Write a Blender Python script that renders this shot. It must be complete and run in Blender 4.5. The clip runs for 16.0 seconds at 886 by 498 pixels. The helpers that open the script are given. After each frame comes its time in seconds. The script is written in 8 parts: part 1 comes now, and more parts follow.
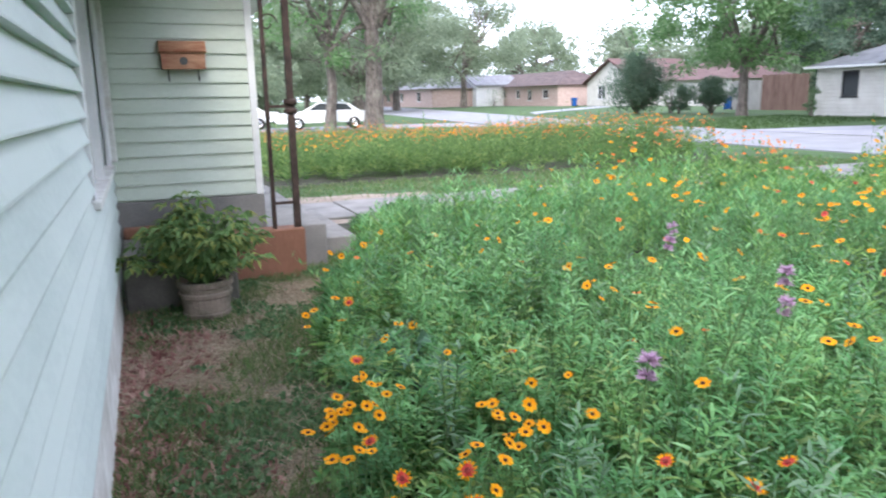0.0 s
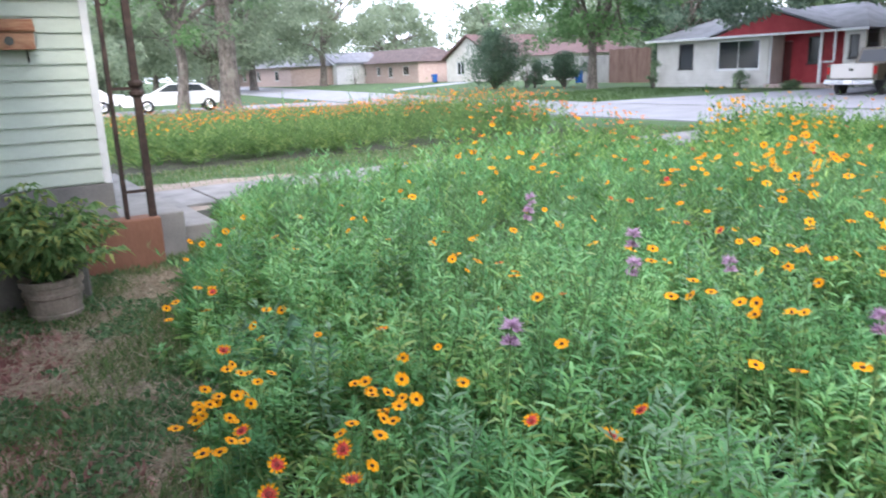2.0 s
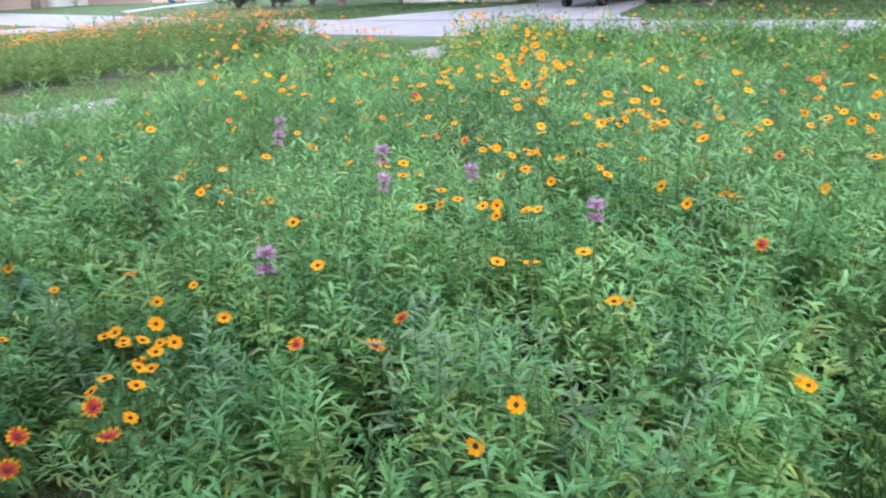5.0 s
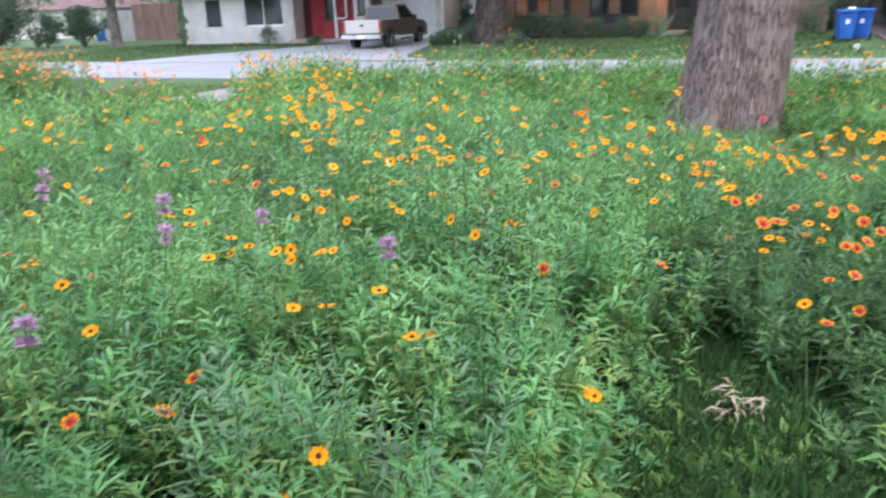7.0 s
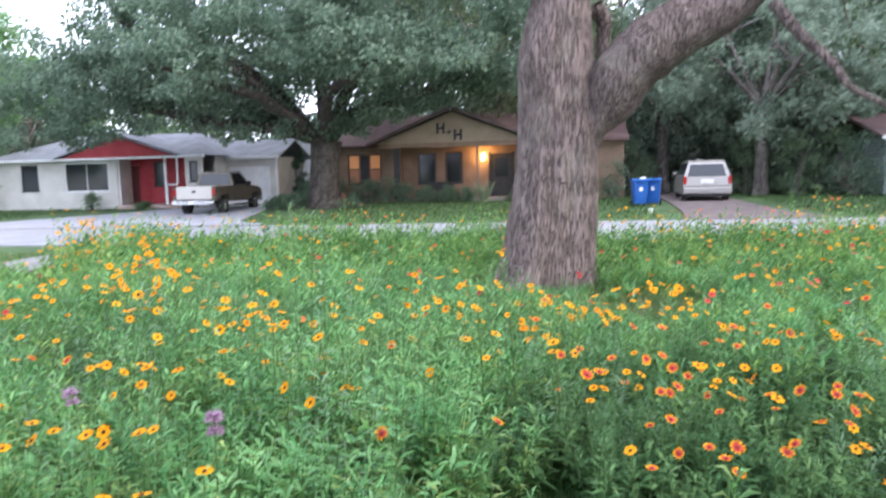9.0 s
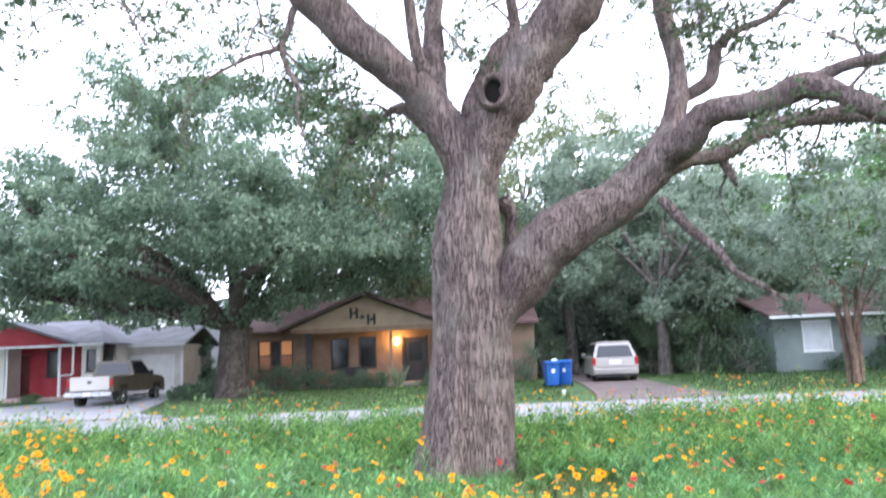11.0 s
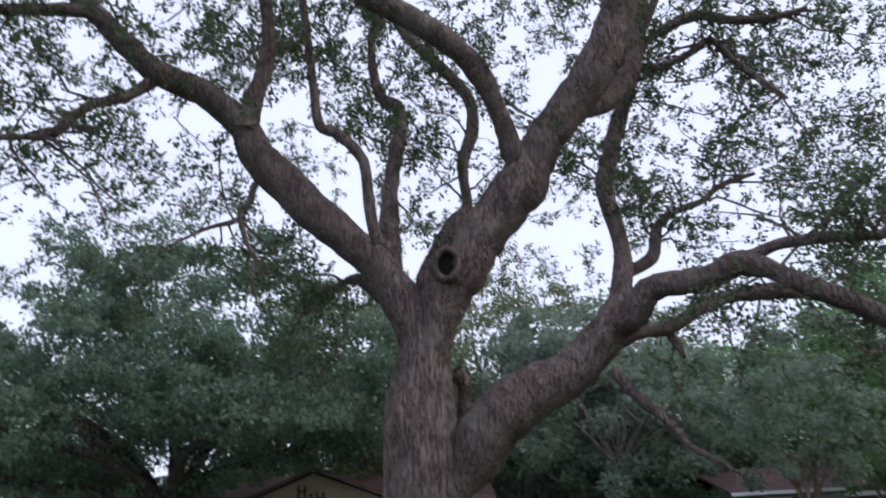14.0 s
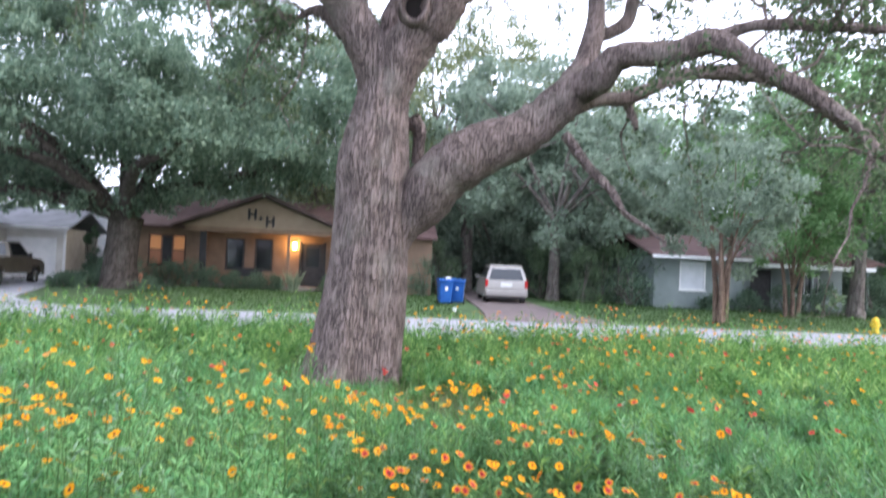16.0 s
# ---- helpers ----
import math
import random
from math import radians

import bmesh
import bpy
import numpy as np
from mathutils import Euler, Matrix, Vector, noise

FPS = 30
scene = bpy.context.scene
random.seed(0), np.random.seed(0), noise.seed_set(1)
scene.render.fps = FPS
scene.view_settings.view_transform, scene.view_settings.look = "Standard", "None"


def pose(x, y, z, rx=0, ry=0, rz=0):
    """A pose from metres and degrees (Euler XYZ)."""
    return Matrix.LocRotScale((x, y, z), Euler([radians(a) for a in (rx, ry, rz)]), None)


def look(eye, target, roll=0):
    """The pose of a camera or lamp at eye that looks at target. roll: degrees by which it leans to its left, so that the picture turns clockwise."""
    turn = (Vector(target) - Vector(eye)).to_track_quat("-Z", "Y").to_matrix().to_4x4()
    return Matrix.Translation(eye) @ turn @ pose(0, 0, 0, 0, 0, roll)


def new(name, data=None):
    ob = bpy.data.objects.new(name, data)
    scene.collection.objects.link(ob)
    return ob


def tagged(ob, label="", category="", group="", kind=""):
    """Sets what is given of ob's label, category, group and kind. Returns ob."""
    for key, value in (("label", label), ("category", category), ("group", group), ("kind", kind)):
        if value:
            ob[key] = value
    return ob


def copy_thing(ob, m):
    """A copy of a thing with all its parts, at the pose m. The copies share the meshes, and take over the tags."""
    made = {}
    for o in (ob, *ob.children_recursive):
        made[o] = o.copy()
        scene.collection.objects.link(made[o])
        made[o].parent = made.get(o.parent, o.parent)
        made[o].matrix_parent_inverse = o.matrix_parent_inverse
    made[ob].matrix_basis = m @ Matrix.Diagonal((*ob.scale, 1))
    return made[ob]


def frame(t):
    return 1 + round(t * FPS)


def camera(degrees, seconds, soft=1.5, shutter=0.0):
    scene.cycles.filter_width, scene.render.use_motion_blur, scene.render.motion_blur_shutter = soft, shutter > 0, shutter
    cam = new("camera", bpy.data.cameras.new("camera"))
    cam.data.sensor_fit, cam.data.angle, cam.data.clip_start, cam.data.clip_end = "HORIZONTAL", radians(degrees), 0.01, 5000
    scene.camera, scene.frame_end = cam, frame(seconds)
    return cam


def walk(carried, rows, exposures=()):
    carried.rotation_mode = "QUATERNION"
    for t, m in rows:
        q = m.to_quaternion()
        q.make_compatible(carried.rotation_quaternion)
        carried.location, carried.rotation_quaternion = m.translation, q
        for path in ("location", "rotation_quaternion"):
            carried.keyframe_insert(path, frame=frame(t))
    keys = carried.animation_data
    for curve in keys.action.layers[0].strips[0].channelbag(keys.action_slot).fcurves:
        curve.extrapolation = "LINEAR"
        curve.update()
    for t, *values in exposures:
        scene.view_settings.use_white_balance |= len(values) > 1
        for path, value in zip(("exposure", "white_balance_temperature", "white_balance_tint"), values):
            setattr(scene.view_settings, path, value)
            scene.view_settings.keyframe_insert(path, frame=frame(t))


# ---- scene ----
cam = camera(63.0, 16.0, soft=1.9, shutter=0.65)
PATH = [
    (0.0, pose(0.049, 0.054, 1.612, 78.15, 1.16, -22.42)),
    (0.5, pose(0.049, 0.053, 1.614, 77.70, 1.08, -25.77)),
    (1.0, pose(0.048, 0.050, 1.617, 77.50, 1.21, -28.48)),
    (1.5, pose(0.052, 0.044, 1.616, 77.03, 1.54, -30.69)),
    (2.0, pose(0.060, 0.032, 1.614, 76.14, 2.06, -33.14)),
    (2.5, pose(0.069, 0.021, 1.614, 74.77, 2.52, -36.53)),
    (3.0, pose(0.071, 0.015, 1.616, 73.41, 2.46, -40.25)),
    (3.5, pose(0.070, 0.012, 1.614, 72.25, 1.95, -43.40)),
    (6.0, pose(0.135, -0.034, 1.601, 69.63, 2.77, -59.37)),
    (6.5, pose(0.142, -0.042, 1.603, 70.75, 2.29, -63.77)),
    (7.0, pose(0.148, -0.040, 1.607, 71.70, 1.93, -67.84)),
    (7.5, pose(0.146, -0.045, 1.609, 74.57, 1.46, -71.44)),
    (8.0, pose(0.137, -0.050, 1.615, 77.52, 1.18, -74.56)),
    (8.5, pose(0.141, -0.057, 1.614, 80.71, 1.19, -77.73)),
    (9.0, pose(0.150, -0.063, 1.620, 83.96, 1.51, -80.63)),
    (11.5, pose(0.125, -0.009, 1.639, 102.09, 2.87, -88.54)),
    (12.0, pose(0.121, -0.000, 1.631, 105.99, 3.41, -89.00)),
    (12.5, pose(0.117, -0.018, 1.622, 109.48, 3.74, -87.93)),
    (13.0, pose(0.133, -0.014, 1.618, 112.12, 4.06, -88.26)),
    (13.5, pose(0.106, -0.057, 1.617, 112.85, 3.70, -88.56)),
    (14.0, pose(0.088, -0.070, 1.622, 111.53, 2.81, -90.87)),
    (14.5, pose(0.068, -0.055, 1.640, 108.34, 2.14, -93.78)),
    (15.0, pose(0.063, -0.051, 1.643, 104.22, 0.94, -95.51)),
    (15.5, pose(0.038, -0.035, 1.658, 97.11, -1.10, -96.17)),
    (16.0, pose(-0.011, -0.041, 1.674, 91.36, -2.50, -95.53)),
    (16.2, pose(-0.028, -0.043, 1.680, 89.06, -3.06, -95.28)),
]
EXPOSURES = [(0, 1.45), (9.0, 1.5), (11.3, 1.72), (12.0, 1.62), (12.5, 1.12), (13.0, 0.65), (13.5, 0.15), (14.0, -0.25), (14.5, -0.3), (15.0, -0.3), (15.5, 0.75), (16.0, 1.45)]

walk(cam, PATH, EXPOSURES)

# ---- world and light ----
world = bpy.data.worlds.new("overcast_evening")
scene.world = world
world.use_nodes = True
wn, wl = world.node_tree.nodes, world.node_tree.links
wn.clear()
w_out, w_bg = wn.new("ShaderNodeOutputWorld"), wn.new("ShaderNodeBackground")
w_sky, w_mix = wn.new("ShaderNodeTexSky"), wn.new("ShaderNodeMix")
w_sky.sky_type = "NISHITA"
w_sky.sun_disc = False
w_sky.sun_elevation, w_sky.sun_rotation = radians(24), radians(200)
w_sky.dust_density, w_sky.air_density = 3.0, 1.0
w_mix.data_type = "RGBA"
w_mix.inputs[0].default_value = 0.8
w_mix.inputs[7].default_value = (8.6, 9.2, 11.7, 1)      # the cloud veil
wl.new(w_sky.outputs[0], w_mix.inputs[6])
wl.new(w_mix.outputs[2], w_bg.inputs[0])
w_bg.inputs[1].default_value = 0.15
wl.new(w_bg.outputs[0], w_out.inputs[0])

sun = new("sun", bpy.data.lights.new("sun", "SUN"))
sun.data.energy, sun.data.angle, sun.data.color = 1.0, radians(25), (1.0, 0.95, 0.88)
sun.matrix_basis = look((-10, -27, 25), (0, 0, 0))

# ---- materials ----


def mat(name, a, b, scale=6.0, rough=0.8, bump=0.25, fine=70.0, metallic=0.0, spec=0.4, stretch=(1, 1, 1), per=0.0):
    """A surface that wanders between the colours a and b at two scales, with fine relief. per: variation from piece to piece."""
    m = bpy.data.materials.new(name)
    m.use_nodes = True
    n, l = m.node_tree.nodes, m.node_tree.links
    p = n["Principled BSDF"]
    co, mp = n.new("ShaderNodeTexCoord"), n.new("ShaderNodeMapping")
    mp.inputs["Scale"].default_value = stretch
    l.new(co.outputs["Object"], mp.inputs[0])
    big, small = n.new("ShaderNodeTexNoise"), n.new("ShaderNodeTexNoise")
    big.inputs["Scale"].default_value, big.inputs["Detail"].default_value = scale, 5
    small.inputs["Scale"].default_value, small.inputs["Detail"].default_value = fine, 3
    l.new(mp.outputs[0], big.inputs[0])
    l.new(mp.outputs[0], small.inputs[0])
    add = n.new("ShaderNodeMath")
    add.operation = "MULTIPLY_ADD"
    l.new(small.outputs[0], add.inputs[0])
    add.inputs[1].default_value = 0.35
    l.new(big.outputs[0], add.inputs[2])
    ramp = n.new("ShaderNodeMapRange")
    l.new(add.outputs[0], ramp.inputs[0])
    ramp.inputs[1].default_value, ramp.inputs[2].default_value = 0.45, 0.9
    val = ramp.outputs[0]
    if per:
        info, sh = n.new("ShaderNodeObjectInfo"), n.new("ShaderNodeMath")
        sh.operation = "MULTIPLY_ADD"
        l.new(info.outputs["Random"], sh.inputs[0])
        sh.inputs[1].default_value = per
        l.new(val, sh.inputs[2])
        val = sh.outputs[0]
    mix = n.new("ShaderNodeMix")
    mix.data_type = "RGBA"
    mix.inputs[6].default_value, mix.inputs[7].default_value = (*a, 1), (*b, 1)
    l.new(val, mix.inputs[0])
    l.new(mix.outputs[2], p.inputs["Base Color"])
    p.inputs["Roughness"].default_value = rough
    p.inputs["Metallic"].default_value = metallic
    p.inputs["Specular IOR Level"].default_value = spec
    if bump:
        bp = n.new("ShaderNodeBump")
        bp.inputs["Strength"].default_value, bp.inputs["Distance"].default_value = bump, 0.02
        l.new(add.outputs[0], bp.inputs["Height"])
        l.new(bp.outputs[0], p.inputs["Normal"])
    return m


def leaf_mat(name, stops, through_light=0.35, rough=0.7, patches=0.0):
    """Foliage: each leaf takes its own colour out of the stops, and lets some light through; patches makes neighbouring plants differ."""
    m = bpy.data.materials.new(name)
    m.use_nodes = True
    n, l = m.node_tree.nodes, m.node_tree.links
    p, out = n["Principled BSDF"], n["Material Output"]
    geo, ramp = n.new("ShaderNodeNewGeometry"), n.new("ShaderNodeValToRGB")
    l.new(geo.outputs["Random Per Island"], ramp.inputs[0])
    els = ramp.color_ramp.elements
    while len(els) < len(stops):
        els.new(0.5)
    for i, (e, c) in enumerate(zip(els, stops)):
        e.position, e.color = i / max(1, len(stops) - 1), (*c, 1)
    tint = ramp.outputs[0]
    if patches:
        co, no = n.new("ShaderNodeTexCoord"), n.new("ShaderNodeTexNoise")
        no.inputs["Scale"].default_value, no.inputs["Detail"].default_value = 3.2, 2
        l.new(co.outputs["Object"], no.inputs[0])
        hs, r1, r2 = n.new("ShaderNodeHueSaturation"), n.new("ShaderNodeMapRange"), n.new("ShaderNodeMapRange")
        for r, lo, hi in ((r1, 1 - 0.65 * patches, 1 + 0.75 * patches), (r2, 0.5 + 0.05 * patches, 0.5 - 0.035 * patches)):
            r.inputs[1].default_value, r.inputs[2].default_value, r.inputs[3].default_value, r.inputs[4].default_value = 0.32, 0.68, lo, hi
            l.new(no.outputs[0], r.inputs[0])
        l.new(r1.outputs[0], hs.inputs["Value"])
        l.new(r2.outputs[0], hs.inputs["Hue"])
        l.new(tint, hs.inputs["Color"])
        tint = hs.outputs[0]
    l.new(tint, p.inputs["Base Color"])
    p.inputs["Roughness"].default_value = rough
    p.inputs["Specular IOR Level"].default_value = 0.2
    tr, mix = n.new("ShaderNodeBsdfTranslucent"), n.new("ShaderNodeMixShader")
    l.new(tint, tr.inputs[0])
    mix.inputs[0].default_value = through_light
    l.new(p.outputs[0], mix.inputs[1])
    l.new(tr.outputs[0], mix.inputs[2])
    l.new(mix.outputs[0], out.inputs[0])
    return m


def glow(name, colour, strength):
    m = bpy.data.materials.new(name)
    m.use_nodes = True
    p = m.node_tree.nodes["Principled BSDF"]
    p.inputs["Base Color"].default_value = (*colour, 1)
    p.inputs["Emission Color"].default_value, p.inputs["Emission Strength"].default_value = (*colour, 1), strength
    return m


def bark_mat(name, a, b, scale=1.0, squash=0.10):
    """Furrowed bark: long upright plates, with deep relief."""
    m = bpy.data.materials.new(name)
    m.use_nodes = True
    n, l = m.node_tree.nodes, m.node_tree.links
    p = n["Principled BSDF"]
    co = n.new("ShaderNodeTexCoord")
    mp = n.new("ShaderNodeMapping")
    mp.inputs["Scale"].default_value = (scale, scale, scale * squash)
    l.new(co.outputs["Object"], mp.inputs[0])
    warp = n.new("ShaderNodeTexNoise")
    warp.inputs["Scale"].default_value, warp.inputs["Detail"].default_value = 34, 6
    l.new(mp.outputs[0], warp.inputs[0])
    rid = n.new("ShaderNodeTexNoise")
    rid.inputs["Scale"].default_value, rid.inputs["Detail"].default_value, rid.inputs["Roughness"].default_value = 15, 4, 0.6
    l.new(mp.outputs[0], rid.inputs[0])
    big = n.new("ShaderNodeTexNoise")
    big.inputs["Scale"].default_value, big.inputs["Detail"].default_value = 2.3, 6
    l.new(co.outputs["Object"], big.inputs[0])
    mid_ = n.new("ShaderNodeMath")
    mid_.operation = "SUBTRACT"
    mid_.inputs[1].default_value = 0.5
    l.new(rid.outputs[0], mid_.inputs[0])
    off = n.new("ShaderNodeMath")
    off.operation = "ABSOLUTE"
    l.new(mid_.outputs[0], off.inputs[0])
    furrow = n.new("ShaderNodeMapRange")
    furrow.inputs[1].default_value, furrow.inputs[2].default_value, furrow.inputs[3].default_value = 0.0, 0.055, 0.15
    l.new(off.outputs[0], furrow.inputs[0])
    tone = n.new("ShaderNodeMath")
    tone.operation = "MULTIPLY"
    l.new(furrow.outputs[0], tone.inputs[0])
    l.new(warp.outputs[0], tone.inputs[1])
    ramp = n.new("ShaderNodeMapRange")
    ramp.inputs[1].default_value, ramp.inputs[2].default_value = 0.0, 0.62
    l.new(tone.outputs[0], ramp.inputs[0])
    mix = n.new("ShaderNodeMix")
    mix.data_type = "RGBA"
    mix.inputs[6].default_value, mix.inputs[7].default_value = (*a, 1), (*b, 1)
    l.new(ramp.outputs[0], mix.inputs[0])
    blot = n.new("ShaderNodeTexNoise")
    blot.inputs["Scale"].default_value, blot.inputs["Detail"].default_value = 4.5, 5
    l.new(co.outputs["Object"], blot.inputs[0])
    br = n.new("ShaderNodeMapRange")
    br.inputs[1].default_value, br.inputs[2].default_value, br.inputs[3].default_value, br.inputs[4].default_value = 0.35, 0.65, 0.6, 1.2
    l.new(blot.outputs[0], br.inputs[0])
    worn = n.new("ShaderNodeMath")
    worn.operation = "MULTIPLY"
    l.new(ramp.outputs[0], worn.inputs[0])
    l.new(br.outputs[0], worn.inputs[1])
    l.new(worn.outputs[0], mix.inputs[0])
    lich = n.new("ShaderNodeMix")
    lich.data_type = "RGBA"
    lr = n.new("ShaderNodeMapRange")
    lr.inputs[1].default_value, lr.inputs[2].default_value = 0.52, 0.72
    l.new(big.outputs[0], lr.inputs[0])
    lr.inputs[4].default_value = 0.45
    l.new(lr.outputs[0], lich.inputs[0])
    l.new(mix.outputs[2], lich.inputs[6])
    lich.inputs[7].default_value = (b[0] * 1.3, b[1] * 1.5, b[2] * 1.4, 1)
    l.new(lich.outputs[2], p.inputs["Base Color"])
    p.inputs["Roughness"].default_value = 0.95
    p.inputs["Specular IOR Level"].default_value = 0.15
    bp = n.new("ShaderNodeBump")
    bp.inputs["Strength"].default_value, bp.inputs["Distance"].default_value = 1.0, 0.05
    l.new(tone.outputs[0], bp.inputs["Height"])
    l.new(bp.outputs[0], p.inputs["Normal"])
    return m


def banded(name, a, b, pitch, rough=0.6, axis=2):
    """Lapped boards or shingle courses too far off to be told apart: a fine step every pitch metres."""
    m = mat(name, a, b, 1.5, rough, 0.0, 30)
    n, l = m.node_tree.nodes, m.node_tree.links
    p = n["Principled BSDF"]
    co, sep, ml, fr = n.new("ShaderNodeTexCoord"), n.new("ShaderNodeSeparateXYZ"), n.new("ShaderNodeMath"), n.new("ShaderNodeMath")
    ml.operation, fr.operation = "DIVIDE", "FRACT"
    ml.inputs[1].default_value = pitch
    l.new(co.outputs["Object"], sep.inputs[0])
    l.new(sep.outputs[axis], ml.inputs[0])
    l.new(ml.outputs[0], fr.inputs[0])
    bp = n.new("ShaderNodeBump")
    bp.inputs["Strength"].default_value, bp.inputs["Distance"].default_value, bp.invert = 0.9, 0.02, True
    l.new(fr.outputs[0], bp.inputs["Height"])
    l.new(bp.outputs[0], p.inputs["Normal"])
    return m


def glass(name, tint=(0.02, 0.025, 0.03), rough=0.06):
    m = bpy.data.materials.new(name)
    m.use_nodes = True
    p = m.node_tree.nodes["Principled BSDF"]
    p.inputs["Base Color"].default_value = (*tint, 1)
    p.inputs["Roughness"].default_value = rough
    p.inputs["Specular IOR Level"].default_value = 0.6
    return m


LAWN = mat("lawn_turf", (0.032, 0.066, 0.020), (0.066, 0.12, 0.038), 0.7, 0.95, 0.6, 45)
SOIL = mat("bed_soil", (0.018, 0.016, 0.011), (0.05, 0.055, 0.028), 3, 0.95, 0.8, 40)
ASPHALT = mat("worn_asphalt", (0.20, 0.20, 0.215), (0.28, 0.28, 0.295), 0.8, 0.9, 0.3, 60)
DRIVE = mat("driveway_concrete", (0.24, 0.24, 0.27), (0.32, 0.32, 0.35), 0.7, 0.85, 0.2, 50)
GRAVEL = mat("reddish_gravel", (0.105, 0.08, 0.078), (0.165, 0.13, 0.122), 1.2, 0.95, 0.5, 60)
SLAB = mat("weathered_concrete", (0.14, 0.133, 0.128), (0.26, 0.245, 0.232), 2.5, 0.9, 0.35, 60, per=0.2)
PLANTER_GREY = mat("dark_concrete", (0.10, 0.095, 0.085), (0.19, 0.18, 0.16), 4, 0.95, 0.4, 50)
PLANTER_BROWN = mat("brown_painted_concrete", (0.17, 0.075, 0.045), (0.26, 0.125, 0.08), 4, 0.85, 0.3, 50, stretch=(1, 1, 0.4))
SIDING = mat("pale_mint_siding", (0.46, 0.54, 0.52), (0.62, 0.69, 0.66), 1.7, 0.55, 0.12, 40, stretch=(1, 0.5, 1), per=0.5)
SIDING_PORCH = mat("pale_green_siding", (0.47, 0.53, 0.45), (0.57, 0.63, 0.54), 1.7, 0.55, 0.12, 40, stretch=(0.5, 1, 1), per=0.12)
WHITE = mat("white_paint", (0.66, 0.67, 0.68), (0.80, 0.80, 0.80), 3, 0.5, 0.1, 50)
OLD_WHITE = mat("chipped_white_paint", (0.50, 0.48, 0.44), (0.80, 0.80, 0.78), 7, 0.6, 0.25, 60)
IRON = mat("rusty_dark_iron", (0.03, 0.022, 0.02), (0.085, 0.055, 0.045), 14, 0.7, 0.4, 120, metallic=0.5)
RUST_WOOD = mat("stained_cedar", (0.24, 0.07, 0.035), (0.56, 0.33, 0.20), 11, 0.7, 0.4, 60, stretch=(0.25, 1, 1))
DARK_METAL = mat("dark_metal", (0.05, 0.05, 0.045), (0.11, 0.11, 0.10), 20, 0.5, 0.2, 90, metallic=0.7)
POT = mat("mossy_pot_clay", (0.12, 0.105, 0.08), (0.34, 0.27, 0.22), 5, 0.9, 0.4, 50)
DARK_GLASS = glass("dark_window_glass")
CAR_GLASS = glass("tinted_car_glass", (0.015, 0.02, 0.025), 0.12)
OAK_BARK = bark_mat("live_oak_bark", (0.078, 0.060, 0.055), (0.315, 0.245, 0.228), 1.5, 0.13)
# Oak across the street: leaves greyed and lightened to carry the haze.
FAR_OAK_LEAF = leaf_mat("haze_lightened_oak_leaf", [(0.105, 0.165, 0.118), (0.17, 0.245, 0.175), (0.25, 0.325, 0.235)], 0.5)
# Darker copy of the far bark: the crown's shadow painted into the trunk.
SHADED_BARK = bark_mat("shade_darkened_bark", (0.028, 0.023, 0.021), (0.14, 0.118, 0.105), 0.7)
FAR_BARK = bark_mat("grey_bark", (0.06, 0.05, 0.046), (0.26, 0.225, 0.205), 0.7)
PINK_BARK = bark_mat("smooth_tan_bark", (0.09, 0.06, 0.05), (0.25, 0.175, 0.135), 0.8)
CREAM = banded("cream_siding", (0.52, 0.50, 0.46), (0.66, 0.64, 0.60), 0.2)
TAN = mat("tan_brick_paint", (0.20, 0.135, 0.095), (0.28, 0.195, 0.14), 2, 0.85, 0.2, 30)
PINK_BRICK = mat("pinkish_brick", (0.44, 0.32, 0.29), (0.56, 0.44, 0.40), 3, 0.9, 0.2, 25)
GREYBLUE = banded("grey_green_siding", (0.155, 0.19, 0.185), (0.21, 0.245, 0.24), 0.2)
RED = mat("barn_red_paint", (0.28, 0.02, 0.03), (0.38, 0.04, 0.05), 2, 0.6, 0.15, 40)
ROOF_GREY = banded("grey_shingles", (0.16, 0.16, 0.175), (0.25, 0.25, 0.27), 0.14, 0.9)
ROOF_BROWN = banded("brown_shingles", (0.07, 0.05, 0.05), (0.14, 0.10, 0.095), 0.14, 0.9)
ROOF_RED = banded("reddish_shingles", (0.085, 0.048, 0.046), (0.145, 0.088, 0.082), 0.14, 0.9)
BLACK_TRIM = mat("near_black_paint", (0.015, 0.015, 0.017), (0.04, 0.04, 0.042), 5, 0.5, 0.1, 40)
WOOD_FENCE = mat("old_brown_boards", (0.12, 0.07, 0.055), (0.22, 0.14, 0.115), 3, 0.9, 0.3, 40, stretch=(1, 1, 0.3), per=0.3)
GREY_FENCE = mat("grey_weathered_boards", (0.20, 0.19, 0.18), (0.34, 0.33, 0.31), 3, 0.9, 0.3, 40, stretch=(1, 1, 0.3), per=0.3)
BLUE_BIN = mat("blue_plastic", (0.008, 0.075, 0.30), (0.015, 0.11, 0.40), 3, 0.45, 0.05, 60)
TYRE = mat("tyre_rubber", (0.012, 0.012, 0.013), (0.03, 0.03, 0.03), 20, 0.9, 0.2, 80)
CHROME = mat("dulled_chrome", (0.5, 0.5, 0.52), (0.7, 0.7, 0.72), 9, 0.25, 0.05, 60, metallic=1.0)
CAR_WHITE = mat("white_car_paint", (0.72, 0.73, 0.75), (0.80, 0.80, 0.82), 2, 0.25, 0.0, 30)
CAR_CHAMPAGNE = mat("champagne_car_paint", (0.30, 0.28, 0.265), (0.37, 0.35, 0.33), 2, 0.3, 0.0, 30, metallic=0.3)
CAR_OLIVE = mat("dark_bronze_car_paint", (0.075, 0.065, 0.05), (0.12, 0.105, 0.08), 2, 0.3, 0.0, 30, metallic=0.4)
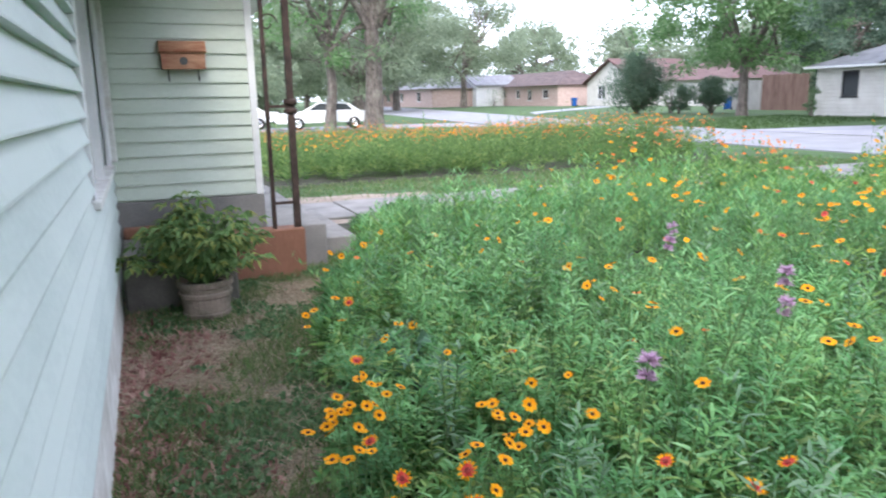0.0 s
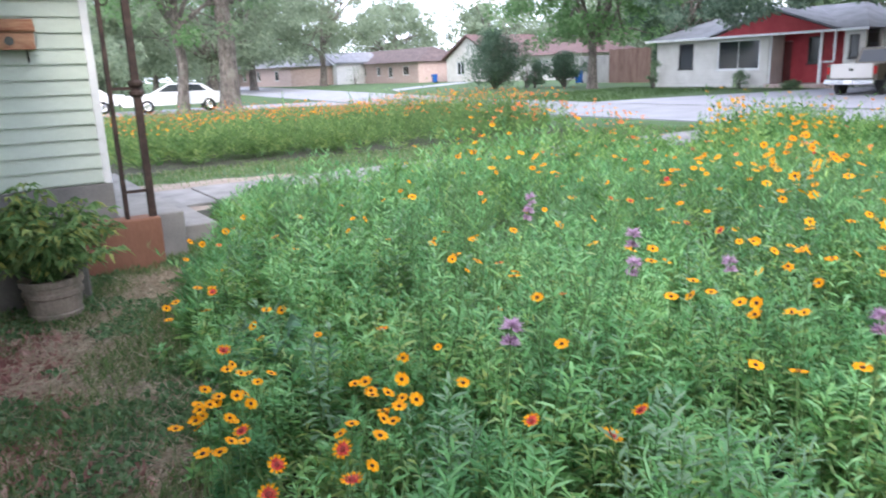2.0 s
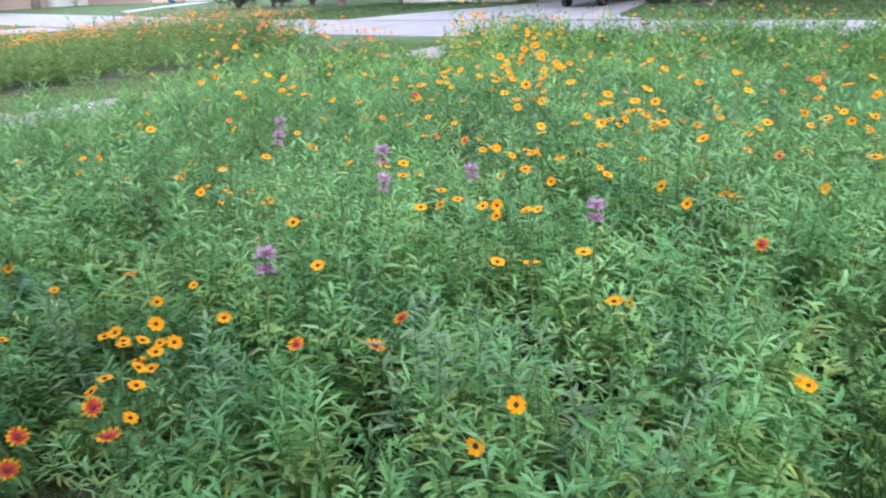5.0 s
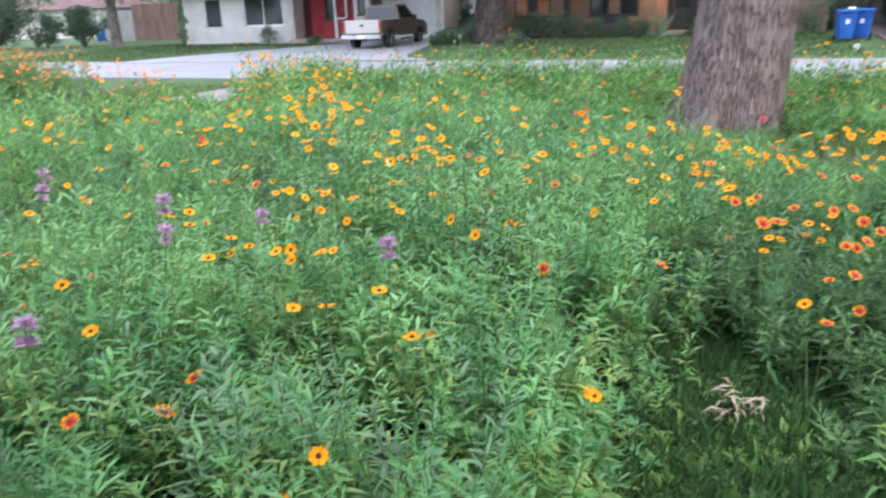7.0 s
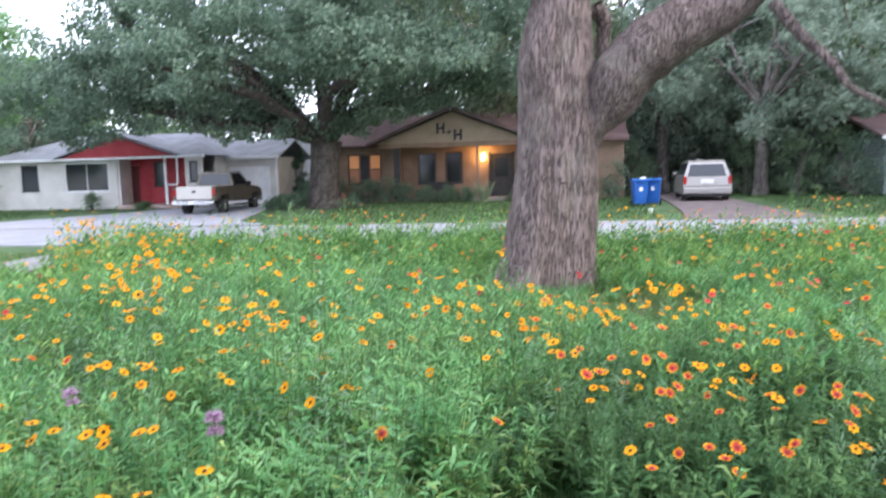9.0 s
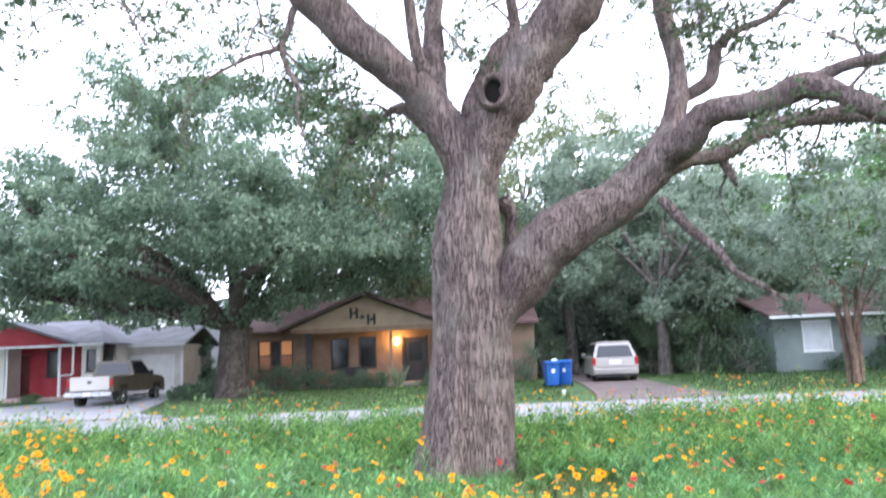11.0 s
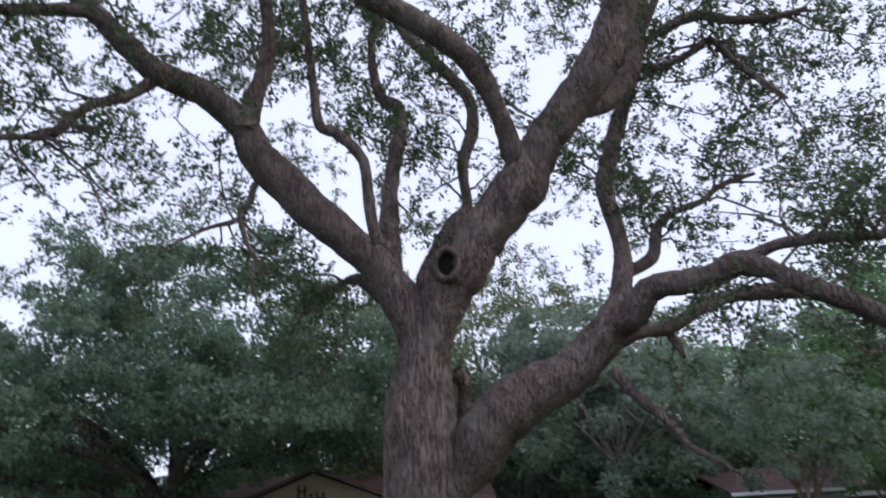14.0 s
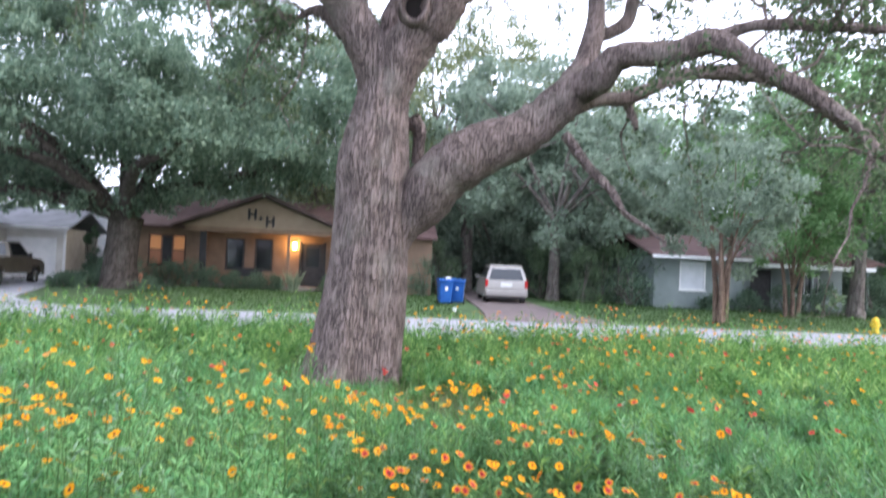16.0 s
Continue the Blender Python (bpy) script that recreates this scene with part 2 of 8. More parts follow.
RED_LAMP = mat("red_lamp_plastic", (0.30, 0.012, 0.015), (0.40, 0.02, 0.02), 9, 0.2, 0.0, 40)
CLAY_DEER = mat("terracotta", (0.35, 0.14, 0.09), (0.45, 0.22, 0.14), 8, 0.8, 0.2, 60)
TAN_TRIM = mat("pale_tan_paint", (0.40, 0.34, 0.27), (0.52, 0.46, 0.38), 2, 0.7, 0.1, 30)
PLATE = mat("plate_white", (0.62, 0.62, 0.62), (0.72, 0.72, 0.72), 9, 0.5, 0.0, 40)

G_NEAR = leaf_mat("meadow_leaf", [(0.07, 0.165, 0.047), (0.12, 0.262, 0.075), (0.155, 0.325, 0.105), (0.195, 0.365, 0.15), (0.26, 0.350, 0.10), (0.28, 0.38, 0.17)], 0.38, patches=0.6)
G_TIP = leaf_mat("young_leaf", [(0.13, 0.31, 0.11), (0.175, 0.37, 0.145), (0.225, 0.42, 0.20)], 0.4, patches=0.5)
G_MID = leaf_mat("meadow_leaf_far", [(0.09, 0.185, 0.05), (0.145, 0.28, 0.078), (0.195, 0.35, 0.108), (0.245, 0.39, 0.138)], 0.4, patches=0.7)
OLIVE_LEAF = leaf_mat("olive_leaf", [(0.14, 0.18, 0.10), (0.20, 0.24, 0.135), (0.27, 0.30, 0.18)], 0.5)
G_BED = leaf_mat("feathery_bed_leaf", [(0.09, 0.16, 0.045), (0.13, 0.225, 0.07), (0.175, 0.275, 0.09), (0.22, 0.29, 0.10)], 0.4, patches=0.6)
GRASS = leaf_mat("grass_blade", [(0.065, 0.12, 0.038), (0.11, 0.19, 0.06), (0.16, 0.245, 0.09), (0.30, 0.27, 0.17)], 0.35)
STRAW = leaf_mat("dead_grass", [(0.28, 0.21, 0.15), (0.40, 0.325, 0.235), (0.52, 0.44, 0.33)], 0.25)
LITTER = leaf_mat("dry_red_leaves", [(0.20, 0.09, 0.08), (0.34, 0.18, 0.15), (0.48, 0.32, 0.27)], 0.25)
OAK_LEAF = leaf_mat("live_oak_leaf", [(0.062, 0.098, 0.055), (0.095, 0.14, 0.078), (0.13, 0.185, 0.10), (0.165, 0.205, 0.11)], 0.45)
DARK_LEAF = leaf_mat("dark_oak_leaf", [(0.066, 0.115, 0.079), (0.113, 0.175, 0.118), (0.162, 0.232, 0.150)], 0.3)
WOOD_LEAF = leaf_mat("woodland_leaf", [(0.11, 0.175, 0.10), (0.17, 0.25, 0.145), (0.24, 0.325, 0.19)], 0.45)
FRESH_LEAF = leaf_mat("fresh_green_leaf", [(0.115, 0.22, 0.09), (0.17, 0.295, 0.13), (0.235, 0.37, 0.18)], 0.5)
# Woods behind the drives: bluish haze painted into the leaf colour.
MIST_LEAF = leaf_mat("haze_blued_leaf", [(0.16, 0.215, 0.165), (0.23, 0.298, 0.23), (0.305, 0.375, 0.295)], 0.5)
# Distant foliage: air haze is put into these pale leaf colours.
HAZE_LEAF = leaf_mat("haze_paled_leaf", [(0.19, 0.245, 0.165), (0.26, 0.32, 0.22), (0.335, 0.40, 0.28)], 0.5)
POT_LEAF = leaf_mat("potted_leaf", [(0.09, 0.17, 0.06), (0.15, 0.26, 0.09), (0.21, 0.33, 0.13), (0.36, 0.37, 0.10)], 0.4)
YELLOW = leaf_mat("golden_petal", [(0.74, 0.27, 0.003), (0.80, 0.335, 0.005), (0.84, 0.41, 0.010)], 0.3)
ORANGE = leaf_mat("orange_petal", [(0.64, 0.14, 0.035), (0.71, 0.21, 0.055), (0.76, 0.28, 0.075)], 0.3)
REDDISH = leaf_mat("blanket_flower_petal", [(0.46, 0.035, 0.035), (0.58, 0.065, 0.055), (0.66, 0.12, 0.07)], 0.3)
PURPLE = leaf_mat("lilac_petal", [(0.42, 0.26, 0.41), (0.54, 0.36, 0.51), (0.64, 0.48, 0.60)], 0.35)
DARK_EYE = mat("dark_flower_eye", (0.035, 0.010, 0.006), (0.09, 0.03, 0.012), 60, 0.9, 0.4, 200)
RED_EYE = mat("red_flower_eye", (0.16, 0.015, 0.015), (0.30, 0.04, 0.03), 60, 0.9, 0.4, 200)
STEM = mat("green_stem", (0.07, 0.14, 0.04), (0.12, 0.20, 0.07), 20, 0.7, 0.1, 90)
DRY_STEM = mat("dry_stalk", (0.16, 0.12, 0.08), (0.28, 0.23, 0.17), 20, 0.9, 0.2, 90)

# ---- tools ----


def thing(name, x=0, y=0, z=0, label="", category="", group="", kind=""):
    ob = new(name)
    ob.empty_display_size = 0.1
    ob.matrix_basis = pose(x, y, z)
    return tagged(ob, label, category, group, kind)


def link_mesh(name, me, material, parent=None, label=""):
    if material:
        me.materials.append(material)
    ob = new(name, me)
    if parent:
        ob.parent = parent
        ob.matrix_parent_inverse = Matrix() if parent.parent else parent.matrix_basis.inverted()
    if label:
        ob["label"] = label
    return ob


def part(name, bm, material, parent=None, label="", smooth=False):
    """Links a bmesh as one mesh object under a thing or a part. Its coordinates are the world's, or those of the thing at its origin."""
    bmesh.ops.recalc_face_normals(bm, faces=bm.faces)
    me = bpy.data.meshes.new(name)
    bm.to_mesh(me)
    bm.free()
    if smooth:
        me.polygons.foreach_set("use_smooth", [True] * len(me.polygons))
    return link_mesh(name, me, material, parent, label)


def soup(name, verts, faces, material, parent=None, label="", smooth=False):
    """A large mesh from arrays; faces all have the same number of corners."""
    me = bpy.data.meshes.new(name)
    verts, faces = np.asarray(verts, np.float32), np.asarray(faces, np.int32)
    k = faces.shape[1]
    me.vertices.add(len(verts))
    me.vertices.foreach_set("co", verts.ravel())
    me.loops.add(faces.size)
    me.loops.foreach_set("vertex_index", faces.ravel())
    me.polygons.add(len(faces))
    me.polygons.foreach_set("loop_start", np.arange(0, faces.size, k, dtype=np.int32))
    me.polygons.foreach_set("use_smooth", np.full(len(faces), smooth))
    me.update(calc_edges=True)
    return link_mesh(name, me, material, parent, label)


def box(bm, x0, x1, y0, y1, z0, z1, bevel=0.0):
    vs = [bm.verts.new((x, y, z)) for z in (z0, z1) for y in (y0, y1) for x in (x0, x1)]
    fs = [bm.faces.new([vs[i] for i in q]) for q in ((0, 1, 3, 2), (4, 6, 7, 5), (0, 4, 5, 1), (2, 3, 7, 6), (0, 2, 6, 4), (1, 5, 7, 3))]
    if bevel:
        es = list({e for f in fs for e in f.edges})
        bmesh.ops.bevel(bm, geom=es, offset=bevel, segments=1, affect="EDGES")
    return bm


def boxes(*specs, bevel=0.0):
    bm = bmesh.new()
    for s in specs:
        box(bm, *s, bevel=bevel)
    return bm


def prism(poly, axis, a, b):
    """A polygon of (u, v) drawn out from a to b along an axis: 'x' takes (y, z), 'y' takes (x, z), 'z' takes (x, y)."""
    bm = bmesh.new()
    put = {"x": lambda u, v, w: (w, u, v), "y": lambda u, v, w: (u, w, v), "z": lambda u, v, w: (u, v, w)}[axis]
    r0 = [bm.verts.new(put(u, v, a)) for u, v in poly]
    r1 = [bm.verts.new(put(u, v, b)) for u, v in poly]
    bm.faces.new(r0)
    bm.faces.new(r1[::-1])
    for i in range(len(poly)):
        j = (i + 1) % len(poly)
        bm.faces.new((r0[i], r0[j], r1[j], r1[i]))
    return bm


def lathe(bm, profile, cx=0, cy=0, n=20, axis="z"):
    """Rings of (radius, height) round an upright axis, or round y through (cx, height axis cy) for wheels."""
    rings = []
    for r, h in profile:
        ring = []
        for i in range(n):
            a = 2 * math.pi * i / n
            if axis == "z":
                ring.append(bm.verts.new((cx + r * math.cos(a), cy + r * math.sin(a), h)))
            else:
                ring.append(bm.verts.new((cx + r * math.cos(a), h, cy + r * math.sin(a))))
        rings.append(ring)
    for a, b in zip(rings, rings[1:]):
        for i in range(n):
            bm.faces.new((a[i], a[(i + 1) % n], b[(i + 1) % n], b[i]))
    bm.faces.new(rings[0][::-1])
    bm.faces.new(rings[-1])
    return bm


def tube(points, radii, n=8, rough=0.0, rng=None, twist=0.0):
    """Vertices and quads of a tapered tube through the points."""
    pts = np.asarray(points, float)
    tan = np.gradient(pts, axis=0)
    tan /= np.linalg.norm(tan, axis=1)[:, None] + 1e-9
    up = np.array([0.9, 0.1, 0.2])
    vs, fs = [], []
    for i, (p, t, r) in enumerate(zip(pts, tan, radii)):
        u = np.cross(t, up)
        u /= np.linalg.norm(u) + 1e-9
        v = np.cross(t, u)
        a = np.linspace(0, 2 * math.pi, n, endpoint=False) + twist * i
        rr = np.full(n, r)
        if rough and rng is not None:
            rr = r * (1 + rough * rng.standard_normal(n))
        vs.append(p + rr[:, None] * (np.cos(a)[:, None] * u + np.sin(a)[:, None] * v))
    k = np.arange(n)
    for i in range(len(pts) - 1):
        fs.append(np.stack([i * n + k, i * n + (k + 1) % n, (i + 1) * n + (k + 1) % n, (i + 1) * n + k], 1))
    return np.concatenate(vs), np.concatenate(fs)


def spline(points, steps=4):
    """Catmull-Rom through rows of any width."""
    p = np.asarray(points, float)
    p = np.vstack([2 * p[0] - p[1], p, 2 * p[-1] - p[-2]])
    out = []
    for i in range(1, len(p) - 2):
        for s in np.linspace(0, 1, steps, endpoint=False):
            a, b, c, d = p[i - 1], p[i], p[i + 1], p[i + 2]
            out.append(0.5 * (2 * b + (c - a) * s + (2 * a - 5 * b + 4 * c - d) * s * s + (3 * b - a - 3 * c + d) * s ** 3))
    out.append(p[-2])
    return np.array(out)


def ridge(n, seed, soft=3):
    """Smooth random swell along a limb."""
    r = np.random.default_rng(seed).standard_normal(n + 2 * soft)
    return np.convolve(r, np.ones(2 * soft + 1) / (2 * soft + 1) ** 0.5, "valid")[:n]


def merge(pieces):
    vs, fs, n = [], [], 0
    for v, f in pieces:
        vs.append(v)
        fs.append(np.asarray(f) + n)
        n += len(v)
    return np.concatenate(vs), np.concatenate(fs)


def unit(a):
    return a / (np.linalg.norm(a, axis=1)[:, None] + 1e-9)


def blades(base, way, length, width, droop=0.3, rng=None):
    """Leaves with a fold and a droop: five vertices and four triangles each."""
    way = unit(way)
    side = np.cross(way, np.array([0, 0, 1.0]) + 0.35 * rng.standard_normal(way.shape))
    side = unit(side)
    nor = np.cross(side, way)
    L, W = np.asarray(length)[:, None], np.asarray(width)[:, None]
    mid = base + way * L * 0.5 + nor * L * 0.04
    tip = base + way * L - np.array([0, 0, 1.0]) * L * droop
    v = np.stack([base, mid + side * W * 0.5 + nor * W * 0.25, tip, mid - side * W * 0.5 + nor * W * 0.25, mid], 1)
    n = np.arange(len(base))[:, None] * 5
    f = np.concatenate([n + [0, 1, 4], n + [1, 2, 4], n + [2, 3, 4], n + [3, 0, 4]])
    return v.reshape(-1, 3), f


def flakes(base, way, length, width, rng, upward=0.0):
    """Cheap leaves: a folded diamond of two triangles each."""
    way = unit(way)
    side = unit(np.cross(way, rng.standard_normal(way.shape) + np.array([0, 0, upward])))
    nor = np.cross(side, way)
    L, W = np.asarray(length)[:, None], np.asarray(width)[:, None]
    mid = base + way * L * 0.45
    v = np.stack([base, mid + side * W * 0.5 + nor * W * 0.2, base + way * L, mid - side * W * 0.5 + nor * W * 0.2], 1)
    n = np.arange(len(base))[:, None] * 4
    f = np.concatenate([n + [0, 1, 2], n + [0, 2, 3]])
    return v.reshape(-1, 3), f

# ---- ground, street and drives ----


def smooth(a, b, v):
    t = np.clip((np.asarray(v, float) - a) / (b - a), 0, 1)
    return t * t * (3 - 2 * t)


def gz(x, y):
    """Height of the ground: level yard, and a slight rise beyond the street."""
    return 0.16 * smooth(23.5, 34, x)


gx = np.concatenate([np.linspace(-600, -30, 12), np.arange(-24, 60, 0.75), np.linspace(64, 600, 20)])
gy = np.concatenate([np.linspace(-600, -50, 12), np.arange(-45, 75, 0.75), np.linspace(78, 700, 22)])
GX, GY = np.meshgrid(gx, gy)
rng = np.random.default_rng(3)
GZ = gz(GX, GY) + np.where((np.abs(GX) < 60), 0.008 * rng.standard_normal(GX.shape), 0)
GZ = np.where((GX > 16) & (GX < 24), np.minimum(GZ, 0.0), GZ)
nx, ny = len(gx), len(gy)
ii = (np.arange(ny - 1)[:, None] * nx + np.arange(nx - 1)[None]).ravel()
ground = soup("ground", np.stack([GX, GY, GZ], -1).reshape(-1, 3), np.stack([ii, ii + 1, ii + nx + 1, ii + nx], 1), LAWN, smooth=True)
tagged(ground, "mown green lawn ground reaching to the far woods", "ground", kind="structure")


def ribbon(name, points, material, lift, label, category, wide=4):
    """A paved strip. Rows: x, y of one edge, x, y of the other. It stands a little proud of the ground, with a side face."""
    rows = spline(points, 6)
    vs, fs = [], []
    for x0, y0, x1, y1 in rows:
        for k in np.linspace(0, 1, wide):
            x, y = x0 + (x1 - x0) * k, y0 + (y1 - y0) * k
            vs.append((x, y, float(gz(x, y)) + lift))
        for x, y in ((x0, y0), (x1, y1)):
            vs.append((x, y, float(gz(x, y)) - 0.1))
    w = wide + 2
    for i in range(len(rows) - 1):
        a, b = i * w, (i + 1) * w
        for k in range(wide - 1):
            fs.append((a + k, a + k + 1, b + k + 1, b + k))
        fs.append((a + wide, a, b, b + wide))
        fs.append((a + wide - 1, a + wide + 1, b + wide + 1, b + wide - 1))
    return tagged(soup(name, vs, fs, material, smooth=False), label, category, kind="structure")


ribbon("road", [(16.6, -120, 22.4, -120), (16.4, -40, 22.3, -40), (16.5, -10, 22.4, -10), (16.7, 10, 22.7, 10), (17.0, 22, 23.2, 22),
                (18.3, 36, 25.0, 36), (21.5, 60, 29.0, 60), (26, 90, 34, 90), (34, 130, 42, 130)], ASPHALT, 0.03, "pale worn asphalt street past the front yards", "road")
ribbon("driveway_1", [(22.9, 9.5, 22.9, 23.6), (25, 11.6, 26.5, 22.6), (28.5, 12.6, 30.0, 20.2), (33, 13.6, 34.0, 18.4), (39.5, 13.8, 39.5, 18.2)], DRIVE, 0.045,
       "broad pale concrete driveway with a pickup on it", "driveway")
ribbon("driveway_2", [(22.4, -3.6, 22.4, -8.2), (25, -4.0, 25.5, -7.6), (30, -4.3, 30, -7.2), (45, -4.6, 45, -7.4)], GRAVEL, 0.045, "reddish gravel driveway under a parked van", "driveway")
ribbon("driveway_3", [(17.6, 36.2, 18.5, 41.5), (14.0, 37.4, 14, 42.6), (8, 38.6, 8, 43.6), (0, 39.0, 0, 44)], DRIVE, 0.045, "pale concrete driveway of the next house", "driveway")
ribbon("driveway_4", [(29.5, 52, 31.5, 56.5), (36, 58, 37, 61.5), (50, 70, 50, 74)], DRIVE, 0.045, "pale concrete driveway of a far house", "driveway")

# the paved walk from the porch to the street, slab by slab
walkway = thing("walkway", 7, 10.4, 0, "cracked grey concrete garden walk from porch to street", "walkway", kind="structure")
x = 1.45
rng = np.random.default_rng(9)
while x < 15.6:
    w = 1.2 + 0.1 * rng.random()
    dz = 0.012 * rng.random()
    part("slab", boxes((x, x + w - 0.02, 9.66 + 0.03 * rng.random(), 11.2 + 0.03 * rng.random(), -0.08, 0.03 + dz), bevel=0.012), SLAB, walkway)
    x += w

WX = -0.24

# bare soil under the planted beds and along the walk
def patch(name, poly, material, z, label, category):
    bm = bmesh.new()
    bm.faces.new([bm.verts.new((x, y, z)) for x, y in poly])
    return tagged(part(name, bm, material), label, category, kind="structure")


def worn_edge(poly, amount, seed):
    """Breaks straight outlines into an uneven line."""
    r = random.Random(seed)
    out = []
    for (x0, y0), (x1, y1) in zip(poly, poly[1:] + poly[:1]):
        n = max(2, int(math.hypot(x1 - x0, y1 - y0) / 0.35))
        for i in range(n):
            k = i / n
            out.append((x0 + (x1 - x0) * k + r.uniform(-amount, amount), y0 + (y1 - y0) * k + r.uniform(-amount, amount)))
    return out


patch("lawn_patch", worn_edge([(WX + 0.03, -0.5), (0.6, -0.5), (0.75, 2.6), (1.45, 5.9), (1.5, 6.5), (WX + 0.03, 6.5)], 0.01, 6), mat("worn_lawn_floor", (0.06, 0.055, 0.035), (0.32, 0.25, 0.19), 9, 0.95, 1.0, 90), 0.008,
      "worn lawn of thin grass, straw and bare soil", "lawn")
# Glade floor: the shade between the plants is put into the turf colour.
patch("glade_floor", worn_edge([(1.5, 0.6), (3.7, 0.6), (3.8, -2.6), (1.2, -2.6)], 0.08, 7), mat("shade_darkened_turf", (0.012, 0.022, 0.009), (0.05, 0.075, 0.03), 5, 0.95, 0.8, 45), 0.010, "turf in a gap of the bed, its shade painted in", "lawn")
patch("bed_soil_1", worn_edge([(0.55, 0.4), (0.72, 2.6), (1.4, 5.9), (1.7, 9.2), (15.6, 9.3), (15.8, -13.5), (3.4, -13.5), (3.6, -2.2), (3.6, 0.55), (1.9, 0.55), (1.0, 0.3)], 0.08, 1), SOIL, 0.014,
      "dark bare soil under the wildflower bed", "soil")
patch("bed_soil_2", worn_edge([(2.3, 13.5), (9.0, 13.3), (13.2, 13.5), (14.0, 17), (13.9, 21), (9, 22.5), (1.0, 22.0), (1.5, 16)], 0.10, 2), SOIL, 0.014, "dark mulch edge of the far flower bed", "soil")
patch("bare_path", worn_edge([(1.5, 7.6), (2.3, 7.4), (3.0, 9.0), (3.4, 9.6), (1.5, 9.6)], 0.10, 3), mat("trodden_earth", (0.20, 0.15, 0.115), (0.32, 0.26, 0.21), 2, 0.95, 0.5, 40), 0.012,
      "trodden bare earth between porch and walk", "soil")
patch("trodden_verge", worn_edge([(1.2, 11.25), (4.2, 11.25), (4.6, 11.7), (3.0, 12.1), (1.2, 12.2)], 0.10, 4), bpy.data.materials["trodden_earth"], 0.012, "trodden earth beside the concrete walk", "soil")

# ---- the house beside the camera ----
house = thing("house", -4, 3, 0, "mint-green clapboard bungalow with white trim and small porch", "house")
PY, LAP = 7.05, 0.127
WIN_Y0, WIN_Y1, WIN_Z0, WIN_Z1 = 4.3, 6.55, 1.12, 2.42


def lap_x(y0, y1, z):
    """A lapped board on the long wall, its lower edge proud."""
    return prism([(WX - 0.012, z + 0.006), (WX - 0.004, z), (WX + 0.036, z + 0.002), (WX + 0.036, z + 0.010), (WX - 0.002, z + LAP), (WX - 0.012, z + LAP)], "y", y0, y1)


def lap_y(x0, x1, z):
    return prism([(PY + 0.012, z + 0.006), (PY + 0.004, z), (PY - 0.022, z + 0.001), (PY - 0.022, z + 0.012), (PY + 0.002, z + LAP), (PY + 0.012, z + LAP)], "x", x0, x1)


def pierced(axis, at, thick, u0, u1, z0, z1, holes):
    """A wall across an axis ('x' or 'y'), from at to at + thick, with openings (u0, u1, z0, z1) right through."""
    bm = bmesh.new()
    us = sorted({u0, u1, *[h[0] for h in holes], *[h[1] for h in holes]})
    zs = sorted({z0, z1, *[h[2] for h in holes], *[h[3] for h in holes]})
    P = (lambda u, z, d: (at + d, u, z)) if axis == "x" else (lambda u, z, d: (u, at + d, z))
    quad = lambda *p: bm.faces.new([bm.verts.new(q) for q in p])
    for a, b in zip(us, us[1:]):
        for c, d in zip(zs, zs[1:]):
            if any(h[0] <= a and b <= h[1] and h[2] <= c and d <= h[3] for h in holes):
                continue
            quad(P(a, c, 0), P(b, c, 0), P(b, d, 0), P(a, d, 0))
            quad(P(a, c, thick), P(a, d, thick), P(b, d, thick), P(b, c, thick))
    for a, b, c, d in [*holes, (u0, u1, z0, z1)]:
        quad(P(a, c, 0), P(b, c, 0), P(b, c, thick), P(a, c, thick))
        quad(P(a, d, 0), P(b, d, 0), P(b, d, thick), P(a, d, thick))
        quad(P(a, c, 0), P(a, d, 0), P(a, d, thick), P(a, c, thick))
        quad(P(b, c, 0), P(b, d, 0), P(b, d, thick), P(b, c, thick))
    bmesh.ops.remove_doubles(bm, verts=bm.verts, dist=1e-4)
    return bm


wall_long = part("long_wall", pierced("x", WX - 0.17, 0.155, -9.0, PY + 3.6, 0.0, 2.75, [(WIN_Y0, WIN_Y1, WIN_Z0, WIN_Z1)]), SIDING, house)
z = 0.402
while z < 2.62:
    if z + LAP > WIN_Z0 and z < WIN_Z1:
        part("lap_board", lap_x(-9.0, WIN_Y0 - 0.11, z), SIDING, wall_long)
        part("lap_board", lap_x(WIN_Y1 + 0.11, PY - 0.012, z), SIDING, wall_long)
    else:
        part("lap_board", lap_x(-9.0, PY - 0.012, z), SIDING, wall_long)
    z += LAP
part("foundation", boxes((WX - 0.01, WX + 0.03, -9.0, PY - 1.2, -0.1, 0.40), bevel=0.004), OLD_WHITE, house, "chipped white painted foundation skirt")
part("back_wall", boxes((-9.2, -9.0, -9, 14, 0, 2.75)), SIDING, house)
part("end_wall", boxes((-9.0, WX - 0.17, -9.2, -9.0, 0, 2.75)), SIDING, house)
part("end_wall", boxes((-9.0, WX - 0.17, 13.8, 14, 0, 2.75)), SIDING, house)
part("roof", prism([(0.35, 2.62), (-4.7, 4.9), (-9.8, 2.62), (-9.8, 2.74), (-4.7, 5.03), (0.35, 2.75)], "y", -9.6, 14.4), ROOF_GREY, house)
part("soffit", boxes((WX + 0.02, 0.33, -9.5, PY - 0.9, 2.58, 2.61)), WHITE, house)

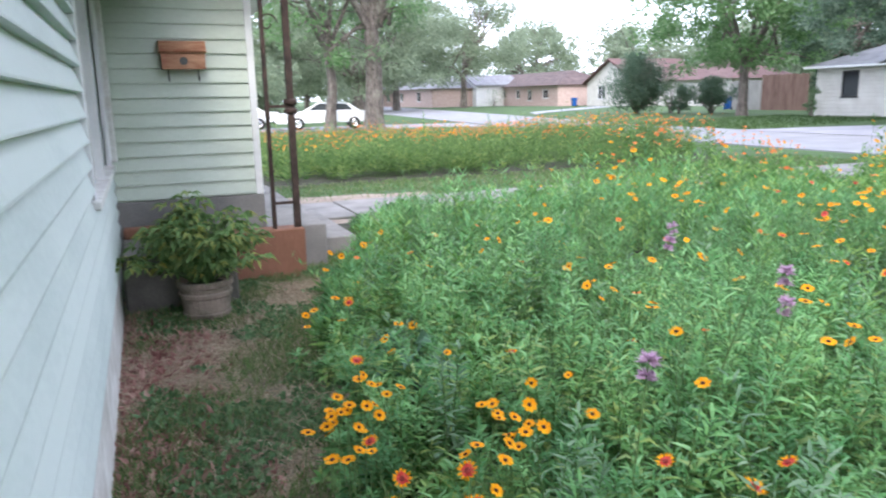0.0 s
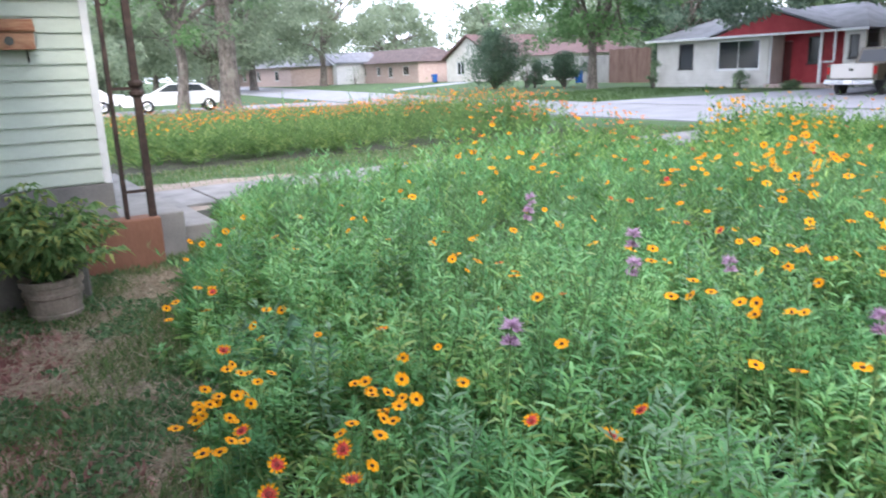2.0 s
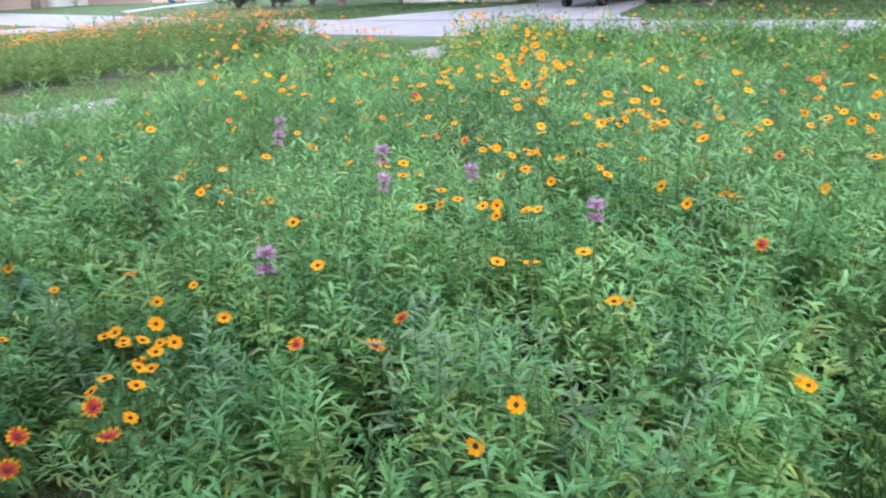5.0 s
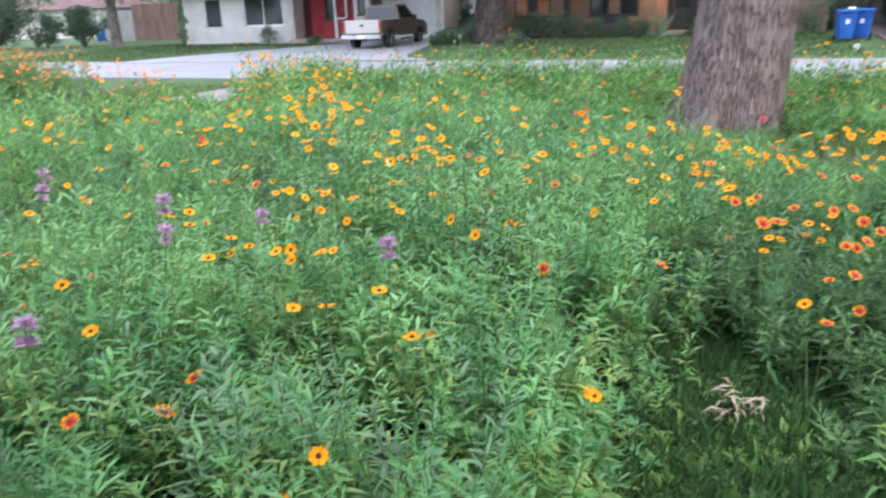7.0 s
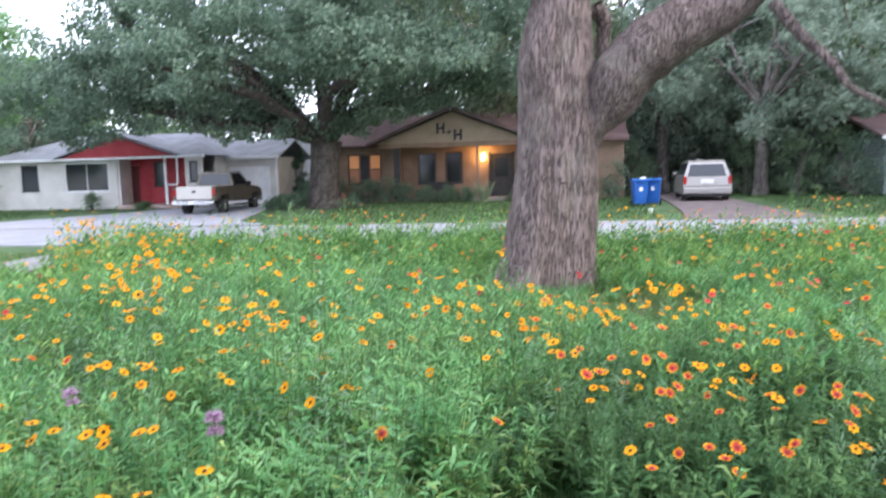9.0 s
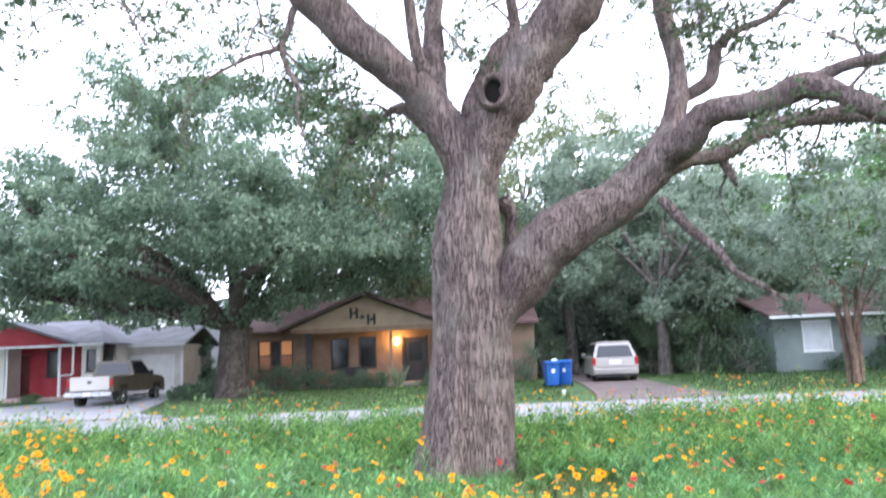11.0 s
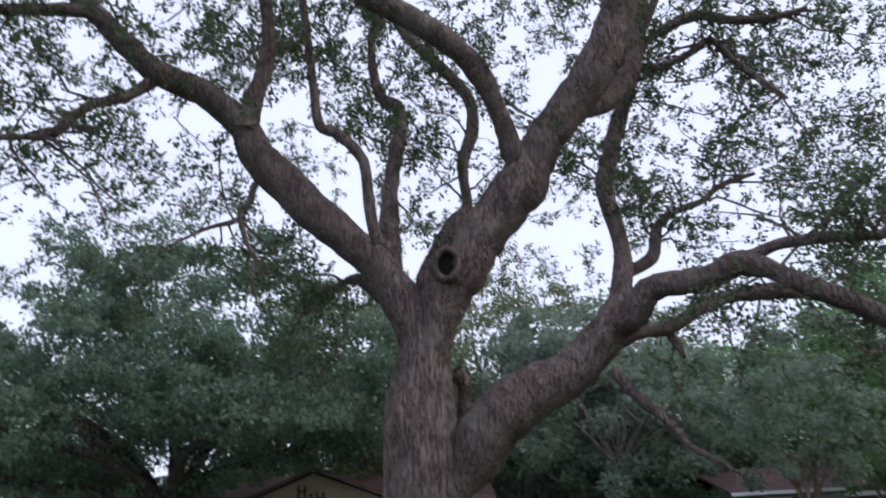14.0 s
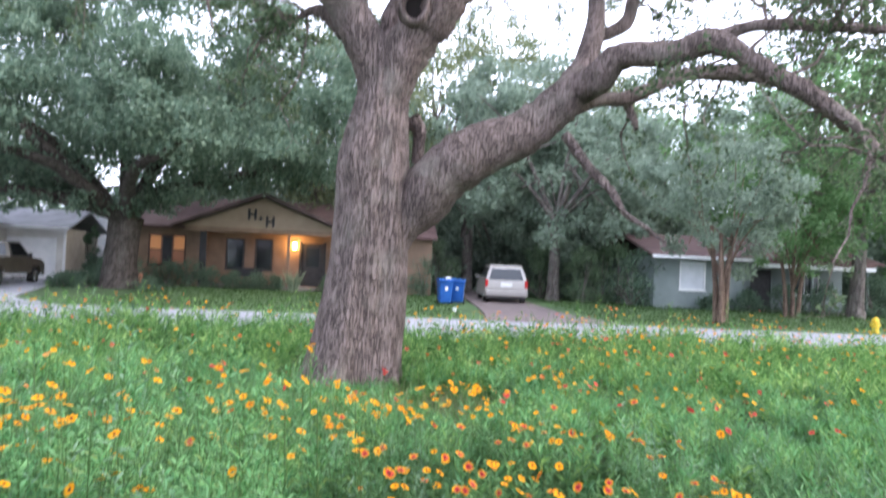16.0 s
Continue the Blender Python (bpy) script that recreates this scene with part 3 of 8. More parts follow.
win = part("window", boxes((WX, WX + 0.035, WIN_Y0 - 0.1, WIN_Y0, WIN_Z0 - 0.06, WIN_Z1 + 0.1), (WX, WX + 0.035, WIN_Y1, WIN_Y1 + 0.1, WIN_Z0 - 0.06, WIN_Z1 + 0.1),
                           (WX, WX + 0.035, WIN_Y0, WIN_Y1, WIN_Z1, WIN_Z1 + 0.1), bevel=0.004), WHITE, house, "white-cased window with dark panes")
part("sill", boxes((WX - 0.05, WX + 0.06, WIN_Y0 - 0.12, WIN_Y1 + 0.12, WIN_Z0 - 0.05, WIN_Z0), bevel=0.006), OLD_WHITE, win)
mid = 0.5 * (WIN_Y0 + WIN_Y1)
for a, b in ((WIN_Y0, mid - 0.03), (mid + 0.03, WIN_Y1)):
    part("pane", boxes((WX - 0.045, WX - 0.039, a + 0.04, b - 0.04, WIN_Z0 + 0.04, WIN_Z1 - 0.04)), DARK_GLASS, win)
    part("sash", boxes((WX - 0.06, WX - 0.025, a, a + 0.045, WIN_Z0, WIN_Z1), (WX - 0.06, WX - 0.025, b - 0.045, b, WIN_Z0, WIN_Z1),
                       (WX - 0.06, WX - 0.025, a + 0.045, b - 0.045, WIN_Z0, WIN_Z0 + 0.045), (WX - 0.06, WX - 0.025, a + 0.045, b - 0.045, WIN_Z1 - 0.045, WIN_Z1),
                       (WX - 0.06, WX - 0.025, a + 0.045, b - 0.045, 1.75, 1.79)), OLD_WHITE, win)
part("mullion", boxes((WX - 0.06, WX + 0.03, mid - 0.03, mid + 0.03, WIN_Z0, WIN_Z1)), WHITE, win)
part("downpipe", boxes((WX + 0.016, WX + 0.075, 6.78, 6.85, 1.13, 2.6), bevel=0.01), OLD_WHITE, house, "white downpipe")

# the porch wall, facing along the house
porch_wall = part("porch_wall", boxes((WX + 0.012, 1.0, PY + 0.012, PY + 0.16, 0.5, 2.75)), SIDING_PORCH, house)
z = 0.765
while z < 2.62:
    part("lap_board", lap_y(WX + 0.016, 1.0, z), SIDING_PORCH, porch_wall)
    z += LAP
part("corner_board", boxes((1.0, 1.065, PY - 0.02, PY + 0.17, 0.75, 2.75), bevel=0.004), WHITE, house, "white painted corner board")
part("footing", boxes((WX + 0.012, 1.07, PY - 0.03, PY + 0.16, 0.3, 0.75), bevel=0.008), SLAB, house, "bare concrete footing")
part("side_wall", boxes((0.95, 1.06, PY + 0.17, 10.5, 0.5, 2.75)), SIDING_PORCH, house)
part("porch_roof", boxes((WX + 0.05, 1.6, 6.35, 10.8, 2.76, 2.9), bevel=0.01), WHITE, house)
porch_floor = thing("porch_floor", 0.6, 8, 0, "grey concrete porch floor and step", "porch", kind="structure")
part("floor_slab", boxes((1.07, 1.62, 6.9, 10.5, -0.1, 0.44), bevel=0.012), SLAB, porch_floor)
part("step", boxes((1.63, 2.05, 7.4, 9.4, -0.1, 0.2), bevel=0.012), SLAB, porch_floor)

planter = thing("planter_wall", 0.6, 6.8, 0, "low brown-painted concrete planter wall at the porch corner", "planter")
part("painted_block", boxes((0.66, 1.36, 6.64, 6.86, -0.1, 0.46), bevel=0.012), PLANTER_BROWN, planter, "brown-painted concrete")
part("grey_block", boxes((-0.19, 0.655, 5.92, 6.86, -0.1, 0.47), bevel=0.015), PLANTER_GREY, planter, "dark unpainted concrete")
part("brick_edging", boxes((-0.18, 0.30, 6.70, 6.85, 0.474, 0.56), bevel=0.012), PLANTER_BROWN, planter, "reddish brick edging")

column = thing("iron_column", 1.15, 6.72, 0.46, "slim rusty wrought-iron porch column on the planter wall", "column")
for cx, cw in ((1.10, 0.017), (1.31, 0.030)):
    part("upright", boxes((cx - cw, cx + cw, 6.69, 6.75, 0.46, 2.75), bevel=0.003), IRON, column)
for cz in (0.68, 1.55, 2.5):
    part("cross_bar", boxes((1.118, 1.279, 6.708, 6.732, cz, cz + 0.025)), IRON, column)
bm = bmesh.new()
for cz in (1.52, 1.60):
    lathe(bm, [(0.045, cz - 0.03), (0.062, cz - 0.012), (0.062, cz + 0.012), (0.045, cz + 0.03)], 1.31, 6.72, 10)
part("collar", bm, IRON, column)
for k in range(6):
    a0 = np.array([[1.15 + 0.09 * math.cos(a) * (1 - a / 9), 6.72, 2.28 - 0.001 * k + 0.09 * math.sin(a) * (1 - a / 9)] for a in np.linspace(k * 1.05, k * 1.05 + 1.1, 5)])
    v, f = tube(a0, [0.008] * 5, 5)
    soup("scroll", v, f, IRON, column)

mailbox = thing("mailbox", 0.44, 7.0, 1.9, "reddish-brown wooden mailbox on the porch siding", "mailbox")
part("body", prism([(7.03, 1.90), (6.90, 1.90), (6.90, 2.03), (7.03, 2.03)], "x", 0.262, 0.625), RUST_WOOD, mailbox)
part("lid", prism([(7.03, 2.145), (6.95, 2.135), (6.875, 2.05), (6.885, 2.035), (7.03, 2.036)], "x", 0.25, 0.637), RUST_WOOD, mailbox)
bm = bmesh.new()
lathe(bm, [(0.035, 6.893), (0.035, 6.898)], 0.445, 1.965, 14, "y")
part("emblem", bm, DARK_METAL, mailbox, "round dark metal badge")
for cx in (0.315, 0.565):
    v, f = tube([(cx, 6.99, 1.90), (cx, 6.99, 1.83), (cx, 6.96, 1.80), (cx, 6.92, 1.81), (cx, 6.91, 1.84)], [0.006] * 5, 6)
    soup("paper_hook", v, f, DARK_METAL, mailbox)

# the pot and its plant
pot = thing("flower_pot", 0.38, 5.62, 0, "round weathered clay pot beside the planter wall", "pot")
bm = bmesh.new()
lathe(bm, [(0.148, 0.0), (0.166, 0.045), (0.176, 0.05), (0.178, 0.075), (0.170, 0.082), (0.184, 0.19), (0.196, 0.20), (0.198, 0.225), (0.188, 0.235), (0.19, 0.268), (0.205, 0.276), (0.207, 0.315), (0.186, 0.32), (0.18, 0.28)], 0.38, 5.62, 26)
part("body", bm, POT, pot, smooth=False)
bm = bmesh.new()
lathe(bm, [(0.179, 0.275), (0.05, 0.295)], 0.38, 5.62, 20)
part("soil", bm, SOIL, pot)
rng = np.random.default_rng(21)
plant = thing("potted_shrub", 0.38, 5.62, 0.28, "leafy light-green shrub growing in the clay pot", "plant")
bases, ways = [], []
for k in range(40):
    a, lean = rng.uniform(0, 2 * math.pi), rng.uniform(0.1, 1.1)
    L = rng.uniform(0.45, 0.88)
    tipv = np.array([math.cos(a) * lean * 0.72, math.sin(a) * lean * 0.5, 0.84 - 0.52 * lean]) * L
    p0 = np.array([0.38 + 0.05 * math.cos(a), 5.62 + 0.05 * math.sin(a), 0.28])
    pts = [p0, p0 + tipv * 0.4 + [0, 0, 0.07], p0 + tipv * 0.75 + [0, 0, 0.06], p0 + tipv]
    soup("stem", *tube(pts, [0.008, 0.006, 0.005, 0.003], 5), STEM, plant)
    for j in range(13):
        s = 0.25 + 0.75 * j / 12
        q = p0 + tipv * s + [0, 0, 0.06 * math.sin(s * 3)]
        aa = j * 2.4 + k
        for m in range(5):
            b = aa + (m - 2) * 0.5
            bases.append(q + 0.05 * np.array([math.cos(aa), math.sin(aa), 0.3]))
            ways.append((math.cos(b), math.sin(b), rng.uniform(-0.35, 0.25)))
bases, ways = np.array(bases), np.array(ways)
v, f = blades(bases, ways, rng.uniform(0.075, 0.14, len(bases)), rng.uniform(0.028, 0.046, len(bases)), 0.25, rng)
soup("foliage", v, f, POT_LEAF, plant)

# ---- the old live oak in the yard ----
oak = thing("live_oak", 9.9, 0.33, 0, "massive old live oak with furrowed grey-brown bark", "tree")
oak_rng = np.random.default_rng(5)
twig_seeds = []


def knobbly(rows, steps, n, rough):
    """A limb with an uneven, swelling girth."""
    c = spline(rows, steps)
    k = np.arange(len(c))
    s = int(oak_rng.integers(1, 9999))
    c[:, 3] *= 1 + 0.075 * ridge(len(c), s)
    for a in range(3):
        c[:, a] += 0.10 * c[:, 3] * ridge(len(c), s + a + 1)
    return c, tube(c[:, :3], np.maximum(c[:, 3], 0.006), n, rough, oak_rng)


def limb(rows, bare=False):
    thick = rows[0][3]
    c, (v, f) = knobbly(rows, 5, 22 if thick > 0.2 else 12, 0.03)
    soup("limb", v, f, OAK_BARK, oak, smooth=True)
    for k, (p, q) in enumerate(zip(c[:-1], c[1:])):
        if p[3] < 0.15 and not bare and k > 0.25 * len(c):
            twig_seeds.append((p[:3], q[:3] - p[:3], p[3]))


trunk_rows = spline([(9.95, 0.20, -0.15, 0.80), (9.95, 0.185, 0.12, 0.71), (9.93, 0.14, 0.5, 0.63), (9.92, 0.07, 1.0, 0.58), (9.9, 0.01, 1.7, 0.525), (9.88, 0.0, 2.4, 0.492),
                     (9.86, 0.0, 3.0, 0.485), (9.84, -0.02, 3.4, 0.44), (9.82, -0.06, 3.8, 0.375), (9.8, -0.12, 4.2, 0.35), (9.78, -0.12, 4.5, 0.34)], 8)
n_ring = 72
ang = np.linspace(0, 2 * math.pi, n_ring, endpoint=False)
vs = []
for x, y, z, r in trunk_rows:
    flare = math.exp(-max(z, 0) * 2.2)
    lobes = 1 + (0.02 + 0.10 * flare) * np.sin(ang * 5 + 0.6 + 0.15 * z) + 0.035 * np.sin(ang * 3 + 1.1 * z) + 0.018 * np.sin(ang * 11 + 1.9 * z) + 0.008 * oak_rng.standard_normal(n_ring)
    for a0, z0, da, dz, k in ((2.5, 3.05, 0.45, 0.32, 0.12), (3.3, 2.75, 0.22, 0.5, -0.06), (3.0, 3.45, 0.3, 0.16, -0.07), (2.2, 0.9, 0.5, 0.5, 0.05), (3.9, 1.9, 0.25, 0.9, 0.05), (3.55, 1.2, 0.10, 1.1, -0.05)):
        lobes = lobes + k * np.exp(-((ang - a0) / da) ** 2 - ((z - z0) / dz) ** 2)
    vs.append(np.stack([x + r * lobes * np.cos(ang), y + r * lobes * np.sin(ang), np.full(n_ring, z)], 1))
k = np.arange(n_ring)
fs = np.concatenate([np.stack([i * n_ring + k, i * n_ring + (k + 1) % n_ring, (i + 1) * n_ring + (k + 1) % n_ring, (i + 1) * n_ring + k], 1) for i in range(len(vs) - 1)])
soup("trunk", np.concatenate(vs), fs, OAK_BARK, oak, smooth=True)

limb([(9.84, -0.08, 3.75, 0.27), (9.74, 0.05, 4.36, 0.262), (9.64, 0.46, 5.12, 0.25), (9.5, 1.16, 5.75, 0.25), (9.4, 1.79, 6.32, 0.238), (9.3, 2.2, 6.79, 0.222), (9.2, 2.42, 7.27, 0.205), (8.97, 2.87, 7.61, 0.19), (8.74, 3.38, 7.78, 0.175), (8.51, 3.81, 8.09, 0.153), (8.29, 4.33, 8.63, 0.141), (8.06, 4.95, 9.26, 0.121), (7.83, 5.73, 9.91, 0.091), (7.6, 6.66, 10.42, 0.057)])
limb([(8.7, 3.49, 7.76, 0.093), (8.52, 3.87, 7.33, 0.074), (8.33, 4.2, 7.09, 0.073), (8.15, 4.49, 6.63, 0.063), (7.97, 4.77, 6.44, 0.047), (7.78, 5.09, 6.32, 0.039), (7.6, 5.43, 6.11, 0.023)])
limb([(8.2, 4.33, 8.54, 0.104), (7.95, 4.78, 8.37, 0.086), (7.7, 5.24, 8.19, 0.077), (7.45, 5.66, 7.98, 0.06), (7.2, 6.07, 7.62, 0.034)])
limb([(9.2, 2.38, 7.17, 0.182), (9.13, 2.24, 7.66, 0.142), (9.07, 2.1, 8.21, 0.12), (9, 2.08, 8.89, 0.106), (8.93, 2.18, 9.61, 0.101), (8.87, 2.36, 10.61, 0.077), (8.8, 2.59, 11.55, 0.051)])
limb([(9, 0.47, 5.26, 0.102), (8.9, 0.56, 5.56, 0.08), (8.8, 0.63, 6.38, 0.083), (8.7, 0.98, 6.75, 0.084), (8.6, 1.22, 6.85, 0.076), (8.5, 1.29, 7.35, 0.062), (8.4, 1.36, 7.95, 0.056), (8.3, 1.45, 8.77, 0.05), (8.2, 1.54, 9.64, 0.035)], True)
limb([(10.1, 0.19, 4.61, 0.149), (10.24, 0.4, 5.48, 0.202), (10.39, 0.4, 6.4, 0.162), (10.53, 0.35, 6.98, 0.126), (10.68, 0.17, 7.9, 0.132), (10.82, 0.21, 8.51, 0.119), (10.97, 0.5, 8.87, 0.103), (11.11, 0.68, 9.79, 0.088), (11.26, 0.59, 10.95, 0.083), (11.4, 0.65, 12.37, 0.056)])
limb([(10.3, -0.23, 4.5, 0.121), (10.41, -0.17, 5.22, 0.156), (10.52, -0.62, 6.13, 0.138), (10.63, -0.86, 6.51, 0.1), (10.74, -0.84, 7.3, 0.095), (10.85, -1.04, 8.07, 0.108), (10.95, -1.04, 8.72, 0.112), (11.06, -0.75, 9.27, 0.105), (11.17, -0.33, 9.87, 0.099), (11.28, 0.17, 10.66, 0.093), (11.39, 0.39, 11.9, 0.077), (11.5, 0.52, 13.06, 0.046)])
limb([(9.8, -0.15, 3.6, 0.25), (9.7, -0.30, 4.4, 0.272), (9.56, -0.52, 4.89, 0.315), (9.44, -0.84, 5.33, 0.333), (9.32, -1.29, 5.85, 0.312), (9.2, -1.71, 6.34, 0.304), (9.05, -1.97, 6.79, 0.299), (8.9, -2.34, 7.24, 0.282), (8.75, -2.75, 7.78, 0.274), (8.6, -3.03, 8.39, 0.274), (8.45, -3.21, 9.08, 0.26), (8.3, -3.31, 9.91, 0.213), (8.15, -3.17, 10.8, 0.145), (8, -3.01, 11.61, 0.08)])
limb([(9.2, -1.62, 6.31, 0.222), (9, -1.42, 6.6, 0.162), (8.8, -1.27, 7.08, 0.148), (8.6, -1.06, 7.48, 0.149), (8.4, -0.73, 7.83, 0.156), (8.2, -0.24, 8.11, 0.163), (8, 0.4, 8.41, 0.149), (7.8, 1.07, 8.75, 0.128), (7.6, 1.89, 9.14, 0.093), (7.4, 2.7, 9.48, 0.055)])
limb([(9.2, -2.39, 7.33, 0.133), (9.4, -2.83, 7.47, 0.12), (9.6, -3.3, 7.96, 0.162), (9.8, -3.61, 8.64, 0.18), (10, -3.78, 9.48, 0.179), (10.2, -4.19, 10.49, 0.16), (10.4, -4.94, 11.68, 0.127), (10.6, -5.7, 12.98, 0.075)])
limb([(9.9, -3.52, 8.53, 0.08), (9.82, -4.04, 8.46, 0.072), (9.73, -4.56, 8.64, 0.065), (9.65, -4.92, 8.83, 0.066), (9.57, -5.2, 8.32, 0.057), (9.48, -5.54, 7.85, 0.048), (9.4, -5.75, 7.53, 0.024)])
limb([(10, -3.75, 8.88, 0.074), (9.9, -4.22, 9.24, 0.075), (9.8, -4.82, 9.45, 0.077), (9.7, -5.34, 9.26, 0.077), (9.6, -5.88, 9.18, 0.06), (9.5, -6.51, 9.26, 0.035)])
limb([(9.85, 0.26, 1.29, 0.237), (9.80, -0.26, 2.06, 0.27), (9.72, -0.74, 2.72, 0.335), (9.62, -1.28, 3.21, 0.32), (9.55, -1.95, 3.53, 0.305), (9.48, -2.36, 3.83, 0.284), (9.4, -2.62, 4.1, 0.242), (9.13, -2.83, 4.19, 0.196), (8.96, -3, 4.44, 0.175), (8.79, -3.27, 4.47, 0.146), (8.62, -3.64, 4.47, 0.146), (8.45, -3.99, 4.57, 0.153), (8.28, -4.3, 4.41, 0.117), (8.11, -4.65, 4.13, 0.11), (7.94, -5.01, 3.87, 0.109), (7.77, -5.47, 3.46, 0.089), (7.6, -5.88, 2.89, 0.055)])
limb([(9.5, -2.53, 3.97, 0.212), (9.66, -2.85, 4.73, 0.15), (9.82, -2.97, 5.44, 0.139), (9.99, -2.93, 6.32, 0.146), (10.15, -3.18, 7.14, 0.135), (10.31, -3.47, 7.9, 0.141), (10.48, -3.78, 8.67, 0.129), (10.64, -4.16, 9.73, 0.105), (10.8, -4.84, 11.12, 0.069)])
limb([(8.9, -4.27, 4.76, 0.109), (8.72, -4.7, 4.91, 0.078), (8.54, -5.15, 4.9, 0.071), (8.36, -5.61, 4.84, 0.063), (8.18, -6.18, 4.78, 0.048), (8, -6.66, 4.55, 0.024)])
limb([(9.5, -2.52, 3.86, 0.136), (9.64, -3.01, 4.04, 0.101), (9.78, -3.43, 4.12, 0.104), (9.91, -3.95, 4.37, 0.099), (10.05, -4.55, 4.63, 0.103), (10.19, -5.3, 4.72, 0.116), (10.32, -5.98, 4.67, 0.092), (10.46, -6.8, 4.33, 0.067), (10.6, -7.57, 3.87, 0.04)])
limb([(9.3, -2.48, 3.48, 0.076), (9.12, -2.76, 3.06, 0.064), (8.94, -3.02, 2.74, 0.063), (8.76, -3.15, 2.44, 0.046), (8.58, -3.36, 2.26, 0.03), (8.4, -3.55, 2.06, 0.015)], True)
limb([(9.9, -3.01, 4.98, 0.098), (9.98, -3.49, 5.26, 0.092), (10.07, -3.63, 5.72, 0.086), (10.15, -3.94, 6.02, 0.07), (10.23, -4.47, 6.23, 0.054), (10.32, -4.87, 6.54, 0.047), (10.4, -5.5, 6.77, 0.029)])
limb([(9.9, -3.48, 4.16, 0.073), (9.75, -3.54, 3.9, 0.064), (9.6, -3.56, 3.67, 0.031)], True)
limb([(9.4, 2.25, 6.42, 0.055), (9.27, 2.39, 5.83, 0.042), (9.13, 2.84, 5.61, 0.028), (9, 3.4, 5.25, 0.016)])
limb([(9.25, 2.38, 5.8, 0.038), (9.16, 2.28, 5.45, 0.030), (9.13, 2.12, 5.15, 0.026), (9.07, 2.14, 4.85, 0.02), (9, 2.03, 4.45, 0.01)], True)
limb([(9.9, 0.46, 4.78, 0.156), (10.04, 0.75, 5.07, 0.112), (10.18, 0.99, 5.16, 0.065), (10.32, 1.29, 4.99, 0.033), (10.46, 1.66, 4.83, 0.025), (10.6, 1.86, 4.53, 0.017)])
limb([(10, -0.48, 3.7, 0.122), (10.1, -0.61, 3.55, 0.108), (10.2, -0.6, 3.1, 0.069)], True)

# the hollow where a limb was lost, and healed rims
def healed_hole(p, way, r):
    way = Vector(way).normalized()
    q = way.to_track_quat("Z", "Y").to_matrix()
    rim, core = bmesh.new(), bmesh.new()
    for bm, prof in ((rim, [(r * 1.6, -0.32), (r * 1.22, 0.0), (r * 1.08, 0.06), (r * 0.88, 0.05), (r * 0.78, -0.02), (r * 0.74, -0.10)]), (core, [(r * 0.76, -0.06), (r * 0.3, -0.09)])):
        lathe(bm, prof, 0, 0, 20)
        for v in bm.verts:
            v.co = q @ Vector((v.co.x, v.co.y * 1.25, v.co.z)) + Vector(p)
    part("healed_rim", rim, OAK_BARK, oak, smooth=True)
    # Shallow near-black disc; the darkness of a deep hole is put into its colour.
    part("hollow", core, mat("hollow_depth_dark", (0.008, 0.006, 0.005), (0.02, 0.015, 0.013), 6, 1.0, 0.4, 40), oak, "near-black disc, the hollow's dark depth painted on")


healed_hole((9.15, -0.42, 4.98), (-0.97, 0.15, -0.12), 0.16)
healed_hole((8.58, -2.98, 7.75), (-0.75, -0.5, -0.2), 0.085)

# twigs, twiglets and the tight whorls of leaves at their ends
tw, lb, lw = [], [], []


def branchlet(p, w, length, r, sag=0.05, whorls=2, first=2):
    """A crooked twig with side twiglets, each ending in whorls of small leaves."""
    pts = [np.asarray(p, float)]
    for s in range(7):
        w = w + 0.34 * oak_rng.standard_normal(3) - [0, 0, sag]
        w = w / np.linalg.norm(w)
        pts.append(pts[-1] + w * length / 7)
    tw.append(tube(pts, np.linspace(r, 0.004, 8), 5))
    for s in range(first, 8):
        for _ in range(whorls):
            e = unit((w * 0.6 + oak_rng.standard_normal(3))[None])[0] * oak_rng.uniform(0.12, 0.42)
            mid = pts[s] + e * 0.5 + 0.03 * oak_rng.standard_normal(3)
            tw.append(tube([pts[s], mid, pts[s] + e], [0.005, 0.004, 0.003], 3))
            for q, m in ((pts[s] + e, oak_rng.integers(7, 14)), (mid, oak_rng.integers(0, 6))):
                lb.append(q + np.array([0.042, 0.042, 0.036]) * oak_rng.standard_normal((m, 3)))
                lw.append(e * 1.5 + oak_rng.standard_normal((m, 3)))


for p, d, r in twig_seeds:
    d = d / (np.linalg.norm(d) + 1e-9)
    low = p[2] < 6.6 and p[1] > 1.5
    for _ in range(2 if r < 0.07 else 1):
        if oak_rng.random() < (0.62 if low or (-6.2 < p[1] < -3.9 and p[2] > 4.8) else 0.45 if r > 0.1 else 0.3):
            continue
        w = d * 0.5 + oak_rng.standard_normal(3) * np.array([0.9, 0.8, 0.6]) + [0, 0, 0.12]
        branchlet(p, w / np.linalg.norm(w), oak_rng.uniform(0.8, 2.3), min(0.024, 0.5 * r))
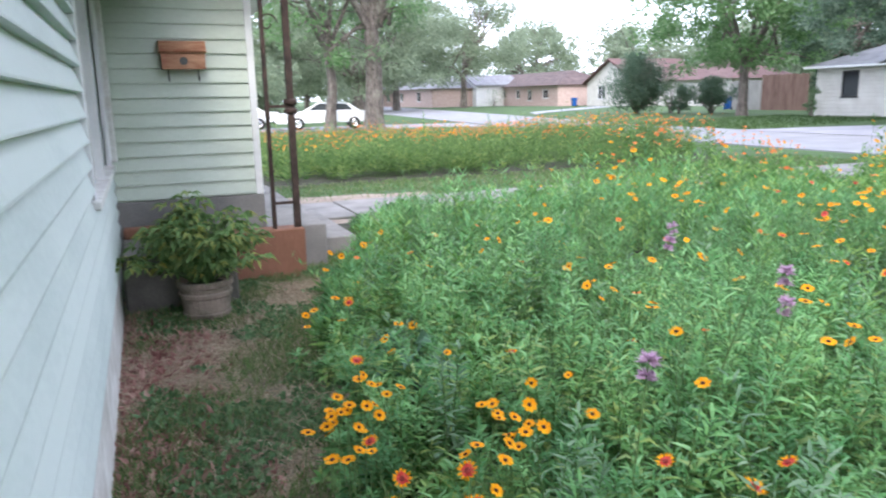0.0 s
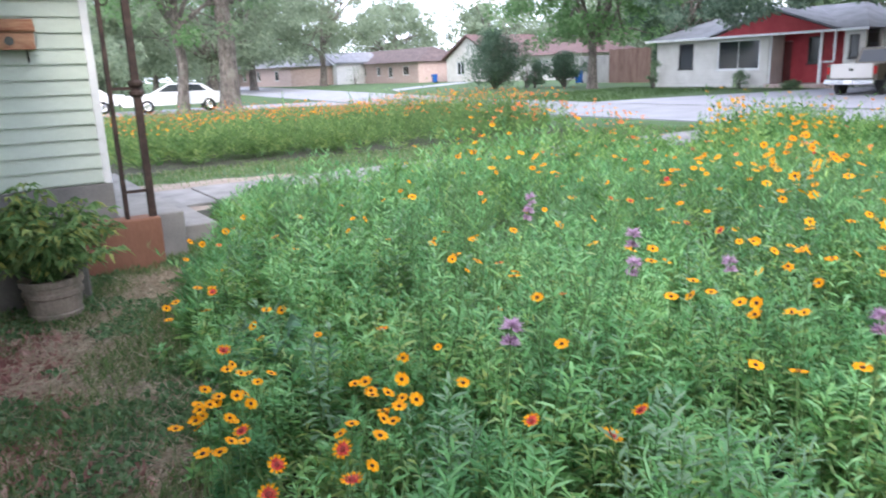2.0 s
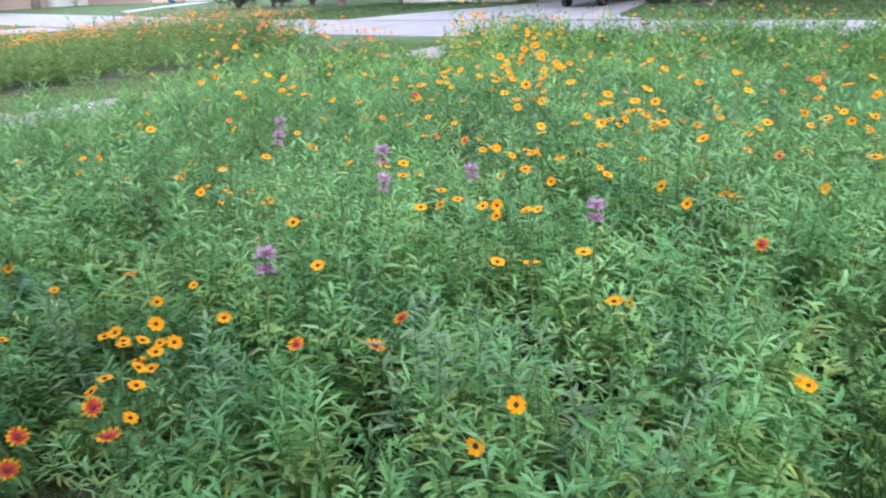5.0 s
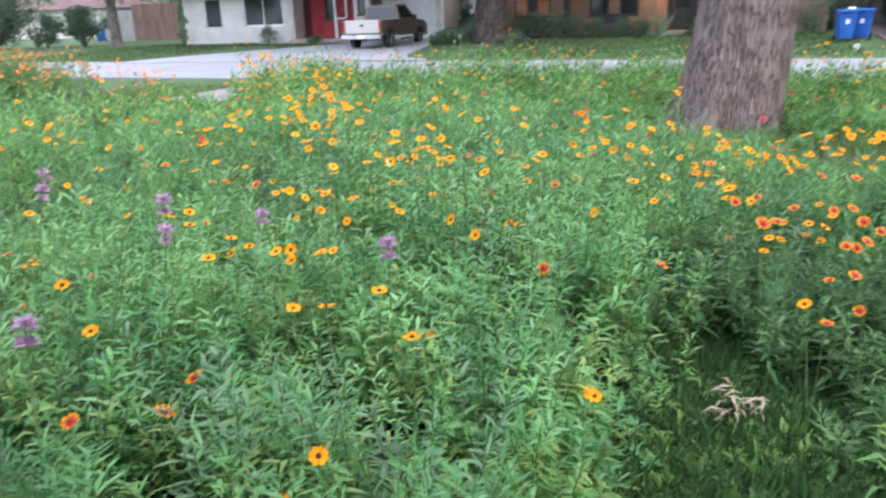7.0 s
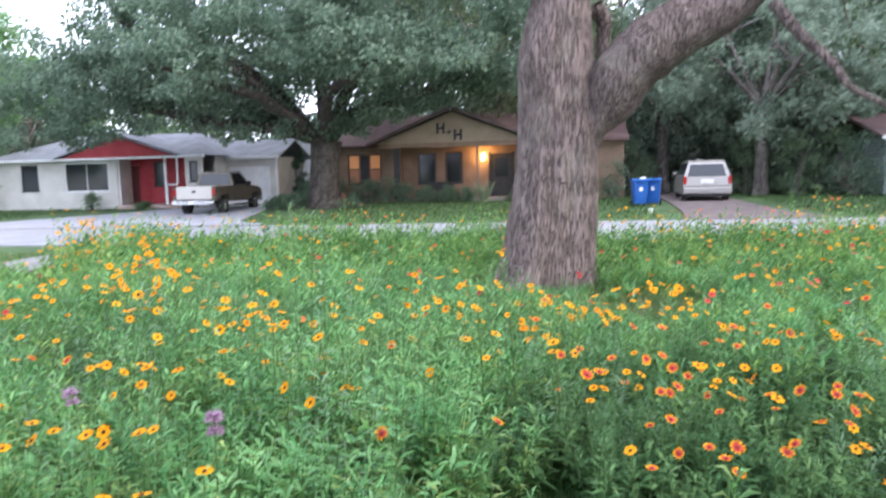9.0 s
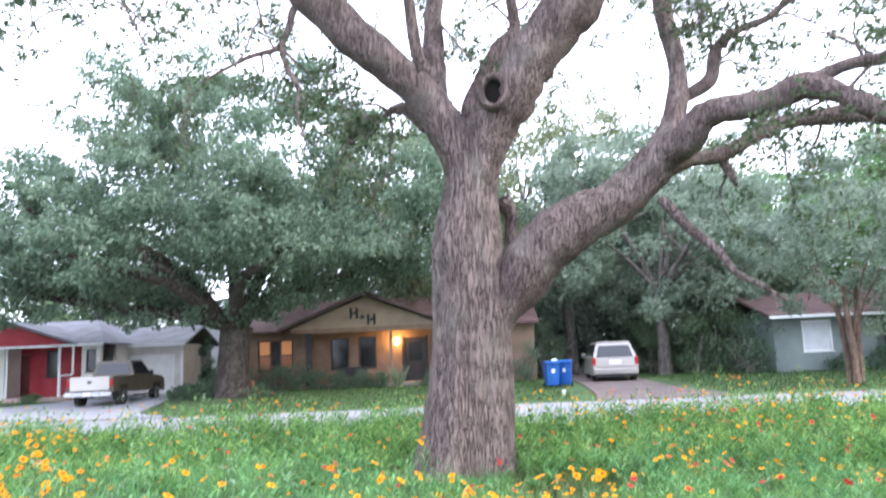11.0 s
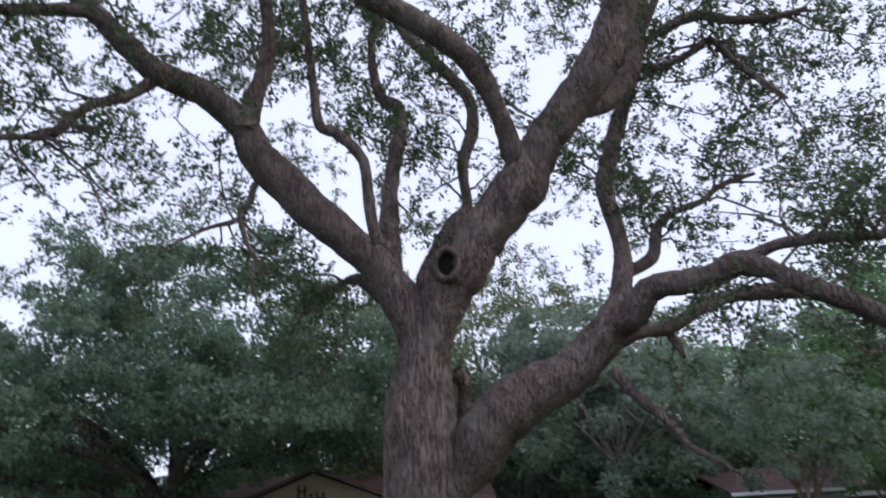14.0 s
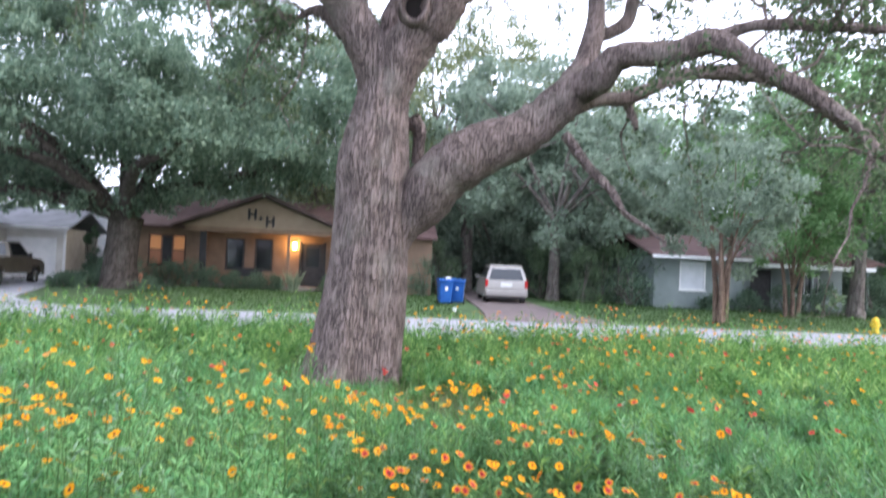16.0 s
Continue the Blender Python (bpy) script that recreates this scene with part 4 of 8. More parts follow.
# sprays of the upper and outer crown
for _ in range(120):
    c = np.array([oak_rng.uniform(7.2, 12.5), oak_rng.uniform(-8.5, 8.0), oak_rng.uniform(7.0, 12.5)])
    if (abs(c[1] + 0.4) < 2.2 and c[2] < 8.4) or (c[1] < -3.6 and (c[2] < 8.5 or oak_rng.random() < 0.6)):
        continue
    branchlet(c, unit(oak_rng.standard_normal((1, 3)))[0], oak_rng.uniform(1.0, 1.9), 0.016, 0.03, 2, 1)
for _ in range(230):
    a = oak_rng.uniform(0, 2 * math.pi)
    rr = 7.5 * math.sqrt(oak_rng.uniform(0.12, 1))
    c = np.array([9.6 + rr * math.cos(a), -0.6 + rr * 1.1 * math.sin(a), 12.4 - 0.085 * rr * rr + oak_rng.normal(0, 0.7)])
    w = np.array([math.cos(a), math.sin(a), -0.2]) + 0.5 * oak_rng.standard_normal(3)
    branchlet(c, w / np.linalg.norm(w), oak_rng.uniform(1.0, 1.8), 0.016, 0.05, 3, 1)
for n, lo, hi in ((6, (8.0, 2.6, 5.8), (10.5, 8.0, 9.2)), (58, (8.8, -9.5, 4.7), (11.8, -6.6, 7.9)), (45, (9.0, -2.5, 8.8), (12.5, 3.5, 12.5))):
    for _ in range(n):
        branchlet(oak_rng.uniform(lo, hi), unit(oak_rng.standard_normal((1, 3)))[0], oak_rng.uniform(0.7, 1.5), 0.013, 0.05, 2, 1)
for name, tubes in (("twig_growth", [t for t in tw if len(t[0]) > 20]), ("twiglet_growth", [t for t in tw if len(t[0]) < 20])):
    v, f = merge(tubes)
    tagged(soup(name, v, f, OAK_BARK, oak), kind="stuff")
lb, lw = np.concatenate(lb), np.concatenate(lw)
v, f = flakes(lb, lw, oak_rng.uniform(0.055, 0.10, len(lb)), oak_rng.uniform(0.034, 0.056, len(lb)), oak_rng)
soup("crown", v, f, OAK_LEAF, oak, "small dark leathery leaves")

# ---- trees and shrubs ----


def crown_leaves(rng, clumps, spread, per, size, flat=0.65):
    """Leaves in ragged clumps."""
    n = len(clumps)
    c = np.repeat(clumps, per, axis=0)
    s = np.repeat(spread, per)[:, None]
    d = rng.standard_normal((n * per, 3))
    d = unit(d) * (rng.random((n * per, 1)) ** 0.45)
    base = c + d * s * np.array([1, 1, flat])
    way = d * 0.8 + rng.standard_normal((n * per, 3)) * 0.7 + [0, 0, -0.2]
    L = size * rng.uniform(0.6, 1.4, n * per)
    return flakes(base, way, L, L * rng.uniform(0.45, 0.7, n * per), rng, 1.6)


def tree(name, x, y, height, radius, trunk_r, fork, leaf, seed, label, category="tree", n_clumps=90, per=110, size=0.22, bark=None, low=None, lean=(0, 0), wide=1.0, limbs=9, parent_kind="", clear=None, shift=(0, 0), pads=(0.12, 0.22), flat=0.65, arms=()):
    """A tree: a tapered trunk that forks into limbs, each ending in ragged clumps of leaves. wide stretches the crown along y."""
    rng = np.random.default_rng(seed)
    z0 = float(gz(x, y)) - 0.05
    t = thing(name, x, y, z0, label, category, kind=parent_kind)
    bark = bark or FAR_BARK
    low = fork if low is None else low
    top = np.array([x + lean[0], y + lean[1], z0 + fork])
    pts = [(x, y, z0 - 0.1), (x + lean[0] * 0.1, y + lean[1] * 0.1, z0 + fork * 0.15), (x + lean[0] * 0.5 + 0.1 * rng.normal(), y + lean[1] * 0.5, z0 + fork * 0.6), tuple(top)]
    v, f = (tube(spline(pts, 4), spline([(trunk_r * 1.5,), (trunk_r * 1.1,), (trunk_r * 0.9,), (trunk_r * 0.8,)], 4)[:, 0], 12, 0.03, rng))
    soup("trunk", v, f, bark, t, smooth=True)
    cz = z0 + low + (height - low) * 0.5
    hz = (height - low) * 0.5
    clumps, spread, ends = [], [], []
    while len(clumps) < n_clumps:
        d = rng.standard_normal(3)
        d /= np.linalg.norm(d)
        r = rng.uniform(0.45, 1.0) ** 0.6
        p = np.array([top[0] + d[0] * r * radius, top[1] + d[1] * r * radius * wide, cz + d[2] * r * hz])
        p += 0.1 * radius * rng.standard_normal(3) + np.array([shift[0], shift[1], 0])
        if clear and clear(p):
            continue
        clumps.append(p)
        spread.append(radius * rng.uniform(*pads))
    for arm in arms:
        c = spline([top - np.array([0, 0, 0.3]), *np.array(arm, float)], 5)
        c[:, 2] += 0.12 * ridge(len(c), len(clumps))
        soup("limb", *tube(c, np.linspace(trunk_r * 0.5, 0.05, len(c)), 8, 0.04, rng), bark, t, smooth=True)
        for q in c[4:]:
            for _ in range(5):
                clumps.append(q + rng.standard_normal(3) * np.array([0.7, 0.6, 0.28]))
                spread.append(rng.uniform(0.45, 0.95))
    order = rng.permutation(n_clumps)[:limbs * 2]
    for i, j in enumerate(order):
        e = clumps[j]
        s = top if i < limbs else top + (clumps[order[i - limbs]] - top) * 0.5
        m = s + (e - s) * 0.5 + np.array([0, 0, 0.12 * radius]) + 0.06 * radius * rng.standard_normal(3)
        r0 = trunk_r * (0.5 if i < limbs else 0.25)
        c = spline([s, m, e], 4)
        soup("limb", *tube(c, np.linspace(r0, r0 * 0.15, len(c)), 7, 0.03, rng), bark, t, smooth=True)
    v, f = crown_leaves(rng, np.array(clumps), np.array(spread), per, size, flat)
    soup("crown", v, f, leaf, t)
    return t


def shrub(name, x, y, h, r, leaf, seed, label, n_clumps=26, per=90, size=0.10, stem=0.15, wide=1.0, group=""):
    """A bush: several stems from one root, and clumps of leaves down to the ground or to a bare stem."""
    rng = np.random.default_rng(seed)
    z0 = float(gz(x, y))
    t = thing(name, x, y, z0, label, "bush", group)
    clumps, spread = [], []
    for i in range(n_clumps):
        a = rng.uniform(0, 2 * math.pi)
        k = rng.random()
        zz = z0 + stem * h + (1 - stem) * h * k
        girth = r * math.sqrt(max(0.05, 1 - (2 * k - 0.9) ** 2)) * rng.uniform(0.2, 0.85)
        p = np.array([x + girth * math.cos(a), y + girth * wide * math.sin(a), zz * 0.95])
        clumps.append(p)
        spread.append(r * rng.uniform(0.22, 0.42))
        if i % 3 == 0:
            soup("stem", *tube([(x + 0.05 * rng.normal(), y + 0.05 * rng.normal(), z0 - 0.05), (x + 0.4 * (p[0] - x), y + 0.4 * (p[1] - y), z0 + 0.5 * (p[2] - z0)), tuple(p)],
                               [0.035 * h ** 0.5, 0.025 * h ** 0.5, 0.01], 6), FAR_BARK, t)
    v, f = crown_leaves(rng, np.array(clumps), np.array(spread), per, size, 0.8)
    soup("foliage", v, f, leaf, t)
    return t


# the dark oak before the gabled house: limbs that carry layered pads of leaves
def padded_oak():
    r = np.random.default_rng(11)
    x0, y0, z0 = 32.2, 10.75, 0.10
    t = thing("live_oak", x0, y0, z0, "broad dark live oak spreading over two front lawns", "tree")
    v, f = tube(spline([(x0, y0, z0 - 0.15), (x0, y0, z0 + 0.5), (x0 - 0.05, y0 - 0.05, z0 + 1.8), (x0 - 0.1, y0 - 0.2, z0 + 3.1)], 4), spline([(1.0,), (0.76,), (0.66,), (0.72,)], 4)[:, 0], 16, 0.03, r)
    soup("trunk", v, f, SHADED_BARK, t, smooth=True)
    fork = np.array([x0 - 0.1, y0 - 0.2, z0 + 2.9])
    pads = []
    arms = [[(31.4, 12.4, 3.7), (31, 14.4, 4.0), (30.6, 17.2, 4.6), (30.6, 19.6, 5.3), (31, 22.5, 6.1)], [(31.6, 9.0, 4.4), (31.4, 6.6, 5.0), (31.4, 4.2, 5.5), (31.6, 1.8, 5.7)],
            [(29.4, 12, 4.7), (27.0, 13.6, 5.4), (25.4, 15.0, 5.8)], [(29.6, 9.6, 4.8), (27.6, 7.8, 5.5), (26.6, 6.4, 5.9)], [(33, 13.4, 4.4), (34, 16.6, 5.0), (35, 19.9, 5.8)],
            [(32, 12.6, 5.2), (31.6, 14.6, 7.0), (31.4, 17.2, 9.0), (31.6, 19.6, 10.4)], [(32.4, 10.8, 5.6), (32.4, 11.4, 8.2), (32.8, 12.6, 11.0)], [(32.0, 9.4, 5.4), (32, 7.6, 7.2), (32.4, 5.4, 8.8)],
            [(30.4, 13, 5.4), (28.8, 15.4, 7.0), (28, 18.2, 8.2)]]
    for arm in arms:
        c = spline([fork, *np.array(arm, float)], 6)
        c[:, 2] += 0.10 * ridge(len(c), int(r.integers(1, 999)))
        soup("limb", *tube(c, np.linspace(0.36, 0.05, len(c)), 8, 0.04, r), SHADED_BARK, t, smooth=True)
        for q in c[9::3]:
            pads.append((q + r.normal(0, 1, 3) * [0.8, 0.9, 0.25] + [0, 0, 0.5], r.uniform(1.1, 1.9)))
    for _ in range(185):
        a, k = r.uniform(0, 2 * math.pi), math.sqrt(r.random())
        q = np.array([32.4 + 7.5 * k * math.cos(a), 11.2 + 11.5 * k * math.sin(a), 0.0])
        roof = 15.6 - 6.4 * k ** 2 + 0.7 * math.sin(q[1] * 1.3) + 0.5 * math.sin(q[1] * 2.9 + 1)
        low = 4.7 + 0.9 * (q[1] < 9) + 0.4 * math.sin(q[1] * 0.9)
        q[2] = r.uniform(max(low, roof - 6.5), roof)
        pads.append((q, r.uniform(0.9, 1.8)))
    for y, z in ((6.6, 5.9), (8.2, 6.3), (9.6, 6.1), (5.2, 6.1), (3.4, 6.0), (11.2, 5.9), (12.4, 5.4), (1.8, 5.8), (7.4, 6.8), (14, 5.3), (16, 5.2), (18.4, 5.4), (20.2, 5.6), (21.6, 5.0), (22.8, 5.6), (24.2, 5.4), (23.4, 6.6), (21, 7.4)):
        pads.append((np.array([r.uniform(28.5, 31.5), y, z]), r.uniform(1.2, 1.8)))
    for y, z in ((11.8, 3.7), (10.2, 3.7), (9.2, 3.75), (8.3, 4.0), (7.4, 4.3), (6.4, 4.6), (5.3, 4.9), (4.2, 5.1), (3.0, 5.2), (8.8, 4.6), (7.0, 5.1), (13.2, 4.2), (14.6, 4.4), (15.8, 4.2)):
        pads.append((np.array([r.uniform(30.2, 31.6), y, z - 0.05]), r.uniform(0.7, 0.95)))
    for y, z in ((23.6, 3.5), (22.6, 3.9), (21.8, 3.6), (20.6, 3.7), (19.6, 3.6), (24.6, 3.9), (23.0, 4.4), (21.2, 4.3), (19.0, 4.2), (25.4, 4.6), (24.2, 4.9), (17.8, 4.0)):
        pads.append((np.array([r.uniform(28.8, 30.4), y, z]), r.uniform(0.5, 0.75)))
    clumps, spread = [], []
    for q, w in pads:
        n = int(9 * w)
        d = unit(r.standard_normal((n, 3))) * r.random((n, 1)) ** 0.4
        clumps.append(q + d * w * np.array([1.0, 1.1, 0.52]))
        spread.append(r.uniform(0.34, 0.62, n))
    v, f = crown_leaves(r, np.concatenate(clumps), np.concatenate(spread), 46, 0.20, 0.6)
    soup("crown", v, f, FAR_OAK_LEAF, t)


padded_oak()
tree("street_tree", 33.6, 34.2, 13, 6.4, 0.30, 3.2, FRESH_LEAF, 12, "leafy green street tree on the far lawn", n_clumps=190, per=170, size=0.24, low=2.7)
tree("street_tree", 9.1, 37.2, 13, 4.6, 0.27, 4.0, FRESH_LEAF, 13, "slender grey-trunked tree by the parked sedan", n_clumps=80, per=100, size=0.2, low=3.0)
tree("street_tree", 11.2, 36.4, 15, 5.6, 0.46, 5.0, WOOD_LEAF, 14, "stout grey-trunked tree on the verge", n_clumps=95, per=100, size=0.2, low=4.6)
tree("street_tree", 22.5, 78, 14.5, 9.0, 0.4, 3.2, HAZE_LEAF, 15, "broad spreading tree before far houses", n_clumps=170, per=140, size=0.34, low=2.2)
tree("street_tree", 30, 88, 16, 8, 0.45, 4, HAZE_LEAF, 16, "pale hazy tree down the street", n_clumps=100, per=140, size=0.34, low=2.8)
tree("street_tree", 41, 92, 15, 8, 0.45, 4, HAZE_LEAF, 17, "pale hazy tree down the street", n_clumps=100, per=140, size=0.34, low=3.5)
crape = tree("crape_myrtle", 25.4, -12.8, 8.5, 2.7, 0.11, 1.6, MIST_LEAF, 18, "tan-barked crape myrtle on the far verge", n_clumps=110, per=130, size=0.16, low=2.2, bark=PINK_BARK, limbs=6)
for dx, dy, top in ((0.1, 0.16, 3.6), (-0.12, 0.1, 3.3), (0.05, -0.18, 3.9)):
    soup("trunk", *tube([(25.4 + dx, -12.8 + dy, 0.0), (25.4 + dx * 1.3, -12.8 + dy * 1.2, 1.4), (25.4 + dx * 2.2, -12.8 + dy * 2.4, top)], [0.11, 0.095, 0.07], 8), PINK_BARK, crape, smooth=True)
crape = tree("crape_myrtle", 29.8, -18.2, 8.0, 2.8, 0.11, 1.2, FRESH_LEAF, 19, "forked tan-barked crape myrtle before the grey house", n_clumps=110, per=130, size=0.16, low=2.2, bark=PINK_BARK, limbs=7)
for dx, dy, top in ((0.1, 0.2, 3.4), (-0.1, -0.2, 3.2)):
    soup("trunk", *tube([(29.8 + dx, -18.2 + dy, 0.0), (29.8 + dx * 1.3, -18.2 + dy * 1.4, 1.4), (29.8 + dx * 2.2, -18.2 + dy * 2.6, top)], [0.10, 0.085, 0.06], 8), PINK_BARK, crape, smooth=True)
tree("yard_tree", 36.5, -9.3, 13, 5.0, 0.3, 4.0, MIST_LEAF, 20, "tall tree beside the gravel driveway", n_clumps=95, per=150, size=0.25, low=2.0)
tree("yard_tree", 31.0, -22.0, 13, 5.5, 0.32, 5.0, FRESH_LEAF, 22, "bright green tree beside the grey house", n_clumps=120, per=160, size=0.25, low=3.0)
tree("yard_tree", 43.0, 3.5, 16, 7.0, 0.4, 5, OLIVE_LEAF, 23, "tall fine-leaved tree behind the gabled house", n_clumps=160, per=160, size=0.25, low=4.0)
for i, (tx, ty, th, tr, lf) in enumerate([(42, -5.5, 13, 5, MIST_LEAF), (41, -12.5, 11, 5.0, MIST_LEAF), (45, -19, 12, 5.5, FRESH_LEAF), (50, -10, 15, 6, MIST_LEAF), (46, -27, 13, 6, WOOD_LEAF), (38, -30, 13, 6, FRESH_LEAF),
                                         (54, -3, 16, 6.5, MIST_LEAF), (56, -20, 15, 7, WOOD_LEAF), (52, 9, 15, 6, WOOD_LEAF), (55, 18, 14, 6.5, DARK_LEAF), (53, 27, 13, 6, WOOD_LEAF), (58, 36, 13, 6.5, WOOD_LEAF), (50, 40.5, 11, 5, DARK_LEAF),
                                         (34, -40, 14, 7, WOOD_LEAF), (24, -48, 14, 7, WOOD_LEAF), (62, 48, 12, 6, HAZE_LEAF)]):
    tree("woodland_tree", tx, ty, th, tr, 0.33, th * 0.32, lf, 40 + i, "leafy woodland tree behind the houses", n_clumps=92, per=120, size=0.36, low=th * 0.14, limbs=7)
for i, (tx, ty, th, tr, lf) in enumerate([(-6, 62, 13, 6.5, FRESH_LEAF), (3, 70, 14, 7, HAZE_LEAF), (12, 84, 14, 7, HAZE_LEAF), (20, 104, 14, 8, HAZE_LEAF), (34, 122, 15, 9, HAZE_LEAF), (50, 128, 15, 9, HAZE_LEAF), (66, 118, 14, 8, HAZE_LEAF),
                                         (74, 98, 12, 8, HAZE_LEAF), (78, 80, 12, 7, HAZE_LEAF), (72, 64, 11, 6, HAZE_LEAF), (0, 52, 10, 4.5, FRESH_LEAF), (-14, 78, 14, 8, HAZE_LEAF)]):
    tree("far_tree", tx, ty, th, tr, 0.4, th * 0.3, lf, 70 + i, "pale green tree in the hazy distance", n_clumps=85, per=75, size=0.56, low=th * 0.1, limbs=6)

shrub("vine_bush", 38.6, 14.3, 2.9, 0.45, DARK_LEAF, 220, "tall dark vine-covered bush beside the garage", 26, 100, 0.12, 0.02)

# tall thin-crowned trees showing above the yard woods
for i, (tx, ty, th, tr) in enumerate([(50, -4.5, 20, 4.2), (51, -9.5, 19, 3.6), (53, -15.5, 18, 4.2)]):
    tree("back_tree", tx, ty, th, tr, 0.28, 7.5, OLIVE_LEAF, 240 + i, "tall thin-crowned tree behind the gabled house", n_clumps=120, per=80, size=0.26, low=6.0, limbs=8, pads=(0.13, 0.24))

# undergrowth behind the houses


def thicket(name, n, area, top, per, size, leaf, seed, label):
    r = np.random.default_rng(seed)
    c = np.stack([r.uniform(area[0], area[1], n), r.uniform(area[2], area[3], n), r.uniform(0.2, 1.0, n) ** 1.3 * top], 1)
    v, f = crown_leaves(r, c, r.uniform(0.9, 1.8, n), per, size)
    tagged(soup(name, v, f, leaf), label, "undergrowth", kind="stuff")


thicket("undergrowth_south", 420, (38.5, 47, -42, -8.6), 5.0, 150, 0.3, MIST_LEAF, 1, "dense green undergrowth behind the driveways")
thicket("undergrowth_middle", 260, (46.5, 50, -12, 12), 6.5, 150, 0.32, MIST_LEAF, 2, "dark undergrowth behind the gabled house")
thicket("undergrowth_east", 170, (52, 58, 10, 48), 4.5, 120, 0.34, WOOD_LEAF, 3, "green undergrowth behind the cream house")
thicket("undergrowth_north", 190, (-16, 12, 62, 72), 5.0, 120, 0.4, HAZE_LEAF, 4, "pale green hedge beyond the neighbouring lawn")
thicket("undergrowth_street", 160, (14, 30, -75, -60), 6.0, 110, 0.45, WOOD_LEAF, 5, "green trees where the street runs out of sight")

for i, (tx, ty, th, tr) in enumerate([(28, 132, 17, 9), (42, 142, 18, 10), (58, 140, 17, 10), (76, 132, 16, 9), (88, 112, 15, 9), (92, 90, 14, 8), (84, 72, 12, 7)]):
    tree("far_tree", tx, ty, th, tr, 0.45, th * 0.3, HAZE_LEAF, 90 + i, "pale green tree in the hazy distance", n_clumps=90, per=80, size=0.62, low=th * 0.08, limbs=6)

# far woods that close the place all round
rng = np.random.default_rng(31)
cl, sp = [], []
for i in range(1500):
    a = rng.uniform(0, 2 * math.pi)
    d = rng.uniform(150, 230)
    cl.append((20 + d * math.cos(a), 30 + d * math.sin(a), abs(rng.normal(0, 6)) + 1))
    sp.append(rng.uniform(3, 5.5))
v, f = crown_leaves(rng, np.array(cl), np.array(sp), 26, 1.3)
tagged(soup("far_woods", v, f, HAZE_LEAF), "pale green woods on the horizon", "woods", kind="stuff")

shrub("round_bush", 33.4, 44.2, 4.1, 2.6, DARK_LEAF, 1, "tall rounded grey-green bush on a far lawn", 90, 170, 0.14, 0.14)
shrub("spreading_bush", 36.2, 39.6, 2.2, 1.7, DARK_LEAF, 2, "dark spreading bush with bare lower stems", 50, 150, 0.13, 0.4, 1.6)
shrub("spreading_bush", 34.8, 41.2, 1.7, 0.8, DARK_LEAF, 3, "small dark bush on the far lawn", 20, 90, 0.12, 0.1)
shrub("thin_bush", 35.0, 42.3, 3.6, 0.8, WOOD_LEAF, 4, "thin upright bush beside the round one", 22, 70, 0.12, 0.1)
for i, (bx, by, bh, br) in enumerate([(34.9, 4.6, 0.7, 0.7), (34.9, 5.5, 0.75, 0.8), (34.9, 6.5, 0.8, 0.8), (34.8, 7.5, 0.85, 0.8), (34.8, 8.5, 1.3, 0.9), (35.0, 9.5, 1.2, 0.9), (35.1, 10.4, 1.3, 1.0), (35.2, 11.7, 1.5, 1.0), (35.6, 12.6, 1.3, 0.8), (32.6, 12.9, 0.6, 0.8), (31.6, 11.9, 0.6, 1.0), (31.4, 12.7, 0.5, 0.8), (33.0, 11.9, 0.6, 0.9), (31.0, 9.0, 0.4, 0.9), (35.3, 2.0, 0.8, 0.8), (35.4, -0.6, 1.5, 0.9), (35.6, -2.6, 1.9, 1.0)]):
    shrub("hedge_bush", bx, by, bh, br, DARK_LEAF, 100 + i, "clipped dark shrub before the gabled house", 20, 80, 0.09, 0.02, group="shrubs of the gabled house")
for i, (bx, by, bh, br) in enumerate([(32.2, -15.9, 0.9, 0.9), (32.2, -17.4, 1.0, 0.9), (32.0, -19.2, 1.3, 0.9), (31.8, -21, 1.5, 1.1), (31.5, -23.2, 1.9, 1.3), (33.2, -12.3, 2.8, 1.4), (34.8, -12.2, 3.0, 1.5), (36.4, -11.8, 3.2, 1.6), (35, -10.4, 2.8, 1.5), (38, -9, 3, 1.6), (39, -3.6, 3, 1.4)]):
    shrub("hedge_bush", bx, by, bh, br, DARK_LEAF if i < 6 else WOOD_LEAF, 130 + i, "dark bushy shrub beside the grey house", 24, 80, 0.11, 0.02, group="shrubs of the grey house")
for i, (bx, by, bh, br) in enumerate([(33.8, 29.4, 1.7, 0.45), (33.9, 23.8, 0.9, 0.5), (34.2, 18.6, 0.5, 0.5), (34.0, 21.0, 0.35, 0.5), (47.6, 96, 2.2, 2.4)]):
    shrub("foundation_shrub", bx, by, bh, br, WOOD_LEAF, 160 + i, "small thin shrub against a house wall", 12, 50, 0.10, 0.2)

# ---- houses across the street ----


